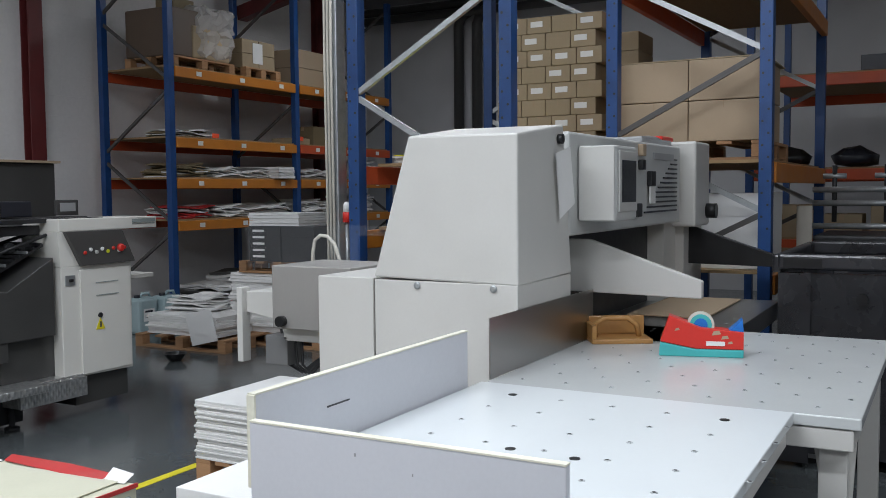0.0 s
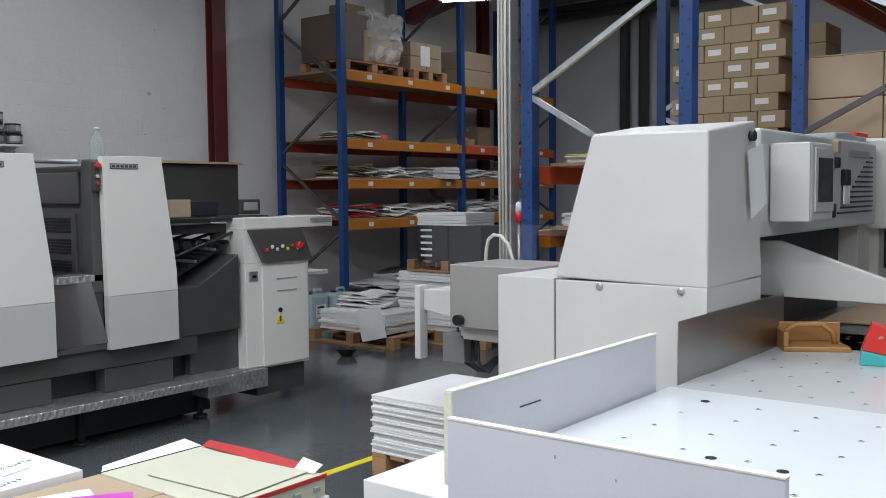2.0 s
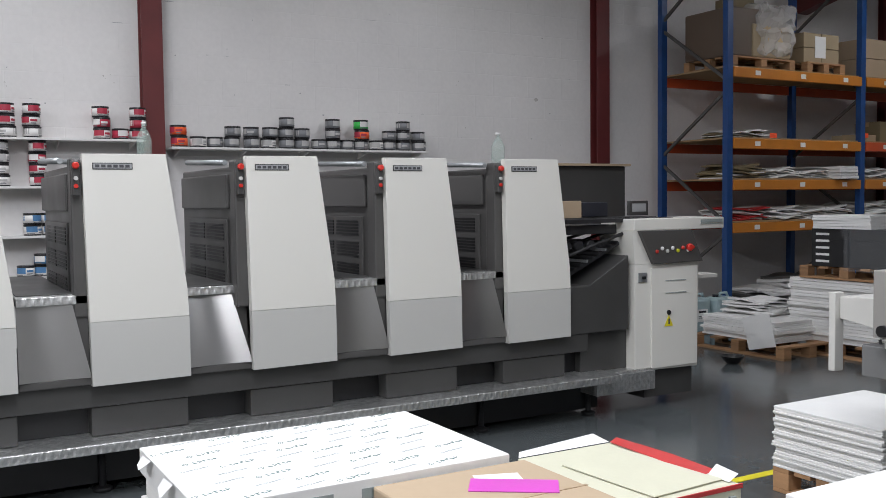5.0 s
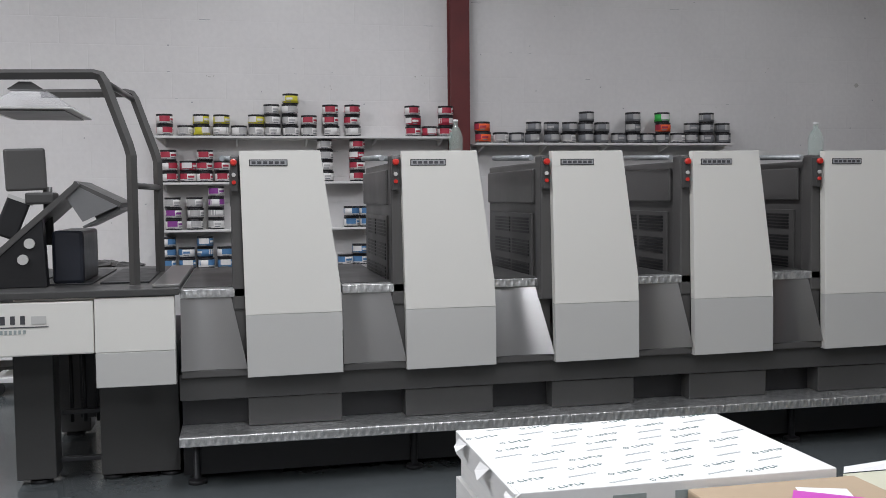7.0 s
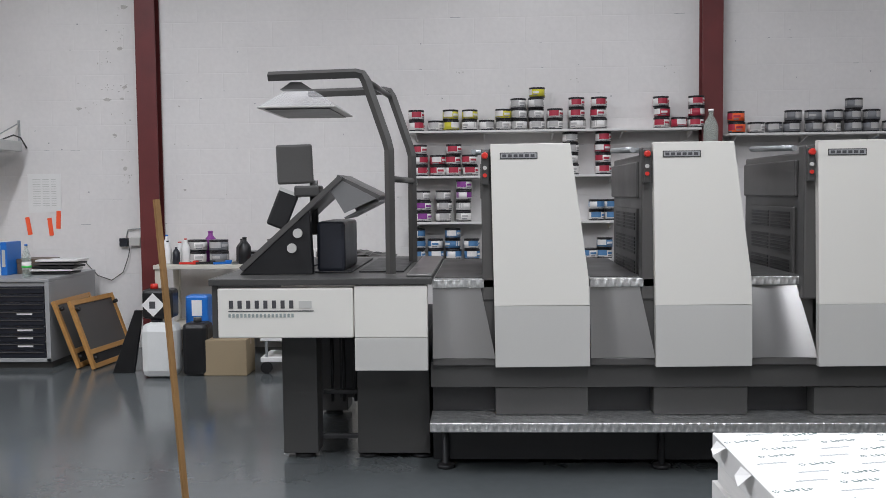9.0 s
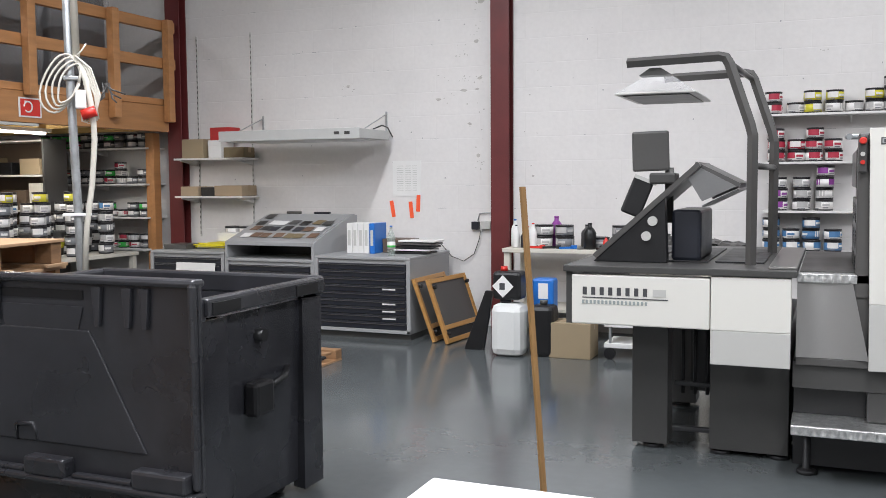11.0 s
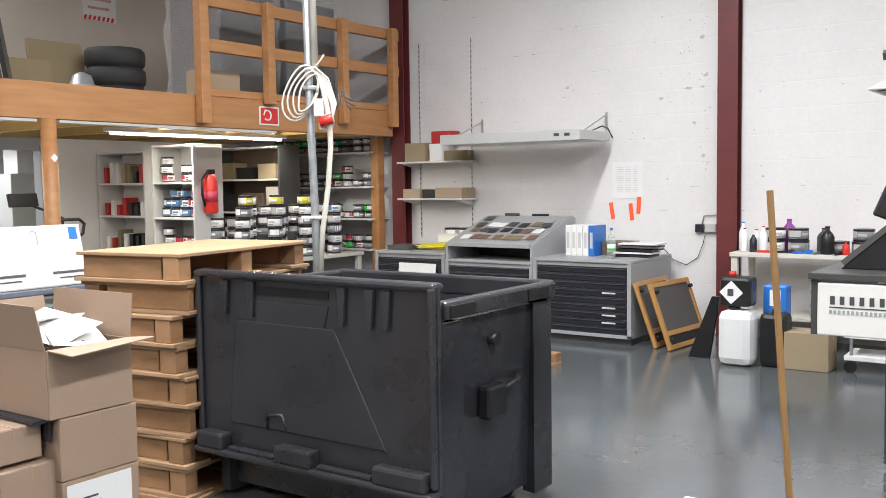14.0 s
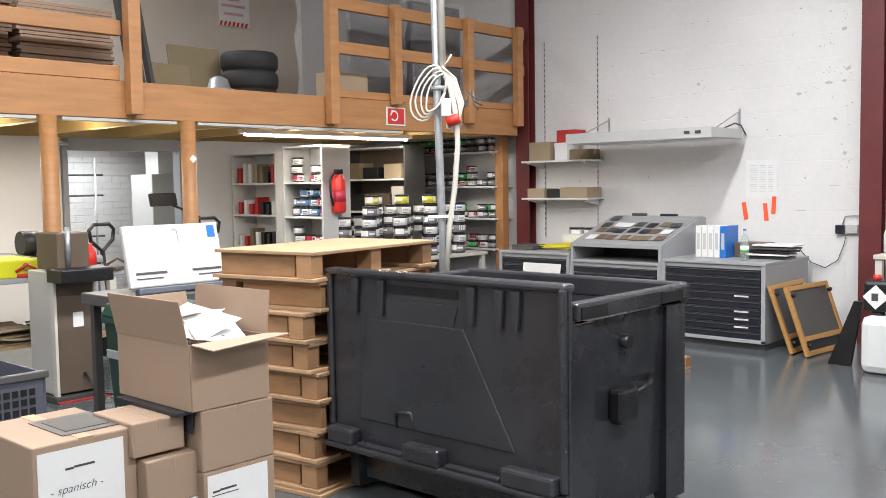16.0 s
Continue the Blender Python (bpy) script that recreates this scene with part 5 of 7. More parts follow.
def put_tin(code, x, y, z, r=0.075, h=0.1):
    key = (code, r, h)
    m = pose(x, y, z, 0, 0, rng.gauss(0, 45))
    if key not in PROTO:
        t = tin(r, h, *KINDS[code])
        t.matrix_basis = m
        PROTO[key] = t
        return t
    return copy_thing(PROTO[key], m)


def tin_row(z, y, row, r=0.075, h=0.1):
    for x, codes in row:
        for i, code in enumerate(codes):
            put_tin(code, x + rng.uniform(-0.006, 0.006), y + rng.uniform(-0.02, 0.02), z + i * (h + 0.002), r, h)


def wall_shelf(x0, x1, y0, y1, z, label="white shelf board on brackets on the wall"):
    t = thing("wall_shelf", (x0 + x1) / 2, y1, z, label, "shelf", "wall shelves")
    part("board", B(x0 - (x0 + x1) / 2, (x1 - x0) / 2, y0 - y1, 0, -0.022, 0, 0.003), M_SHELFW, t)
    n = max(2, int((x1 - x0) / 0.7) + 1)
    for i in range(n):
        bx = -(x1 - x0) / 2 + 0.08 + (x1 - x0 - 0.16) * i / (n - 1)
        part("bracket", S().prism([(0, -0.024), (y0 - y1 + 0.03, -0.024), (y0 - y1 + 0.03, -0.034), (-0.01, -0.09), (0, -0.09)], "x", bx - 0.008, bx + 0.008), M_SHELFW, t)
    return t


wall_shelf(-2.50, 0.31, 8.34, 8.6, 2.135)
wall_shelf(-2.50, -0.45, 8.34, 8.6, 1.70)
wall_shelf(-2.49, -0.45, 8.34, 8.6, 1.255)
wall_shelf(-2.49, -0.45, 8.34, 8.6, 0.885)
wall_shelf(0.57, 3.38, 8.34, 8.6, 2.075)
tin_row(2.136, 8.45, [(-2.42, "rr"), (-2.23, "w"), (-2.08, "yy"), (-1.9, "wy"), (-1.74, "w"), (-1.57, "wy"), (-1.42, "www"), (-1.25, "wwwy"), (-1.07, "wr"), (-0.86, "wrr"), (-0.65, "wrr"), (-0.05, "rRr"), (0.11, "R"), (0.28, "rRr")])
tin_row(1.701, 8.45, [(-2.39, "rrr"), (-2.21, "rR"), (-2.06, "rrr"), (-1.9, "rr"), (-0.92, "wwww"), (-0.61, "rrRr")])
tin_row(1.256, 8.45, [(-2.36, "ppw"), (-2.16, "www"), (-1.96, "wwpp"), (-0.67, "bb"), (-0.52, "bb")])
tin_row(0.886, 8.45, [(-2.42, "bbb"), (-2.24, "Bb"), (-2.07, "bBB"), (-1.89, "Bb"), (-0.74, "b"), (-0.6, "bB")])
tin_row(2.076, 8.45, [(0.66, "oo"), (0.85, "w"), (1.03, "g"), (1.19, "gg"), (1.39, "gg"), (1.58, "wg"), (1.76, "ggg"), (1.93, "gg"), (2.13, "g"), (2.28, "ggg"), (2.44, "g"), (2.61, "goG"), (2.79, "w"), (2.95, "gg"), (3.12, "ggg"), (3.31, "gg")], 0.078, 0.105)


def bottle(x, y, z, r, h, m, label, cap=None):
    t = thing("bottle", x, y, z, label, "bottle")
    part("body", S().lathe([(r * 0.9, 0), (r, 0.01), (r, h * 0.62), (r * 0.75, h * 0.74), (r * 0.32, h * 0.86), (r * 0.32, h * 0.95)], 16), m, t)
    part("cap", S().lathe([(r * 0.36, h * 0.95), (r * 0.36, h)], 12), cap or M_PAPER, t)
    return t


bottle(-0.47, 4.75, 1.742, 0.042, 0.26, M_GLASS, "clear plastic bottle with yellowish cleaning liquid on the press")
bottle(2.04, 4.9, 1.742, 0.05, 0.27, M_GLASS, "clear glass bottle standing on the press")

# ---- workbench items by the delivery ----
bench = thing("workbench", -4.2, 7.9, 0, "cream bench with cluttered top behind the press", "workbench")
part("top", B(-0.66, 1.3, -0.02, 0.6, 0.85, 0.89, 0.005), M_CABLE, bench)
for x in (-0.62, 1.25):
    for y in (0.03, 0.55):
        part("leg", B(x - 0.03, x + 0.03, y - 0.03, y + 0.03, 0, 0.85, 0.004), M_CABLE, bench)
part("shelf", B(-0.6, 1.25, 0.0, 0.58, 0.28, 0.31, 0.004), M_CABLE, bench)
for i, (x, code) in enumerate(((-4.52, "ww"), (-4.3, "gg"), (-3.95, "g"), (-3.75, "gg"))):
    tin_row(0.891, 8.15, [(x, code)], 0.09, 0.11)
tin_row(0.311, 8.1, [(-4.1, "www"), (-3.85, "wr"), (-3.55, "gw")], 0.08, 0.11)
bottle(-4.77, 8.05, 0.891, 0.035, 0.22, M_PAPER, "white spray bottle on a bench", M_NAVY)
bottle(-4.68, 8.02, 0.891, 0.035, 0.17, M_NAVY, "dark blue bottle on a bench")
bottle(-4.60, 8.06, 0.891, 0.04, 0.24, M_PAPER, "white bottle with a red cap on a bench", M_REDP)
bottle(-4.02, 8.0, 0.891, 0.06, 0.25, M_BLACK, "black bottle on a bench", M_BLACK)
bottle(-3.3, 8.1, 0.891, 0.06, 0.16, M_DGREY, "grey pot on a bench")
bottle(-4.83, 8.2, 0.891, 0.04, 0.27, M_PAPER, "tall white bottle with a blue cap on a bench", M_BLUEP)
bottle(-4.72, 8.25, 0.891, 0.05, 0.2, M_CANISTER, "milky plastic bottle on a bench", M_REDP)
bottle(-4.43, 8.3, 0.891, 0.07, 0.3, L_PUR, "purple capped bottle on a bench", L_PUR)
bottle(-4.12, 8.3, 0.891, 0.06, 0.22, M_MGREY, "grey metal can on a bench", M_BLACK)
bottle(-3.86, 7.98, 0.891, 0.03, 0.12, M_REDP, "small red bottle on a bench", M_BLACK)
for i in range(5):
    solid("bench_tool", S().bar((-0.08, 0, 0.012), (0.08, 0.03 * (i % 2), 0.012), 0.018, 0.02).box(0.05, 0.1, -0.02, 0.03, 0, 0.035, 0.006), (M_REDP, M_DARK, M_BLUEP, M_GALV, M_BLACK)[i], "hand tool lying at the edge of a bench", "tool", "bench tools", at=pose(-4.55 + 0.16 * i, 7.95, 0.891, 0, 0, 20 * i))
for i in range(5):
    rag = S().lathe([(0.12, 0), (0.16, 0.02), (0.1, 0.05), (0.03, 0.06)], 12)
    for v in rag.bm.verts:
        v.co += Vector((noise.noise(v.co * 14 + Vector((i, 0, 0))), noise.noise(v.co * 14 + Vector((0, i, 3))), 0.5 * noise.noise(v.co * 16))) * 0.08
    solid("rag_heap", rag, M_MGREY, "crumpled grey cleaning rags on a bench", "rags", at=pose(-3.15 + 0.1 * i, 8.2, 0.892 + 0.02 * (i % 3)))
can = thing("canister", -4.52, 7.1, 0, "white plastic canister on the floor", "canister")
part("body", S().box(-0.15, 0.15, -0.13, 0.13, 0, 0.47, 0.07), M_CANISTER, can)
part("cap", S().lathe([(0.05, 0), (0.05, 0.025)], 12, (-0.04, 0, 0.47)), M_NAVY, can)
blk2 = thing("canister", -4.52, 7.12, 0.5, "small black canister with a hazard label on a white one", "canister")
part("body", S().box(-0.14, 0.12, -0.1, 0.1, 0, 0.25, 0.03), M_BLACK, blk2)
part("hazard_label", B(-0.07, 0.07, -0.0025, 0, -0.07, 0.07, 0, rot(0, 45, 0)), M_PAPER, blk2, "white diamond hazard label", pose(-0.04, -0.1, 0.12))
part("hazard_mark", B(-0.03, 0.02, -0.003, 0, -0.03, 0.03), M_INK, blk2, "", pose(-0.04, -0.102, 0.12))
part("cap", S().lathe([(0.035, 0), (0.03, 0.04)], 12, (-0.06, 0, 0.25)), M_REDP, blk2)
drum = thing("canister", -4.24, 7.2, 0, "black plastic canister on the floor", "canister")
part("body", S().box(-0.11, 0.11, -0.11, 0.11, 0, 0.45, 0.04), M_BLACK, drum)
part("cap", S().lathe([(0.035, 0), (0.035, 0.04)], 12, (0, 0, 0.45)), M_DGREY, drum)
tub = thing("blue_tub", -4.3, 7.45, 0, "blue and white plastic tub", "tub")
part("body", B(-0.1, 0.1, -0.08, 0.08, 0, 0.66, 0.02), M_BLUEP, tub)
part("label", B(-0.04, 0.05, -0.0835, -0.08, 0.48, 0.62), M_PAPER, tub)
bx = carton(-3.98, 7.25, 0, 0.37, 0.3, 0.31, "brown carton standing on the floor", M_CARD)
solid("black_board", S().prism([(-0.16, 0), (0.03, 0), (0.12, 0.55), (0.05, 0.55)], "y", -0.02, 0.02, 0.004), M_BLACK, "black board leaning by the canisters", "board", at=pose(-4.85, 7.25, 0))
low = thing("low_trolley", -3.45, 7.4, 0, "low white trolley in shade", "trolley")
part("tray", B(-0.25, 0.3, -0.2, 0.2, 0.1, 0.14, 0.004), M_PAPER, low)
part("tray", B(-0.25, 0.3, -0.2, 0.2, 0.28, 0.31, 0.004), M_PAPER, low)
for x in (-0.2, 0.25):
    part("wheel", S().tube([(x, -0.21, 0.05), (x, -0.17, 0.05)], 0.05, 12), M_BLACK, low)
    part("post", B(x - 0.01, x + 0.01, -0.19, -0.17, 0.14, 0.28), M_GALV, low)
# wall socket and cable
sock = thing("wall_socket", -5.31, 8.6, 1.07, "blue power sockets with a cable on the wall", "socket")
part("box", B(-0.12, -0.04, -0.06, 0, -0.04, 0.045, 0.006), M_NAVY, sock)
part("box", B(-0.02, 0.09, -0.05, 0, -0.035, 0.05, 0.006), M_LGREY, sock)
part("cable", S().tube([(-0.02, -0.03, -0.04), (-0.04, -0.04, -0.15), (-0.1, -0.03, -0.3), (-0.22, -0.03, -0.38), (-0.36, -0.03, -0.33), (-0.48, -0.03, -0.2)], 0.005), M_MGREY, sock)
part("conduit", S().tube([(-0.06, -0.02, 0.05), (-0.04, -0.02, 0.13), (0.06, -0.02, 0.14), (0.12, -0.02, 0.14)], 0.006), M_GALV, sock)
# notice sleeve and orange strips
note = thing("notice_sleeve", -6.2, 8.598, 1.58, "clear sleeve with a printed list on the wall", "notice")
part("sleeve", B(-0.17, 0.17, -0.004, 0, -0.2, 0.19), M_PAPER, note)
for i in range(12):
    part("print_line", S().box(-0.12, -0.04, -0.005, -0.0035, 0.13 - 0.024 * i, 0.135 - 0.024 * i).box(-0.02, 0.05, -0.005, -0.0035, 0.13 - 0.024 * i, 0.135 - 0.024 * i).box(0.07, 0.12, -0.005, -0.0035, 0.13 - 0.024 * i, 0.135 - 0.024 * i), M_LGREY, note)
for i, (x, z) in enumerate(((-6.375, 1.25), (-6.15, 1.24), (-6.065, 1.31))):
    solid("orange_strip", B(-0.022, 0.022, -0.008, -0.004, -0.095, 0.085, 0, rot(0, (-9, -6, 3)[i], 0)), M_ORANGEF, "fluorescent orange paper strip taped to the wall", "paper strip", "orange strips", at=pose(x, 8.598, z))
# ---- plan chests and light desk ----


def plan_chest(x0, x1, top, label, handles=()):
    t = thing("plan_chest", (x0 + x1) / 2, 7.45, 0, label, "plan chest", "plan chests")
    w = (x1 - x0) / 2
    part("plinth", B(-w + 0.02, w - 0.02, 0.05, 0.95, 0, 0.06), M_DGREY, t)
    part("case", B(-w, w, 0.02, 1.0, 0.06, top - 0.03, 0.004), M_CHEST, t)
    part("worktop", B(-w, w, 0.0, 1.02, top - 0.03, top, 0.005), M_CHEST, t, "light grey worktop")
    n = 9
    for i in range(n):
        z = 0.1 + (top - 0.16) * i / n
        d = part("drawer", B(-w + 0.05, w - 0.05, -0.002, 0.02, z, z + (top - 0.16) / n - 0.008, 0.004), M_NAVY, t, "black drawer front")
        part("grip", B(-w + 0.06, w - 0.06, -0.012, -0.002, z + 0.045, z + 0.052, 0.002), M_DGREY, d)
        if i in handles:
            part("label_holder", B(w - 0.3, w - 0.16, -0.006, -0.002, z + 0.025, z + 0.04), M_PAPER, d)
    for s in (-1, 1):
        part("frame_post", B(s * w - 0.04 * (s > 0), s * w + 0.04 * (s < 0), -0.004, 0.02, 0.06, top - 0.031, 0.003), M_CHEST, t)
    part("frame_rail", B(-w, w, -0.004, 0.02, 0.061, 0.095, 0.003), M_CHEST, t)
    return t


plan_chest(-6.71, -5.65, 0.81, "grey plan chest with black drawers on the floor", (1, 2, 3, 5))
desk = plan_chest(-7.79, -6.715, 0.76, "grey plan chest carrying a sloped light desk")
left_chest = plan_chest(-8.76, -7.80, 0.82, "grey plan chest beside the light desk")
solid("white_board", B(-0.25, 0.25, -0.01, 0.0, 0, 0.28, 0.003, rot(-8)), M_PAPER, "white board leaning on a chest", "board", at=pose(-8.15, 7.40, 0.42))
ld = thing("light_desk", -7.25, 7.45, 0.76, "grey sloped light desk with printed sheets", "light desk")
part("side", S().prism([(0.0, 0.0), (0.0, 0.17), (0.8, 0.42), (0.95, 0.42), (0.95, 0.0)], "x", -0.535, -0.505, 0.003), M_CHEST, ld)
part("side", S().prism([(0.0, 0.0), (0.0, 0.17), (0.8, 0.42), (0.95, 0.42), (0.95, 0.0)], "x", 0.505, 0.535, 0.003), M_CHEST, ld)
part("back", B(-0.505, 0.505, 0.6, 0.95, 0, 0.16), M_BLACK, ld)
part("slope", S().prism([(-0.01, 0.135), (-0.01, 0.175), (0.8, 0.43), (0.95, 0.43), (0.95, 0.3)], "x", -0.505, 0.505, 0.004), M_CHEST, ld, "sloped glass top")
SLOPE = math.degrees(math.atan2(0.255, 0.81))
part("sheet", B(-0.46, 0.44, -0.3, 0.3, 0, 0.002), M_CHEST, ld, "large printed sheet", pose(0, 0.4, 0.178 + 0.4 * 0.315 + 0.004, SLOPE))
for i in range(22):
    u, v = -0.38 + 0.135 * (i % 7) + rng.uniform(-0.02, 0.02), 0.16 + 0.17 * (i // 7) + rng.uniform(-0.02, 0.02)
    part("print", B(-0.055, 0.05, -0.065, 0.06, 0, 0.0015, 0, rot(0, 0, rng.uniform(-8, 8))), (M_NAVY, M_PAPER, M_OLIVE, M_BLACK, M_PAPER, M_KRAFTD, M_DGREY)[rng.randrange(7)], ld, "", pose(u, v, 0.178 + v * 0.315 + 0.008 + 0.0005 * i, SLOPE))
part("clamp_bar", B(-0.3, -0.12, -0.02, 0.02, 0, 0.03, 0.008), M_MGREY, ld, "", pose(0, 0.86, 0.431))
part("clamp_bar", B(0.05, 0.25, -0.02, 0.02, 0, 0.025, 0.008), M_NAVY, ld, "", pose(0, 0.86, 0.431))
bind_x = -6.5
for i in range(5):
    bd = thing("ring_binder", bind_x + 0.065 * i, 7.95, 0.81, "white ring binder standing on a chest" if i < 4 else "dark blue ring binder on a chest", "binder", "ring binders")
    part("cover", B(-0.03, 0.03, -0.14, 0.14, 0, 0.31, 0.004), M_PAPER if i < 4 else M_BLUEP, bd)
    part("spine_label", B(-0.015, 0.015, -0.1425, -0.14, 0.08, 0.24), M_LGREY, bd)
wbt = bottle(-5.93, 7.62, 0.811, 0.04, 0.30, M_GLASS, "green tinted water bottle with a pale label on a chest", M_BLUEP)
part("label", S().lathe([(0.0412, 0.07), (0.0412, 0.14)], 16), L_WHITE, wbt)
part("label_stripe", S().lathe([(0.0418, 0.085), (0.0418, 0.105)], 16), L_GREEN, wbt)
carton(-6.05, 8.1, 0.811, 0.3, 0.25, 0.14, "dark brown tray box on a chest", M_BROWNM, tape=False)
for i in range(5):
    solid("document_tray", B(-0.2, 0.2, -0.14, 0.14, 0, 0.018, 0.004, rot(0, 0, rng.uniform(-9, 9))), (M_BLACK, M_PAPER, M_BLACK, M_MGREY, M_PAPER)[i], "pile of documents and black trays on a chest", "documents", at=pose(-5.85 + 0.02 * i, 8.0, 0.812 + 0.03 * i))
paper_pile(-8.2, 7.9, 0.821, 0.4, 0.35, 0.06, 3, "yellow and white paper on a chest", [M_PAPER, M_YELLOW], 0.03)
carton(-8.15, 8.15, 0.885, 0.3, 0.22, 0.09, "white flat box on a chest", M_PAPER, tape=False)
carton(-8.55, 7.75, 0.821, 0.3, 0.3, 0.05, "grey keyboard-like device on a chest", M_MGREY, tape=False)
tin_row(0.822, 8.35, [(-8.3, "ww"), (-8.1, "ww")], 0.09, 0.11)
carton(-7.85, 8.3, 0.821, 0.3, 0.25, 0.16, "small brown carton on a chest", M_CARD)
# wall shelves in the corner
wall_shelf(-9.05, -8.1, 8.25, 8.6, 1.83, "white corner shelf on slotted rails")
wall_shelf(-9.05, -8.1, 8.25, 8.6, 1.39, "white corner shelf on slotted rails")
for x in (-8.94, -8.18):
    sr = thing("shelf_rail", x, 8.6, 0.9, "slotted metal shelf rail on the wall", "shelf rail", "shelf rails")
    part("rail", B(-0.009, 0.009, -0.011, 0, 0, 2.38), M_LGREY, sr)
    for q in range(38):
        part("slot", B(-0.0045, 0.0045, -0.0125, -0.0105, 0.03 + 0.062 * q, 0.062 + 0.062 * q), M_DGREY, sr)
carton(-8.8, 8.42, 1.831, 0.3, 0.28, 0.22, "brown carton on a wall shelf", M_CARD)
carton(-8.5, 8.42, 1.831, 0.18, 0.25, 0.2, "white box on a wall shelf", M_PAPER, tape=False)
carton(-8.27, 8.45, 1.831, 0.28, 0.22, 0.12, "dark box on a wall shelf", M_OLIVE)
solid("red_box", B(-0.14, 0.14, -0.1, 0.1, 0, 0.15, 0.006), M_REDW, "red box on a wall shelf", "box", at=pose(-8.46, 8.45, 2.033))
carton(-8.85, 8.42, 1.391, 0.25, 0.3, 0.11, "low open carton on a wall shelf", M_CARD2)
carton(-8.31, 8.42, 1.391, 0.38, 0.3, 0.12, "low open carton on a wall shelf", M_CARD2)
carton(-8.6, 8.4, 1.391, 0.2, 0.22, 0.1, "black tool case on a wall shelf", M_BLACK, tape=False)
lamp = thing("viewing_lamp", -7.2, 8.0, 2.03, "flat grey viewing lamp hood hung from the wall", "lamp")
part("hood", B(-0.83, 0.86, -0.25, 0.45, -0.04, 0.06, 0.006), M_CUTGREY, lamp)
part("hood_rim", B(-0.84, 0.87, -0.262, -0.252, -0.045, 0.065, 0.003), M_CUTGREY, lamp)
part("diffuser", B(-0.78, 0.81, -0.2, 0.4, -0.05, -0.041), M_PAPER, lamp)
for x in (-0.84, 0.75):
    part("stay", S().bar((x, 0.05, 0.06), (x + 0.01, 0.59, 0.25), 0.01, 0.01), M_GALV, lamp)
    part("stay_plate", B(x, x + 0.022, 0.588, 0.6, 0.04, 0.28), M_GALV, lamp)
for x in (0.58, 0.7):
    part("switch", B(x, x + 0.06, -0.268, -0.26, 0.0, 0.03), M_DGREY, lamp)
part("cable", S().tube([(0.7, 0.3, 0.06), (0.8, 0.4, 0.12), (0.82, 0.5, 0.1), (0.84, 0.58, 0.0)], 0.008), M_DGREY, lamp)
# screen frames leaning by the chest
for i, (x, dz) in enumerate(((-5.44, 0), (-5.24, 1))):
    f = thing("screen_frame", x, 7.42, 0.0, "wooden screen frame leaning against a plan chest", "screen frame", "screen frames")
    f.matrix_basis = pose(x + 0.06, 7.82 - 0.06 * i, 0.012, 0, -20, -6 * i) @ pose(0, 0, 0, 0, 0, 90)
    for a in (-0.27, 0.23):
        part("stile", B(a * 1.45, a * 1.45 + 0.045, 0, 0.035, 0.0, 0.64, 0.004), M_OAK, f)
    for z in (0.0, 0.13, 0.595):
        part("rail", B(-0.346, 0.333, 0, 0.035, z, z + 0.045, 0.004), M_OAK, f)
    part("panel", B(-0.346, 0.333, 0.012, 0.022, 0.176, 0.594), M_MGREY, f, "grey mesh panel")
    part("panel", B(-0.346, 0.333, 0.012, 0.022, 0.046, 0.129), M_DARK, f)
    for a in (-0.34, 0.33):
        for z in (0.09, 0.55):
            part("clamp", S().tube([(a, -0.035, z), (a, 0.0, z)], 0.018, 10), M_BLACK, f)
euro_pallet(-6.17, 5.97, 0, 0.7, 0.8, "wooden pallet on the floor behind a bin", h=0.1)

# ---- waste containers ----


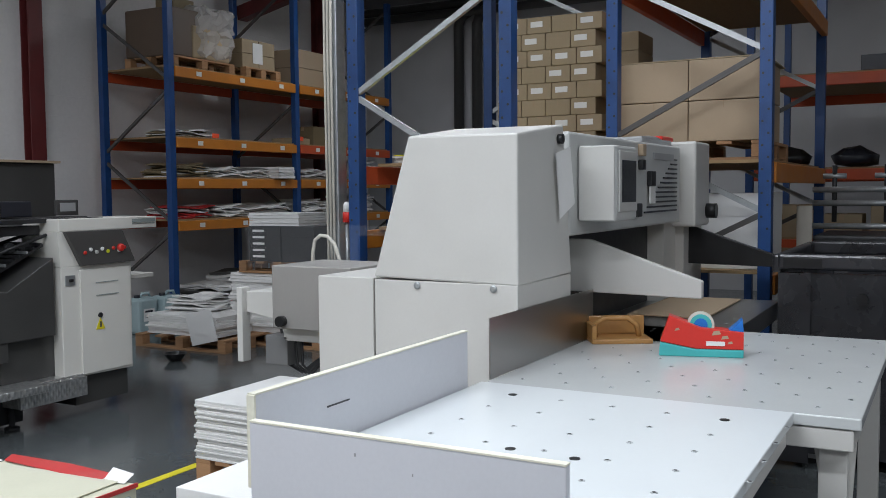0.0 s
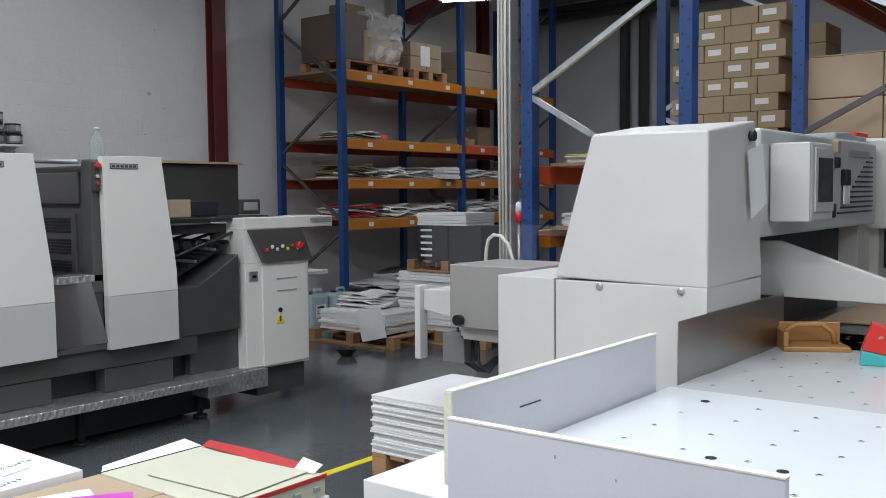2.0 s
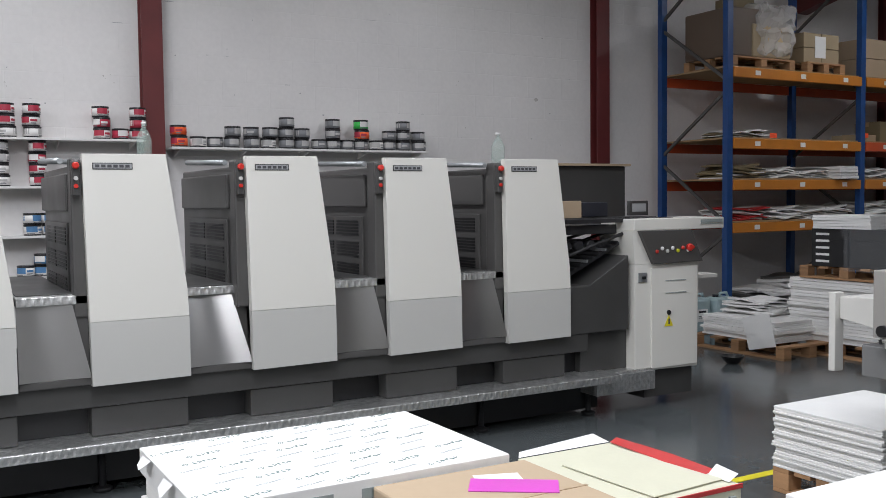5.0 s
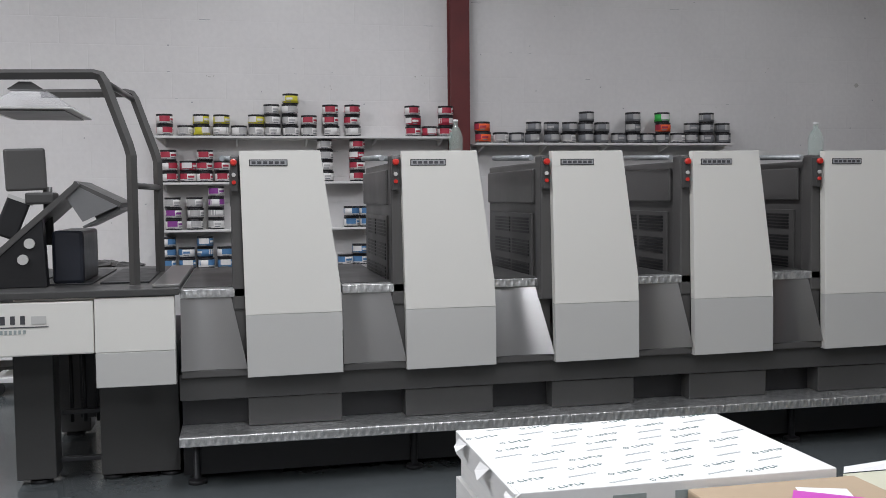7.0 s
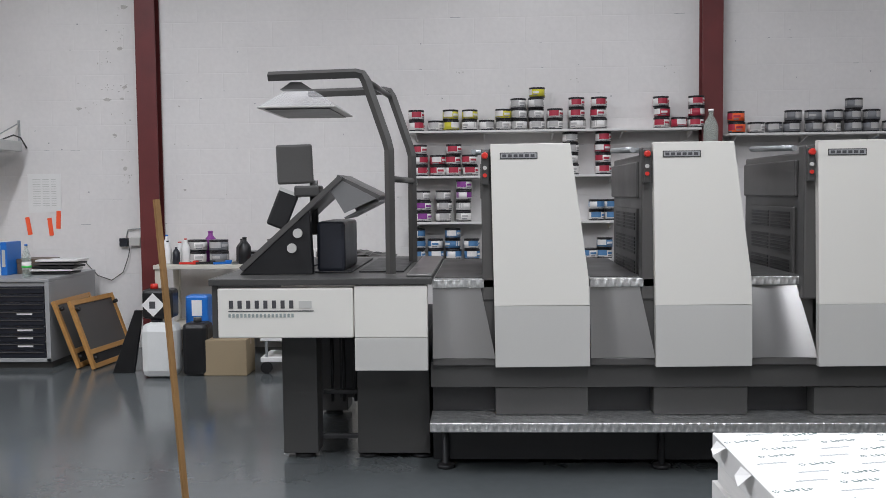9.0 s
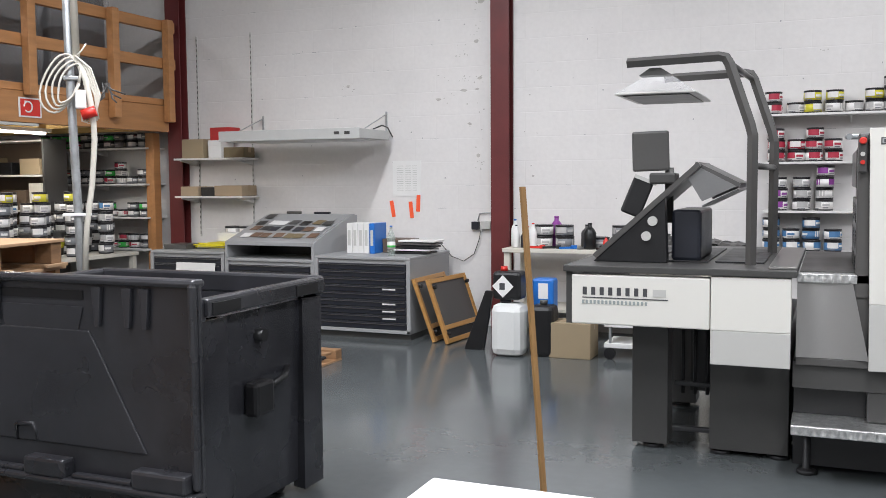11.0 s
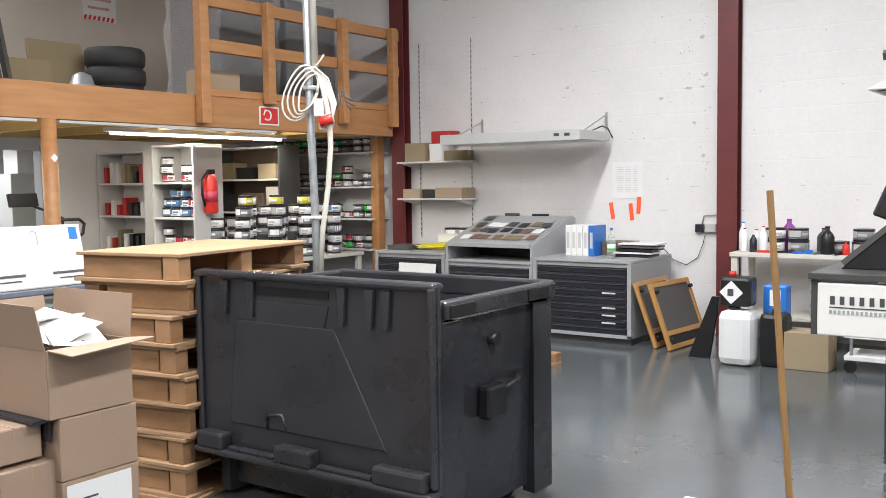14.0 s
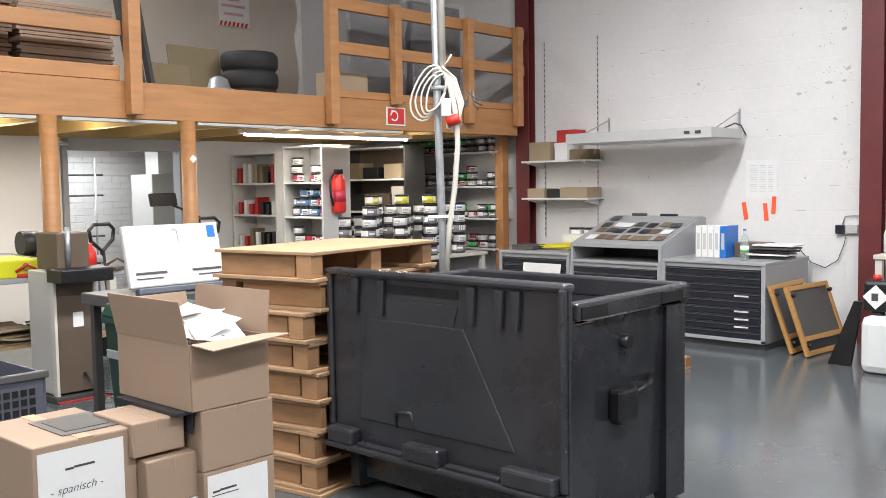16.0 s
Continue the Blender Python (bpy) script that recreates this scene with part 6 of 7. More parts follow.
def waste_container(x, y, label, lid, rz=0.0):
    """Origin at the middle of the front edge; the body runs back along y, ends face +x and -x."""
    t = thing("waste_container", x, y, 0, label, "waste container", "waste containers", rz)
    W, D, H = 0.69, 1.0, 1.08

    def ring(w, y0, y1, z):
        return [(-w, y0, z), (w, y0, z), (w, y1, z), (-w, y1, z)]
    body = S()
    rings = [ring(W - 0.05, 0.08, D - 0.05, 0.07), ring(W - 0.02, 0.035, D - 0.02, H - 0.1), ring(W - 0.055, 0.07, D - 0.055, H - 0.1), ring(W - 0.12, 0.13, D - 0.09, 0.12)]
    verts = [v for r in rings for v in r]
    faces = [(3, 2, 1, 0), (12, 13, 14, 15)]
    for a in (0, 4, 8):
        for k in range(4):
            faces.append((a + k, a + (k + 1) % 4, a + 4 + (k + 1) % 4, a + 4 + k))
    body.add(verts, faces)
    part("body", body, M_BIN, t, "dark grey plastic body")
    part("rim", B(-W - 0.02, W + 0.01, 0.0, 0.05, H - 0.1, H - 0.01, 0.012), M_BIN, t)
    part("rim", B(-W - 0.02, W + 0.01, D - 0.05, D + 0.02, H - 0.1, H, 0.012), M_BIN, t)
    for s in (-1, 1):
        part("rim", B(s * W - 0.04, s * W + 0.03, 0.03, D, H - 0.082, H - 0.004, 0.014), M_BIN, t)
        for y0 in (0.06, D - 0.28):
            part("grip_pocket", B(s * (W + 0.031) - 0.003, s * (W + 0.031) + 0.004, y0, y0 + 0.2, H - 0.075, H - 0.022, 0.002), M_BLACK, t, "recessed grip")
        part("corner_post", S().prism([(W * s, 0.03), (W * s - 0.06 * s, 0.03), (W * s - 0.08 * s, 0.18), (W * s, 0.2)], "z", 0.03, H - 0.1), M_BIN, t)
        part("corner_post", S().prism([(W * s, D - 0.18), (W * s - 0.08 * s, D - 0.16), (W * s - 0.06 * s, D), (W * s, D)], "z", 0.03, H - 0.1), M_BIN, t)
        part("end_web", B(s * (W - 0.08), s * (W - 0.045), 0.28, D - 0.26, 0.12, H - 0.1, 0.004), M_BIN, t)
        tr = part("trunnion", S().tube([(s * (W - 0.06), D * 0.46, H - 0.22), (s * (W + 0.02), D * 0.46, H - 0.22)], 0.03, 14), M_BLACK, t, "black lifting trunnion")
        part("trunnion_flange", S().tube([(s * (W - 0.05), D * 0.46, H - 0.22), (s * (W - 0.035), D * 0.46, H - 0.22)], 0.055, 14), M_BLACK, tr)
        part("hand_grip", B(s * W - 0.03, s * W + 0.045, 0.35, 0.5, 0.5, 0.66, 0.02), M_BLACK, t)
        part("grip_bar", S().tube([(s * (W + 0.02), 0.5, 0.62), (s * (W + 0.03), 0.6, 0.645), (s * (W - 0.03), 0.72, 0.66)], 0.016), M_BLACK, t)
        part("side_pocket", B(s * W - 0.045, s * W - 0.038, 0.62, 0.74, 0.5, 0.68, 0.002), M_BLACK, t)
    for cx in (-W + 0.15, W - 0.15):
        for cy in (0.2, D - 0.2):
            ca = part("caster", S().tube([(cx - 0.02, cy, 0.05), (cx + 0.02, cy, 0.05)], 0.05, 14), M_TYRE, t, "rubber caster")
            part("caster_fork", B(cx - 0.035, cx + 0.035, cy - 0.03, cy + 0.03, 0.03, 0.08, 0.004), M_GALV, ca)
    if lid:
        L = part("hanging_lid", B(-0.735, 0.735, -0.05, -0.022, 0.28, 1.155, 0.012), M_BIN, t, "open lid hanging down the front")
        part("lid_edge", B(-0.73, 0.735, -0.125, -0.02, 0.262, 0.292, 0.012), M_BIN, L)
        for x0, x1 in ((-0.7, -0.52), (-0.17, 0.06), (0.42, 0.7)):
            part("lid_lug", B(x0, x1, -0.122, -0.045, 0.288, 0.37, 0.015), M_BIN, L)
        part("lid_rim", B(0.70, 0.735, -0.085, -0.05, 0.3, 1.15, 0.015), M_BIN, L)
        part("lid_rim", B(-0.735, -0.70, -0.075, -0.05, 0.36, 1.15, 0.01), M_BIN, L)
        part("lid_top", B(-0.735, 0.735, -0.08, 0.0, 1.13, 1.165, 0.015), M_BIN, L)
        for x in (-0.55, -0.37, 0.2, 0.36, 0.45):
            part("lid_rib", S().prism([(x, 1.12), (x + 0.05, 1.12), (x + 0.035, 0.95), (x + 0.015, 0.95)], "y", -0.072, -0.05, 0.004), M_BIN, L)
        part("lid_slot", B(-0.34, 0.14, -0.054, -0.05, 1.06, 1.10), M_BLACK, L)
        part("lid_handle", S().tube([(-0.26, -0.052, 0.42), (-0.26, -0.062, 0.49), (-0.16, -0.062, 0.5), (-0.14, -0.052, 0.43)], 0.01), M_BIN, L)
        part("lid_panel", S().prism([(-0.46, 0.93), (0.17, 0.93), (0.46, 0.42), (-0.52, 0.42)], "y", -0.058, -0.049, 0.006), M_BIN, L, "raised middle panel of the lid")
        part("lid_recess", S().prism([(-0.3, 0.9), (0.1, 0.9), (0.14, 1.03), (-0.34, 1.03)], "y", -0.055, -0.049, 0.004), M_BIN, L)
        for x0, x1 in ((-0.5, -0.19), (0.08, 0.4)):
            part("lid_groove", B(x0, x1, -0.1, -0.06, 0.29, 0.312, 0.008), M_BIN, L)
    return t


waste_container(-4.985, 2.38, "open dark grey waste container with its lid hanging down", True)
side_bin = waste_container(4.62, -0.1, "dark grey waste container beside the cutter", False, 180)
side_bin.scale = (1.0, 1.0, 1.11)
# ---- pallet stack ----
def ply_pallet(x, y, z, label, rz=0.0):
    t = thing("ply_pallet", x, y, z, label, "pallet", "stacked plywood pallets", rz)
    part("deck", B(-0.35, 0.35, -0.54, 0.54, 0.134, 0.152, 0.003), M_PLY, t, "plywood deck")
    for yy in (-0.49, 0.0, 0.49):
        part("bearer", B(-0.33, 0.2, yy - 0.022, yy + 0.022, 0.018, 0.134, 0.004), M_PALLET, t)
        part("block", B(0.23, 0.33, yy - 0.045, yy + 0.045, 0.018, 0.134, 0.004), M_PALLET, t)
    for yy in (-0.46, 0.0, 0.46):
        part("base_sheet", B(-0.36, 0.36, yy - 0.09, yy + 0.09, 0, 0.018, 0.002), M_PLY, t)
    return t


first = ply_pallet(-6.13, 2.69, 0.02, "plywood pallet in a tall stack", 9)
for i in range(1, 8):
    last = i == 7
    copy_thing(first, pose(-6.13 + (0 if last else rng.uniform(-0.04, 0.01)), 2.69 + (0 if last else rng.uniform(-0.03, 0.04)), 0.02 + 0.1535 * i, 0, 0, 9 + (0 if last else rng.choice((0, 180)) + rng.uniform(-2.5, 2.5))))
solid("base_board", B(-0.38, 0.38, -0.56, 0.56, 0, 0.02, 0.003), M_PLY, "plywood sheet under the pallet stack", "plywood sheet", at=pose(-6.13, 2.69, 0, 0, 0, 9))

# ---- cartons on the left ----
def lettering(body, size):
    c = bpy.data.curves.new("lettering", "FONT")
    c.body, c.size, c.extrude, c.shear, c.offset = body, size, 0.0005, 0.3, -0.0006
    ob = bpy.data.objects.new("lettering", c)
    scene.collection.objects.link(ob)
    me = bpy.data.meshes.new_from_object(ob.evaluated_get(bpy.context.evaluated_depsgraph_get()))
    bpy.data.objects.remove(ob)
    me.materials.clear()
    me.materials.append(M_INK)
    return me


def note_card(parent, x, y0, z0, y1, z1, lines):
    part("paper_sign", B(x, x + 0.002, y0, y1, z0, z1), M_PAPER, parent, "white sheet with a handwritten note")
    for a, b, z in lines:
        strokes = S()
        for q in range(2):
            w = a + (b - a) * 0.3 * q
            strokes.box(x + 0.002, x + 0.0032, y0 + w, y0 + w + (b - a) * (0.28 + 0.42 * q), z0 + z + 0.003 * q, z0 + z + 0.007 + 0.003 * q)
        part("writing_bar", strokes, M_INK, parent)


ca = carton(-5.23, 0.66, 0.38, 0.44, 0.36, 0.385, "closed brown carton with a taped white sign", M_CARD3, rz=0)
note_card(ca, 0.2205, -0.165, 0.14, 0.13, 0.36, ((0.09, 0.19, 0.15),))
part("writing", lettering("- spanisch -", 0.04), None, ca, "handwritten word", pose(0.2232, -0.13, 0.215, 90, 0, 90))
part("dark_print", B(-0.06, 0.12, -0.02, 0.14, 0.3892, 0.391), M_DGREY, ca)
part("glossy_print", B(-0.1, 0.16, -0.05, 0.17, 0.3865, 0.389), M_MGREY, ca, "clear bag with a print on the lid")
carton(-5.23, 0.66, 0.0, 0.5, 0.4, 0.379, "brown carton under other cartons on the floor", M_CARD3)
carton(-5.1, 0.97, 0.0, 0.34, 0.24, 0.31, "brown carton in a stack", M_CARD3)
c2 = carton(-5.1, 0.95, 0.311, 0.3, 0.22, 0.17, "flat brown carton in a stack", M_CARD3)
carton(-5.1, 0.95, 0.482, 0.3, 0.22, 0.165, "lidded brown carton in a stack", M_CARD3, tape=False)
part("inner_card", B(-0.15, 0.152, -0.11, 0.11, 0.1665, 0.171), M_PAPER, c2)
carton(-5.12, 0.91, 0.66, 0.28, 0.2, 0.12, "small closed brown carton on a stack", M_CARD3, tape=False)
c3 = carton(-5.16, 1.19, 0.0, 0.5, 0.31, 0.57, "tall brown carton with a white sign", M_CARD3)
note_card(c3, 0.2505, -0.14, 0.3, 0.12, 0.555, ((0.02, 0.12, 0.19),))
part("underline", B(0.2525, 0.2537, -0.125, -0.01, 0.478, 0.481), M_INK, c3)
part("writing", lettering("Reste", 0.05), None, c3, "handwritten word", pose(0.2532, -0.02, 0.39, 90, 0, 90))
carton(-5.16, 1.19, 0.571, 0.5, 0.31, 0.22, "closed brown carton under an open one", M_CARD3, tape=False)
nb = thing("flat_box", -5.16, 1.015, 0.7825, "flat navy printed box wedged between cartons", "box")
part("body", B(-0.2, 0.22, -0.06, 0.02, 0, 0.012), M_NAVY, nb)
part("printed_flap", B(-0.2, 0.22, -0.0, 0.004, -0.07, -0.001), M_NAVY, nb)
oc = thing("open_carton", -5.16, 1.165, 0.795, "open brown carton full of paper scraps", "box")
for s in (-1, 1):
    part("wall", B(s * 0.248 - 0.004, s * 0.248 + 0.004, -0.165, 0.165, 0, 0.235, 0.002), M_CARD3, oc)
    part("wall", B(-0.244, 0.244, s * 0.165 - 0.004, s * 0.165 + 0.004, 0, 0.235, 0.002), M_CARD3, oc)
part("base", B(-0.24, 0.24, -0.16, 0.16, 0, 0.006), M_CARD3, oc)
part("flap", S().add([(0.248, -0.165, 0.235), (0.248, 0.165, 0.235), (0.37, 0.18, 0.245), (0.37, -0.15, 0.225), (0.248, -0.165, 0.239), (0.248, 0.165, 0.239), (0.37, 0.18, 0.249), (0.37, -0.15, 0.229)], ((3, 2, 1, 0), (4, 5, 6, 7), (0, 1, 5, 4), (1, 2, 6, 5), (2, 3, 7, 6), (3, 0, 4, 7))), M_CARD3, oc, "flap folded outwards")
part("flap", B(-0.244, 0.244, -0.004, 0.0, 0, 0.16, 0.001), M_CARD3, oc, "flap standing up", pose(0, -0.167, 0.235, 12))
part("flap", B(-0.244, 0.244, -0.004, 0.0, 0, 0.16, 0.001), M_CARD3, oc, "flap standing up", pose(0, 0.169, 0.235, -6))
part("flap", B(-0.004, 0.0, -0.16, 0.16, 0, 0.13, 0.001), M_CARD3, oc, "flap standing up", pose(-0.25, 0, 0.235, 0, -15))
for i in range(9):
    s = B(-0.1, 0.1, -0.065, 0.065, 0, 0.003, 0.0)
    bmesh.ops.subdivide_edges(s.bm, edges=s.bm.edges[:], cuts=3, use_grid_fill=True)
    for v in s.bm.verts:
        v.co.z += 0.05 * noise.noise(v.co * 6 + Vector((i * 3, 0, 0)))
    part("paper_scrap", s, M_PAPER if i % 5 else M_NAVY, oc, "", pose(rng.uniform(-0.1, 0.1), rng.uniform(-0.045, 0.045), 0.17 + 0.013 * i, rng.uniform(-20, 20), rng.uniform(-20, 20), rng.uniform(-25, 25)))
for i, (px, py, pz, a, b, r) in enumerate(((0.05, -0.02, 0.285, 18, 8, 8), (0.1, 0.03, 0.262, -8, 12, -20), (-0.06, -0.02, 0.275, 14, -6, 25))):
    part("paper_sheet", B(-0.15, 0.15, -0.1, 0.1, 0, 0.0015), M_PAPER, oc, "white sheet", pose(px, py, pz, a, b, r))
# white tilted board on a machine, bin, crate, stand
wb = thing("tilted_board", -7.22, 2.40, 0, "white tilted feed board of a small machine", "feed board")
part("board", B(-0.02, 0.02, -0.335, 0.335, 0.045, 0.43, 0.01), M_CUT, wb, "", pose(0, 0, 0.93, 0, -14))
part("board_foot", B(-0.03, 0.03, -0.29, 0.335, 0.0, 0.043, 0.01), M_CRATE, wb, "grey-blue foot bar", pose(0, 0, 0.93, 0, -14))
part("finger_hole", S().prism([(0.02, 0.4), (0.035, 0.385), (0.035, 0.31), (0.03, 0.31), (0.03, 0.38), (0.02, 0.39), (0.0, 0.39), (-0.005, 0.38), (-0.01, 0.38), (0.0, 0.4)], "x", 0.0205, 0.0225), M_CHEST, wb, "", pose(0, 0, 0.93, 0, -14))
part("slot", S().box(0.0205, 0.024, -0.29, -0.08, 0.125, 0.138).box(0.0205, 0.023, -0.29, -0.11, 0.095, 0.102), M_INK, wb, "", pose(0, 0, 0.93, 0, -14))
part("slot", S().box(0.0205, 0.024, 0.1, 0.31, 0.125, 0.138).box(0.0205, 0.023, 0.14, 0.31, 0.095, 0.102), M_INK, wb, "", pose(0, 0, 0.93, 0, -14))
part("mark", B(0.0205, 0.023, 0.25, 0.305, 0.335, 0.41), M_BLUEP, wb, "", pose(0, 0, 0.93, 0, -14))
part("table", B(-0.5, 0.12, -0.4, 0.4, 0.86, 0.93, 0.006), M_MGREY, wb)
for x in (-0.45, 0.05):
    for y in (-0.33, 0.33):
        part("leg", B(x - 0.025, x + 0.025, y - 0.025, y + 0.025, 0, 0.86, 0.003), M_DGREY, wb)
gbin = thing("green_bin", -6.88, 2.03, 0, "dark green wheeled bin with a grey band on the floor", "waste bin")
part("body", S().add([(sx * (0.15 + 0.04 * k), sy * (0.17 + 0.05 * k), 0.04 + 0.82 * k) for k in (0, 1) for sx, sy in ((-1, -1), (1, -1), (1, 1), (-1, 1))], ((3, 2, 1, 0), (4, 5, 6, 7), (0, 1, 5, 4), (1, 2, 6, 5), (2, 3, 7, 6), (3, 0, 4, 7))), M_GREEN, gbin)
part("rim", B(-0.205, 0.205, -0.235, 0.235, 0.82, 0.86, 0.01), M_GREEN, gbin)
part("lid", S().prism([(-0.235, 0.86), (0.235, 0.86), (0.2, 0.93), (-0.2, 0.93)], "x", -0.2, 0.2, 0.01), M_GREEN, gbin, "closed green lid")
part("band", B(-0.19, 0.19, -0.213, 0.213, 0.62, 0.67, 0.004), M_CHEST, gbin, "pale grey band")
for wy in (-0.15, 0.15):
    part("wheel", S().tube([(-0.15, wy - 0.02, 0.06), (-0.15, wy + 0.02, 0.06)], 0.06, 14), M_TYRE, gbin)
    part("foot", B(0.08, 0.14, wy - 0.03, wy + 0.03, 0, 0.05), M_GREEN, gbin)
crate = thing("grey_crate", -7.25, 1.2, 0.0, "grey slatted plastic crate on a stand", "crate")
for s in (-1, 1):
    part("side", B(-0.3, 0.3, s * 0.2 - 0.008, s * 0.2 + 0.008, 0.32, 0.62, 0.003), M_CRATE, crate)
    part("side", B(s * 0.3 - 0.008, s * 0.3 + 0.008, -0.19, 0.19, 0.32, 0.62, 0.003), M_CRATE, crate)
part("rim", B(-0.32, 0.32, -0.22, -0.19, 0.59, 0.63, 0.006), M_MGREY, crate)
part("rim", B(0.28, 0.32, -0.19, 0.22, 0.59, 0.63, 0.006), M_MGREY, crate)
part("base", B(-0.29, 0.29, -0.19, 0.19, 0.32, 0.335), M_CHEST, crate)
part("stand", B(-0.3, 0.3, -0.2, 0.2, 0, 0.319, 0.01), M_DGREY, crate)
for i in range(7):
    for j in range(4):
        part("grid_hole", B(0.3085, 0.311, -0.15 + 0.044 * i, -0.118 + 0.044 * i, 0.36 + 0.05 * j, 0.395 + 0.05 * j), M_BLACK, crate)
stand = thing("drilling_stand", -8.85, 2.5, 0, "brown pedestal machine with a cream frame", "machine")
part("front", B(-0.02, 0.02, -0.14, 0.14, 0.06, 0.95, 0.006), M_BROWNM, stand)
part("edge", B(-0.03, 0.03, -0.165, -0.142, 0.04, 0.98, 0.004), M_CABLE, stand)
part("edge", B(-0.03, 0.03, 0.142, 0.16, 0.04, 0.98, 0.004), M_CABLE, stand)
part("side", B(-0.4, -0.03, -0.16, 0.16, 0.05, 0.97, 0.006), M_LGREY, stand)
part("foot", B(-0.4, 0.06, -0.19, 0.2, 0.0, 0.045, 0.006), M_DGREY, stand)
part("foot_edge", B(-0.38, 0.08, -0.18, 0.24, 0.0, 0.012, 0.003), M_REDW, stand)
part("head", B(-0.3, 0.04, -0.13, 0.12, 0.98, 1.26, 0.012), M_BROWNM, stand)
part("head_pole", S().tube([(0.05, -0.05, 1.0), (0.05, -0.05, 1.3)], 0.02), M_GALV, stand)
part("tray", B(0.0, 0.25, -0.2, 0.2, 0.9, 1.0, 0.01), M_BLACK, stand)
part("plate", B(0.021, 0.025, -0.02, 0.06, 0.55, 0.66), M_PAPER, stand, "white type plate")
part("cable", S().tube([(0.03, 0.05, 0.2), (0.1, 0.1, 0.05), (0.3, 0.3, 0.01), (0.4, 0.5, 0.01)], 0.01), M_BLACK, stand)
worktab = thing("worktable", -9.6, 1.9, 0, "cluttered grey work table under the mezzanine", "table")
part("top", B(-0.75, 0.25, -0.9, 1.3, 0.86, 0.9, 0.006), M_CHEST, worktab)
for x in (-0.7, 0.2):
    for y in (-0.85, 1.2):
        part("leg", B(x - 0.03, x + 0.03, y - 0.03, y + 0.03, 0, 0.86, 0.004), M_CABLE, worktab)
part("shelf", B(-0.65, 0.22, -0.8, 1.2, 0.35, 0.38), M_CHIP, worktab)
lime = thing("lime_machine", -9.65, 2.2, 0.9, "lime yellow table machine with a thin wire guard", "machine")
part("body", B(-0.25, 0.25, -0.5, 0.35, 0, 0.14, 0.012), M_LIME, lime)
part("guard_wire", S().tube([(0.2, -0.4, 0.14), (0.2, -0.4, 0.2), (0.2, 0.1, 0.19), (0.2, 0.3, 0.14)], 0.006, 6), M_GALV, lime)
part("round_mark", S().tube([(0.2505, 0.2 + 0.03 * math.cos(a), 0.08 + 0.03 * math.sin(a)) for a in [k * math.pi / 6 for k in range(13)]], 0.003, 5), M_INK, lime)
solid("red_bottle", S().lathe([(0.05, 0), (0.05, 0.16), (0.02, 0.2), (0.02, 0.23)], 14), M_REDP, "red and black bottle on a table", "bottle", at=pose(-9.45, 2.95, 0.901))
for i in range(16):
    tool = S().box(-0.09, 0.09, -0.05, 0.05, 0, 0.03 + 0.03 * (i % 3), 0.008, rot(0, 0, 25 * i)).tube([(0.02, -0.06, 0.045), (0.05, 0.02, 0.06 + 0.04 * (i % 2)), (0.08, 0.09, 0.05)], 0.012, 8)
    solid("table_tool", tool, (M_PAPER, M_REDW, M_DGREY, M_PAPER, M_BLACK, M_GALV, M_DARK, M_BROWNM)[i % 8], "small tool lying among scraps on a table", "tool", "tools on the work table", at=pose(-9.42 - 0.1 * (i % 3), 1.25 + 0.125 * i, 0.901))
for i, (ty, tx, hh, m) in enumerate(((2.75, -9.7, 0.3, M_BROWNM), (2.9, -9.8, 0.22, M_DARK), (3.05, -9.6, 0.12, M_CHEST), (2.62, -9.85, 0.34, M_DARK))):
    gm = thing("bench_grinder", tx, ty, 0.901, "small dark bench machine on a table", "machine", "bench machines")
    part("base", B(-0.07, 0.07, -0.06, 0.06, 0, hh * 0.4, 0.01), m, gm)
    part("head", S().tube([(0, -0.07, hh * 0.7), (0, 0.07, hh * 0.7)], hh * 0.3, 14), m, gm)
    part("spindle", S().tube([(0, 0, hh * 0.4), (0, 0, hh)], 0.012, 8), M_GALV, gm)
for i in range(4):
    paper_pile(-9.65, 1.3 + 0.5 * i, 0.381, 0.5, 0.4, 0.12, 4, "brown scrap board under a table", [M_CARD, M_OLIVE], 0.05)

# ---- hanging pole with a coiled cable ----
pole = thing("supply_pole", -6.78, 4.31, 0, "galvanised supply pole with coiled pale cable", "supply pole", rz=42)
part("pipe", S().tube([(0.03, 0.0, 0.0), (0.025, 0.0, 1.2), (0.0, 0.0, 2.2), (-0.03, 0.0, 4.88)], 0.03, 12), M_GALV, pole)
part("upper_pipe", S().tube([(0.045, -0.03, 2.42), (0.01, -0.03, 4.88)], 0.025, 10), M_CABLE, pole)
part("hanging_cable", S().tube([(0.05, -0.05, 2.4), (0.1, -0.06, 2.26), (0.14, -0.06, 2.05), (0.145, -0.05, 1.85), (0.12, -0.04, 1.55), (0.075, -0.03, 1.25), (0.05, -0.03, 0.9)], 0.02, 10), M_CABLE, pole)
for i in range(4):
    rx, rz_, cx = 0.115 - 0.018 * i, 0.2 - 0.022 * i, -0.065 + 0.02 * i
    part("cable_loop", S().tube([(cx + rx * math.cos(a) + 0.05 * math.sin(a) + 0.006 * math.sin(3 * a + i), -0.045 - 0.01 * i, 2.235 + rz_ * math.sin(a)) for a in [k * math.pi / 10 for k in range(21)]], 0.0075, 6), M_CABLE, pole)
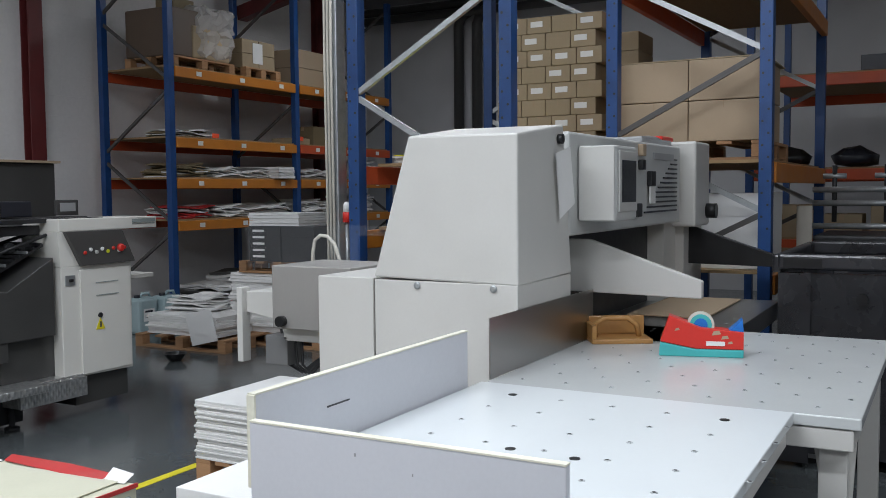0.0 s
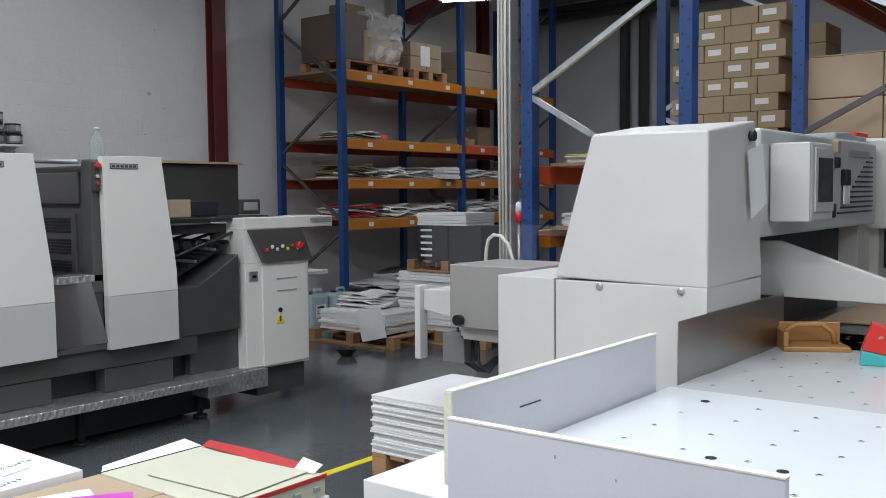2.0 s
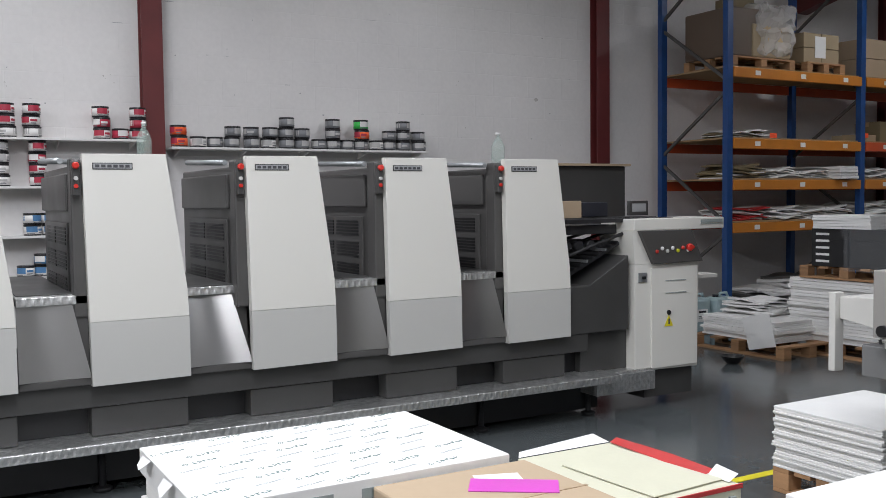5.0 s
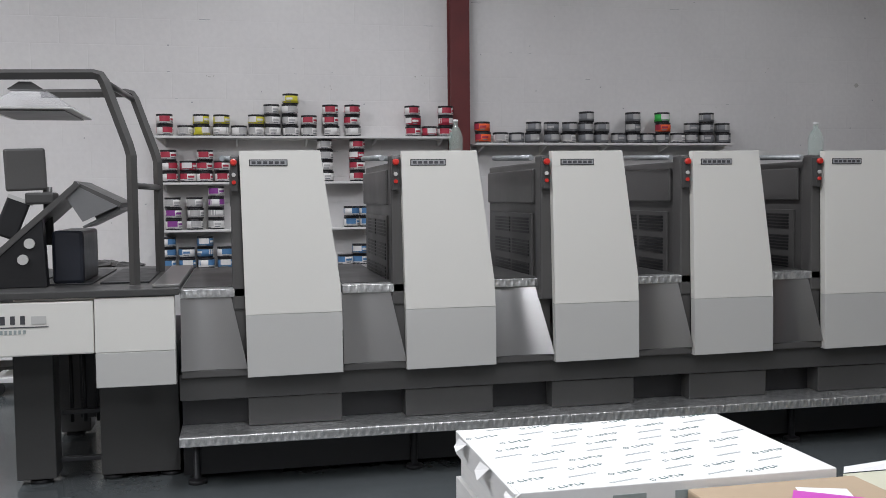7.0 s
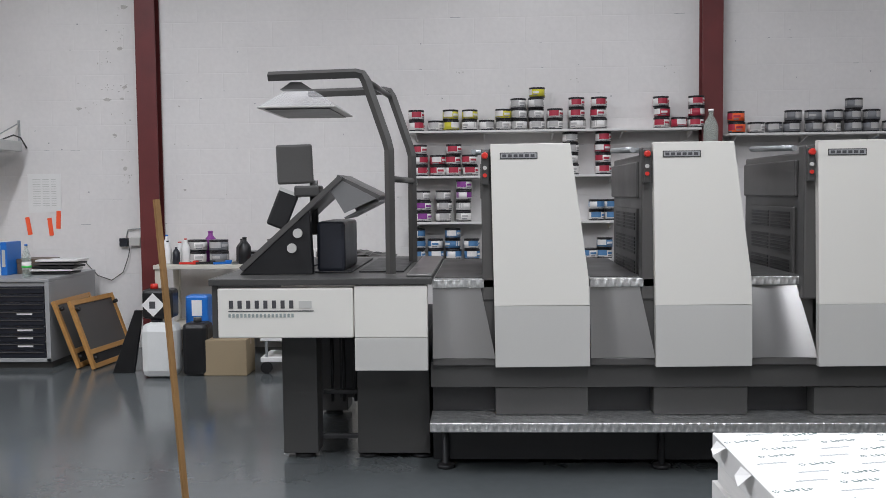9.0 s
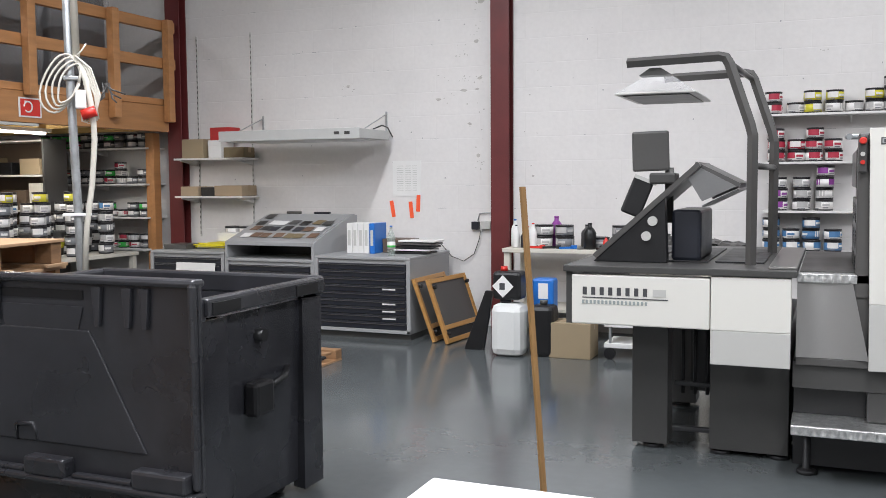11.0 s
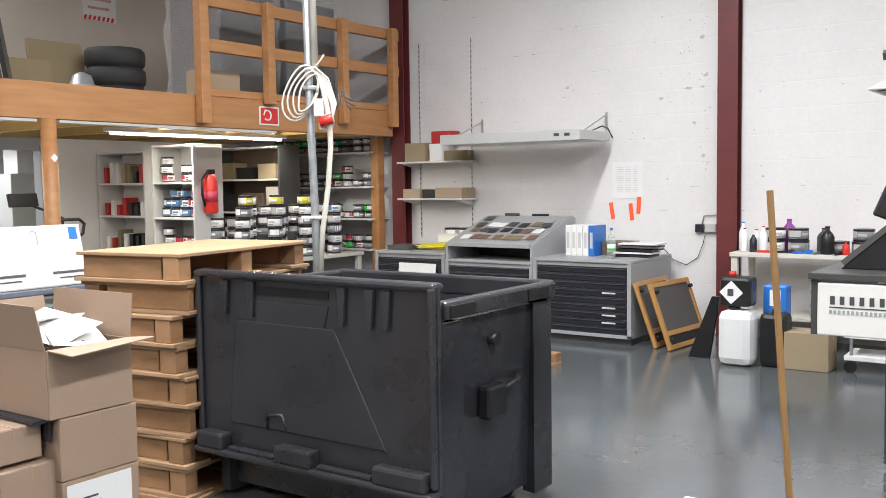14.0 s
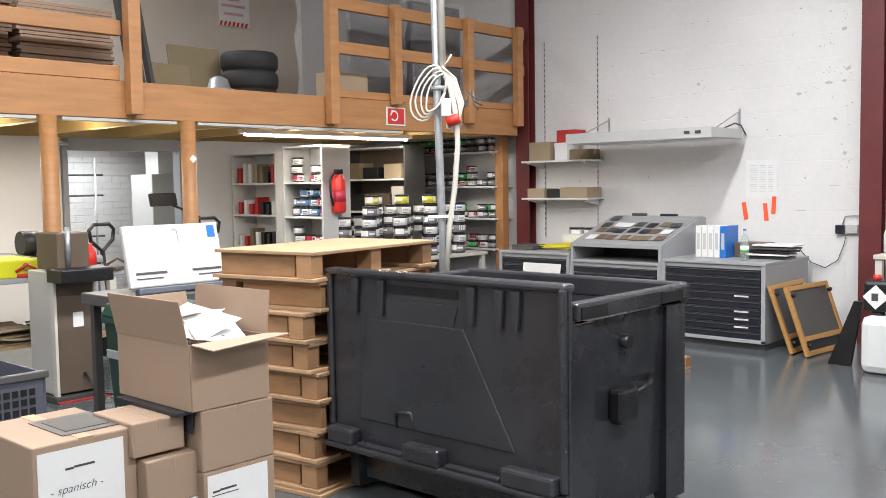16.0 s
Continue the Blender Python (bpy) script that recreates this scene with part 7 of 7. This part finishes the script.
for i in range(4):
    part("cable_loop", S().tube([(0.04, -0.05 - 0.012 * i, 2.42), (0.09 + 0.015 * i, -0.06, 2.34), (0.155 + 0.012 * i, -0.06, 2.16), (0.175 - 0.012 * i, -0.06, 2.0 - 0.015 * i), (0.13 - 0.02 * i, -0.06, 1.98), (0.1 - 0.01 * i, -0.05, 2.14)], 0.0075, 6), M_CABLE, pole)
for i in range(3):
    part("cable_end", S().tube([(0.16, -0.05, 2.1), (0.22, -0.05, 2.15 + 0.02 * i), (0.21 + 0.02 * i, -0.04, 2.25), (0.27, -0.05, 2.2 - 0.03 * i), (0.36 - 0.03 * i, -0.05, 2.14 + 0.03 * (1 - i))], 0.006, 6), M_MGREY, pole)
part("cable_tail", S().tube([(0.03, -0.05, 2.41), (0.08, -0.05, 2.46), (0.11, -0.05, 2.51)], 0.006, 6), M_CABLE, pole)
part("red_plug", S().tube([(0.07, -0.09, 2.02), (0.16, -0.1, 2.05)], 0.036, 14), M_REDP, pole, "red power plug")
part("plug_body", B(0.03, 0.1, -0.11, -0.05, 2.06, 2.19, 0.012), M_PAPER, pole, "white plug housing")
part("clamp", B(-0.045, 0.06, -0.045, 0.04, 2.26, 2.29, 0.008), M_GALV, pole)
part("strap", B(-0.08, 0.11, -0.045, 0.035, 1.325, 1.345, 0.004), M_PAPER, pole)

# ---- mezzanine ----
mz = thing("mezzanine", -9.1, 5, 0, "timber mezzanine with glued beams, posts and rails", "mezzanine", kind="structure")


def mb(x0, x1, y0, y1, z0, z1, bevel=0.006):
    return B(x0 + 9.1, x1 + 9.1, y0 - 5, y1 - 5, z0, z1, bevel)


part("edge_beam", mb(-9.2, -9.1, -4.0, 8.25, 2.14, 2.44), M_TIMBER, mz, "glued timber edge beam")
part("kick_board", mb(-9.19, -9.12, -4.0, 3.1, 2.445, 2.56), M_TIMBER, mz)
part("kick_board", mb(-9.19, -9.12, 5.34, 8.2, 2.445, 2.52), M_TIMBER, mz)
part("deck", mb(-13.6, -9.2, -4.0, 8.55, 2.30, 2.34, 0), M_PLY, mz)
for i in range(14):
    y = -3.4 + 0.88 * i
    part("joist", mb(-13.6, -9.2, y - 0.05, y + 0.05, 2.15, 2.30, 0.003), M_JOIST, mz, "yellow pine joist")
for y in (-1.0, 1.05, 3.17, 5.27):
    part("rail_post", mb(-9.09, -8.99, y - 0.055, y + 0.055, 2.17, 4.6), M_TIMBER, mz)
for y in (6.15, 7.3, 8.2):
    part("rail_post", mb(-9.09, -9.0, y - 0.05, y + 0.05, 2.40 if abs(y - 6.18) < 0.3 else 2.25, 3.42), M_TIMBER, mz)
for y0, y1, zs in ((5.33, 8.4, (2.93, 3.36)), (-3.9, 3.11, (2.86, 3.4))):
    for z in zs:
        part("rail", mb(-9.17, -9.1, y0, y1, z - 0.06, z + 0.06), M_TIMBER, mz)
for y in (-1.5, 2.48, 3.69):
    part("round_post", S().tube([(0.0, y - 5, 0), (0.0, y - 5, 2.14)], 0.065, 14), M_TIMBER, mz, "round timber post")
for y in (8.3,):
    part("rear_post", mb(-9.5, -9.38, y, y + 0.12, 0, 2.14), M_TIMBER, mz)
part("diamond_mark", B(0.066, 0.068, -0.025, 0.025, -0.025, 0.025, 0, rot(45)), M_PAPER, mz, "", pose(0, 3.69 - 5, 1.82))
for y0, y1 in ((-3.0, 1.2), (1.4, 2.4), (2.6, 3.6), (3.8, 6.3)):
    part("lamp_batten", mb(-9.19, -9.11, y0, y1, 2.112, 2.138, 0.004), M_LGREY, mz, "white light batten")
tl = thing("tube_lamp", -9.9, 6.0, 2.08, "lit fluorescent batten under the mezzanine", "lamp", "tube lamps")
part("body", B(-0.05, 0.05, -1.2, 1.2, 0.03, 0.07, 0.004), M_SHELFW, tl)
part("tube", S().tube([(0, -1.15, 0.02), (0, 1.15, 0.02)], 0.016, 10), M_LAMP, tl, "glowing tube")
for lx, ly, k in TUBE_ROWS:
    copy_thing(tl, pose(lx, ly, 4.83))
sg = thing("hose_sign", -9.098, 6.18, 2.28, "red fire hose sign on the timber beam", "sign")
part("plate", B(0, 0.006, -0.14, 0.14, -0.09, 0.1, 0.002), M_PAPER, sg, "white rim")
part("field", B(0.006, 0.009, -0.12, 0.12, -0.075, 0.085), M_REDP, sg)
part("hose_ring", S().tube([(0.011, -0.03 + 0.05 * math.cos(a), 0.01 + 0.05 * math.sin(a)) for a in [k * math.pi / 8 for k in range(-6, 9)]], 0.008, 6), M_PAPER, sg)
part("hose_nozzle", S().tube([(0.011, -0.03, 0.06), (0.011, -0.07, 0.06)], 0.008, 6), M_PAPER, sg)
# upstairs
solid("wall_upper", B(-13.0, -12.9, -4, 8.55, 2.345, 4.88), M_UPPER, "dull taupe wall behind the mezzanine deck", "wall", kind="structure")
for i, z in enumerate((2.341, 2.52, 2.70)):
    ty = thing("tyre", -9.75, 4.82, z, "black car tyre lying in a stack", "tyre", "stacked tyres")
    part("tread", S().lathe([(0.16, 0.0), (0.25, 0.0), (0.275, 0.03), (0.28, 0.09), (0.275, 0.15), (0.25, 0.178), (0.16, 0.178), (0.15, 0.09)], 28), M_TYRE, ty)
solid("olive_board", B(-0.02, 0.02, -0.28, 0.28, 0, 0.60, 0.004, rot(0, -10)), M_OLIVE, "olive cardboard sheet leaning upstairs", "board", at=pose(-9.95, 4.38, 2.341))
solid("olive_board", B(-0.02, 0.02, -0.2, 0.2, 0, 0.38, 0.004, rot(0, -8)), M_OLIVE, "low dark cardboard sheet leaning upstairs", "board", at=pose(-9.8, 4.0, 2.341))
solid("grey_pot", S().lathe([(0.08, 0), (0.11, 0.03), (0.11, 0.09), (0.08, 0.1), (0.06, 0.16), (0.02, 0.18)], 16), M_GALV, "shiny grey pot on the mezzanine edge", "pot", at=pose(-9.4, 4.22, 2.341) @ Matrix.Scale(1.35, 4))
for i in range(3):
    solid("leaning_profile", S().bar((0, 0, 0), (-0.3, -0.12, 1.8), 0.05, 0.05), M_MGREY, "long grey metal profile leaning upstairs", "profile", "leaning profiles", at=pose(-9.6, 3.5 + 0.09 * i, 2.345))
solid("pale_board", B(-0.02, 0.02, -0.3, 0.3, 0, 0.5, 0.004, rot(0, -10)), M_PAPER, "pale panel leaning upstairs", "board", at=pose(-11.0, 5.5, 2.341))
for k, (y, n, z0) in enumerate(((2.0, 26, 2.345), (2.85, 24, 2.345), (1.0, 26, 2.345))):
    fl = thing("flat_cartons", -9.85, y, z0, "stack of flattened brown cartons", "flat cartons", "flattened cartons")
    for i in range(n):
        part("flat_carton", B(-0.4, 0.4, -0.4, 0.38, 0.0 + i * 0.03, 0.027 + i * 0.03, 0.003, None, (rng.uniform(-0.02, 0.02), rng.uniform(-0.02, 0.02), 0)), M_KRAFTD if k != 1 else M_CARD3, fl)
for i in range(2):
    wl = thing("wrapped_load", -10.1, 6.5 + 1.0 * i, 2.341, "film-wrapped pale load on the mezzanine", "wrapped load", "wrapped loads")
    part("load", B(-0.4, 0.4, -0.42, 0.42, 0, 1.35, 0.03), M_MGREY, wl)
    f2 = B(-0.45, 0.45, -0.46, 0.46, 0, 1.4, 0.04)
    bmesh.ops.subdivide_edges(f2.bm, edges=f2.bm.edges[:], cuts=5, use_grid_fill=True)
    for v in f2.bm.verts:
        v.co += Vector((noise.noise(v.co * 5 + Vector((i, 0, 0))), noise.noise(v.co * 5 + Vector((5, i, 0))), 0)) * 0.06
    part("stretch_film", f2, M_FILM, wl)
carton(-9.55, 5.85, 2.341, 0.25, 0.5, 0.4, "pale carton on the mezzanine", M_CARD2, tape=False)
ws = thing("warning_sign", -12.895, 6.89, 3.99, "white sign with red striped edges", "sign")
part("plate", B(0, 0.01, -0.25, 0.25, -0.24, 0.24), M_PAPER, ws)
for z in (-0.235, 0.175):
    for i in range(7):
        part("stripe", S().prism([(-0.245 + 0.068 * i, z), (-0.21 + 0.068 * i, z), (-0.19 + 0.068 * i, z + 0.06), (-0.225 + 0.068 * i, z + 0.06)], "x", 0.01, 0.013), M_REDP, ws)
for z, hw in ((0.1, 0.1), (0.02, 0.2), (-0.09, 0.17)):
    for q in range(int(hw / 0.016)):
        part("text_bar", B(0.01, 0.013, -hw + 0.032 * q, -hw + 0.018 + 0.032 * q, z, z + 0.035), M_REDINK, ws)
# under the mezzanine
solid("wall_inner_south", B(-12.0, -11.9, -4, 3.9, 0, 2.14), M_PLASTER, "white partition wall under the mezzanine", "wall", kind="structure")
solid("wall_inner_north", B(-12.0, -11.9, 5.4, 8.55, 0, 2.14), M_PLASTER, "white partition wall under the mezzanine", "wall", kind="structure")
fr = thing("door_1", -11.95, 4.64, 0, "open doorway with a grey frame", "doorway", kind="structure")
for y in (-0.7, 0.72):
    part("frame", B(-0.07, 0.08, y - 0.03, y + 0.03, 0, 2.05, 0.004), M_CHEST, fr)
part("lintel", B(-0.07, 0.08, -0.66, 0.68, 2.0, 2.14, 0.004), M_CHEST, fr)
solid("wall_backroom", B(-13.5, -13.4, 2, 8, 0, 2.14), M_BRICK, "white block wall of the back room", "wall", kind="structure")
cab = thing("metal_cabinet", -12.7, 5.85, 0, "tall light grey metal cabinet", "cabinet")
part("body", B(-0.25, 0.25, -0.55, 0.55, 0, 1.75, 0.008), M_LGREY, cab)
part("door_gap", B(0.25, 0.253, -0.004, 0.004, 0.05, 1.7), M_DGREY, cab)
carton(-12.7, 5.6, 1.751, 0.3, 0.3, 0.28, "white box on a cabinet", M_PAPER, tape=False)
carton(-12.7, 6.0, 1.751, 0.35, 0.35, 0.3, "dark box on a cabinet", M_BLACK, tape=False)
jack = thing("pallet_jack", -10.7, 4.9, 0, "black pallet truck handle", "pallet truck")
part("handle", S().tube([(0, -0.14, 1.1), (0, -0.16, 1.2), (0, -0.1, 1.25), (0, 0.1, 1.25), (0, 0.16, 1.2), (0, 0.14, 1.1), (0, 0, 1.0), (0, -0.14, 1.1)], 0.018), M_BLACK, jack)
part("shaft", S().tube([(0, 0, 1.0), (0.1, 0, 0.3)], 0.022), M_BLACK, jack)
part("base", B(-0.1, 0.5, -0.2, 0.2, 0.05, 0.3, 0.02), M_BLACK, jack)
copy_thing(jack, pose(-10.3, 3.5, 0, 0, 0, 20))


def shelf_unit(x0, x1, y0, y1, h, zs, label, side=None, back=None):
    t = thing("shelf_unit", (x0 + x1) / 2, y0, 0, label, "shelf", "shelf units")
    w = (x1 - x0) / 2
    for s in (-1, 1):
        part("side_panel", B(s * w - 0.012, s * w + 0.012, 0, y1 - y0, 0, h, 0.003), side or M_SHELFW, t)
    part("back_panel", B(-w, w, y1 - y0 - 0.01, y1 - y0, 0, h), back or M_SHELFW, t)
    for z in zs:
        part("shelf", B(-w + 0.012, w - 0.012, 0.0, y1 - y0 - 0.01, z - 0.022, z, 0.002), M_SHELFW, t)
    return t


shelf_unit(-10.52, -9.86, 5.8, 6.2, 2.02, (0.5, 0.85, 1.24, 1.62, 2.02), "white shelf unit with ink tins", M_LGREY)
tin_row(1.621, 5.93, [(-10.42, "rww"), (-10.1, "rw"), (-9.97, "yw")], 0.065, 0.09)
tin_row(1.241, 5.93, [(-10.42, "BB"), (-10.28, "bBb"), (-10.12, "BbB"), (-9.97, "prp")], 0.065, 0.1)
tin_row(0.851, 5.93, [(-10.42, "Gww"), (-10.25, "rr"), (-10.08, "rR"), (-9.96, "rr")], 0.065, 0.09)
shelf_unit(-11.85, -11.0, 6.05, 6.4, 1.98, (0.5, 0.85, 1.24, 1.62, 1.98), "white shelf unit with bottles and books", M_SHELFW)
for z in (0.851, 1.241, 1.621):
    for i in range(7):
        h = rng.uniform(0.12, 0.24)
        solid("book", B(-0.03, 0.03, -0.09, 0.09, 0, h, 0.004), rng.choice([M_PAPER, M_REDW, M_BLACK, M_CARD, M_PAPER, M_OLIVE]), "folder or packet standing on a shelf", "packet", "packets on the shelf", at=pose(-11.75 + 0.11 * i, 6.17, z))
ex = thing("fire_extinguisher", -9.79, 5.98, 1.28, "red fire extinguisher hung on a shelf side", "fire extinguisher")
part("cylinder", S().lathe([(0.06, 0), (0.075, 0.02), (0.075, 0.34), (0.05, 0.4), (0.025, 0.42)], 18), M_REDP, ex)
part("valve", B(-0.02, 0.02, -0.05, 0.05, 0.42, 0.47, 0.006), M_BLACK, ex)
part("hose", S().tube([(0, -0.05, 0.44), (0.0, -0.13, 0.36), (0.0, -0.12, 0.2), (0, -0.085, 0.08)], 0.012), M_BLACK, ex)
part("label", S().lathe([(0.0758, 0.12), (0.0758, 0.24)], 18), L_RED, ex)
part("bracket", B(-0.07, -0.055, -0.03, 0.03, 0.1, 0.4), M_GALV, ex)
for z in (0.76, 1.14, 1.54, 1.97):
    wall_shelf(-11.25, -9.45, 8.22, 8.6, z, "shelf of ink tins under the mezzanine")
    row = [(-9.58 - 0.17 * i, "".join(rng.choice("kgkwkrGk") for _ in range(rng.choice((1, 2, 2, 3 if z < 1.9 else 1))))) for i in range(10)]
    tin_row(z + 0.001, 8.36, row, 0.07, 0.085)
tb = thing("cream_table", -9.75, 6.9, 0, "cream table with stacked ink tins", "table")
part("top", B(-0.35, 0.45, -0.95, 1.0, 0.72, 0.76, 0.005), M_CABLE, tb)
for x in (-0.3, 0.4):
    for y in (-0.9, 0.95):
        part("leg", B(x - 0.03, x + 0.03, y - 0.03, y + 0.03, 0, 0.72, 0.004), M_CABLE, tb)
for i in range(8):
    tin_row(0.761, 6.1 + 0.24 * i, [(-9.45 - 0.2 * (i % 2), rng.choice(("wbkwk", "kwkw", "wBkwb", "kkwkwy"))), (-9.85, rng.choice(("kwkkw", "wbkw", "kywkbw")))], 0.08, 0.115)
for i in range(3):
    pail = thing("ink_pail", -9.62, 6.75 + 0.42 * i, 0.761, "grey ink pail with a label", "pail", "ink pails")
    pail.location.x -= 0.25
    part("body", S().lathe([(0.11, 0), (0.13, 0.24), (0.135, 0.25), (0.135, 0.27)], 18), M_MGREY, pail)
    part("label", S().lathe([(0.1205, 0.08), (0.1265, 0.17)], 18), (L_BLUE, L_YEL, L_WHITE)[i], pail)
shelf_unit(-11.2, -10.05, 7.25, 7.6, 2.05, (0.45, 0.85, 1.25, 1.65, 2.04), "dark shelf unit with boxes and ink tins", M_DGREY, M_BROWNM)
for i, (bx, bz, bw, bh, bm) in enumerate(((-10.95, 1.251, 0.3, 0.2, M_BLACK), (-10.55, 1.251, 0.36, 0.22, M_BROWNM), (-10.22, 1.251, 0.2, 0.3, M_CABLE), (-11.0, 1.651, 0.22, 0.2, M_OLIVE), (-10.7, 1.651, 0.26, 0.14, M_BLACK), (-10.3, 1.651, 0.3, 0.18, M_CARD))):
    carton(bx, 7.42, bz, bw, 0.24, bh, "dark storage box on a shelf unit" if bm in (M_BLACK, M_BROWNM) else "brown storage box on a shelf unit", bm, tape=False)
for z in (0.451, 0.851):
    tin_row(z, 7.4, [(-11.08 + 0.16 * q, "".join(rng.choice("kkkwkb") for _ in range(rng.choice((2, 3, 3))))) for q in range(7)], 0.072, 0.11)
for q in range(5):
    tin_row(0.0, 6.5 + 0.02 * q, [(-10.9 + 0.19 * q, "".join(rng.choice("kwkb") for _ in range(9 - q)))], 0.085, 0.125)
ms = thing("monitor_arm", -11.3, 4.75, 0, "black screen on a floor arm", "monitor")
part("screen", B(-0.02, 0.02, -0.18, 0.18, -0.07, 0.07, 0.006), M_BLACK, ms, "", pose(0, 0, 1.45, 0, -12, 10))
part("arm", S().tube([(-0.02, 0.05, 1.42), (0.0, 0.45, 1.25), (0.0, 0.5, 0.05)], 0.016), M_BLACK, ms)
part("foot", B(-0.2, 0.2, 0.3, 0.7, 0, 0.05, 0.01), M_BLACK, ms)
rack2 = thing("wire_stand", -13.0, 4.4, 0, "tall metal wire stand in the back room", "stand")
for yy in (-0.25, 0.1, 0.45):
    part("rod", S().tube([(0, yy, 0), (0, yy, 1.95)], 0.014), M_GALV, rack2)
for z in (0.5, 1.0, 1.5, 1.75):
    part("cross_bar", S().tube([(0, -0.35, z), (0, 0.55, z)], 0.012), M_DGREY, rack2)

# ---- pipes and ducts at the far end ----
for i, (y, z) in enumerate(((6.6, 0), (6.25, 0))):
    solid("drain_pipe", S().tube([(13.05, y, 0.0), (13.05, y, 4.4), (13.0, y - 0.1, 4.55), (12.9, y - 0.3, 4.6)], 0.09, 12), M_DGREY, "dark grey vertical drain pipe", "pipe", "drain pipes")
for z in (4.55, 4.7):
    solid("ceiling_pipe", S().tube([(12.7, 8.4, z), (12.7, -3, z)], 0.07, 10).tube([(12.7, 6.0, z), (12.7, 6.0, 4.9)], 0.01, 6).tube([(12.7, 0.0, z), (12.7, 0.0, 4.9)], 0.01, 6), M_DGREY, "dark pipe running below the ceiling", "pipe", "ceiling pipes")
for y in (3.0, 0.0):
    solid("ceiling_duct", S().tube([(5.0, y, 4.7), (12.6, y, 4.7)], 0.1, 12).tube([(7.0, y, 4.7), (7.0, y, 4.9)], 0.01, 6).tube([(11.0, y, 4.7), (11.0, y, 4.9)], 0.01, 6), M_DGREY, "dark round duct below the ceiling", "duct", "ceiling ducts")
solid("roof_beam", S().bar((9.5, 8.4, 4.2), (9.5, 5.5, 4.86), 0.2, 0.2), M_RED, "sloping dark red roof haunch", "beam", "roof beams", kind="structure")

# screw holes and chipped patches on the block wall
marks = S()
for i in range(75):
    x, z = rng.uniform(-9.0, 5.5), rng.uniform(1.3, 4.2)
    marks.box(x, x + rng.uniform(0.006, 0.016), 8.5975, 8.6, z, z + rng.uniform(0.006, 0.016))
for i in range(70):
    x, z = rng.uniform(-9.0, 5.5), 0.25 * rng.randint(5, 16) + rng.uniform(-0.004, 0.004)
    marks.box(x, x + rng.choice((0.02, 0.03, 0.05, 0.1)), 8.5985, 8.6, z, z + rng.uniform(0.002, 0.005))
solid("wall_holes", marks, M_CHEST, "dark screw holes and open joints in the block wall", "wall holes", kind="structure")


def flake(shape, x, z, w, h):
    """One ragged flake of missing paint."""
    n = rng.randint(6, 9)
    shape.prism([(x + w * math.cos(2 * math.pi * k / n) * rng.uniform(0.45, 1.15), z + h * math.sin(2 * math.pi * k / n) * rng.uniform(0.45, 1.15)) for k in range(n)], "y", 8.5984, 8.6)


chips = S()
for cx, cz, sx, sz, n in ((-5.45, 2.62, 0.16, 0.02, 16), (-5.55, 2.9, 0.06, 0.04, 9), (-5.35, 3.25, 0.06, 0.16, 20), (-5.7, 2.45, 0.12, 0.03, 8), (-5.33, 2.3, 0.03, 0.2, 9), (-5.35, 1.75, 0.06, 0.05, 9), (-6.9, 2.55, 0.08, 0.06, 6), (-5.5, 2.05, 0.1, 0.15, 6),
                          (-2.0, 2.72, 0.03, 0.02, 4), (-0.9, 2.62, 0.05, 0.04, 3), (0.05, 2.72, 0.04, 0.02, 4), (-3.6, 1.5, 0.3, 0.2, 5), (4.2, 2.6, 0.5, 0.3, 4), (-4.75, 1.9, 0.2, 0.5, 8)):
    for q in range(n):
        x = rng.gauss(cx, sx)
        if -5.3 < x < -4.9:
            continue
        big = rng.random() < 0.25
        flake(chips, x, rng.gauss(cz, sz), rng.uniform(0.02, 0.045) if big else rng.uniform(0.004, 0.014), rng.uniform(0.012, 0.03) if big else rng.uniform(0.004, 0.01))
solid("paint_chips", chips, mat("bare_block", (0.5, 0.48, 0.45), 0.85, var=0.25, scale=20), "grey flakes of chipped wall paint", "paint chips", kind="structure")

# hanging tube lamps over the racks
for x, y, z in ((8.03, 5.18, 3.85), (7.6, 2.9, 3.72)):
    hl = copy_thing(tl, pose(x, y, z, 0, 0, 25))
    for yy in (-0.9, 0.9):
        part("drop_rod", S().tube([(0, yy, 0.07), (0, yy, 4.9 - z)], 0.006, 6), M_GALV, hl)
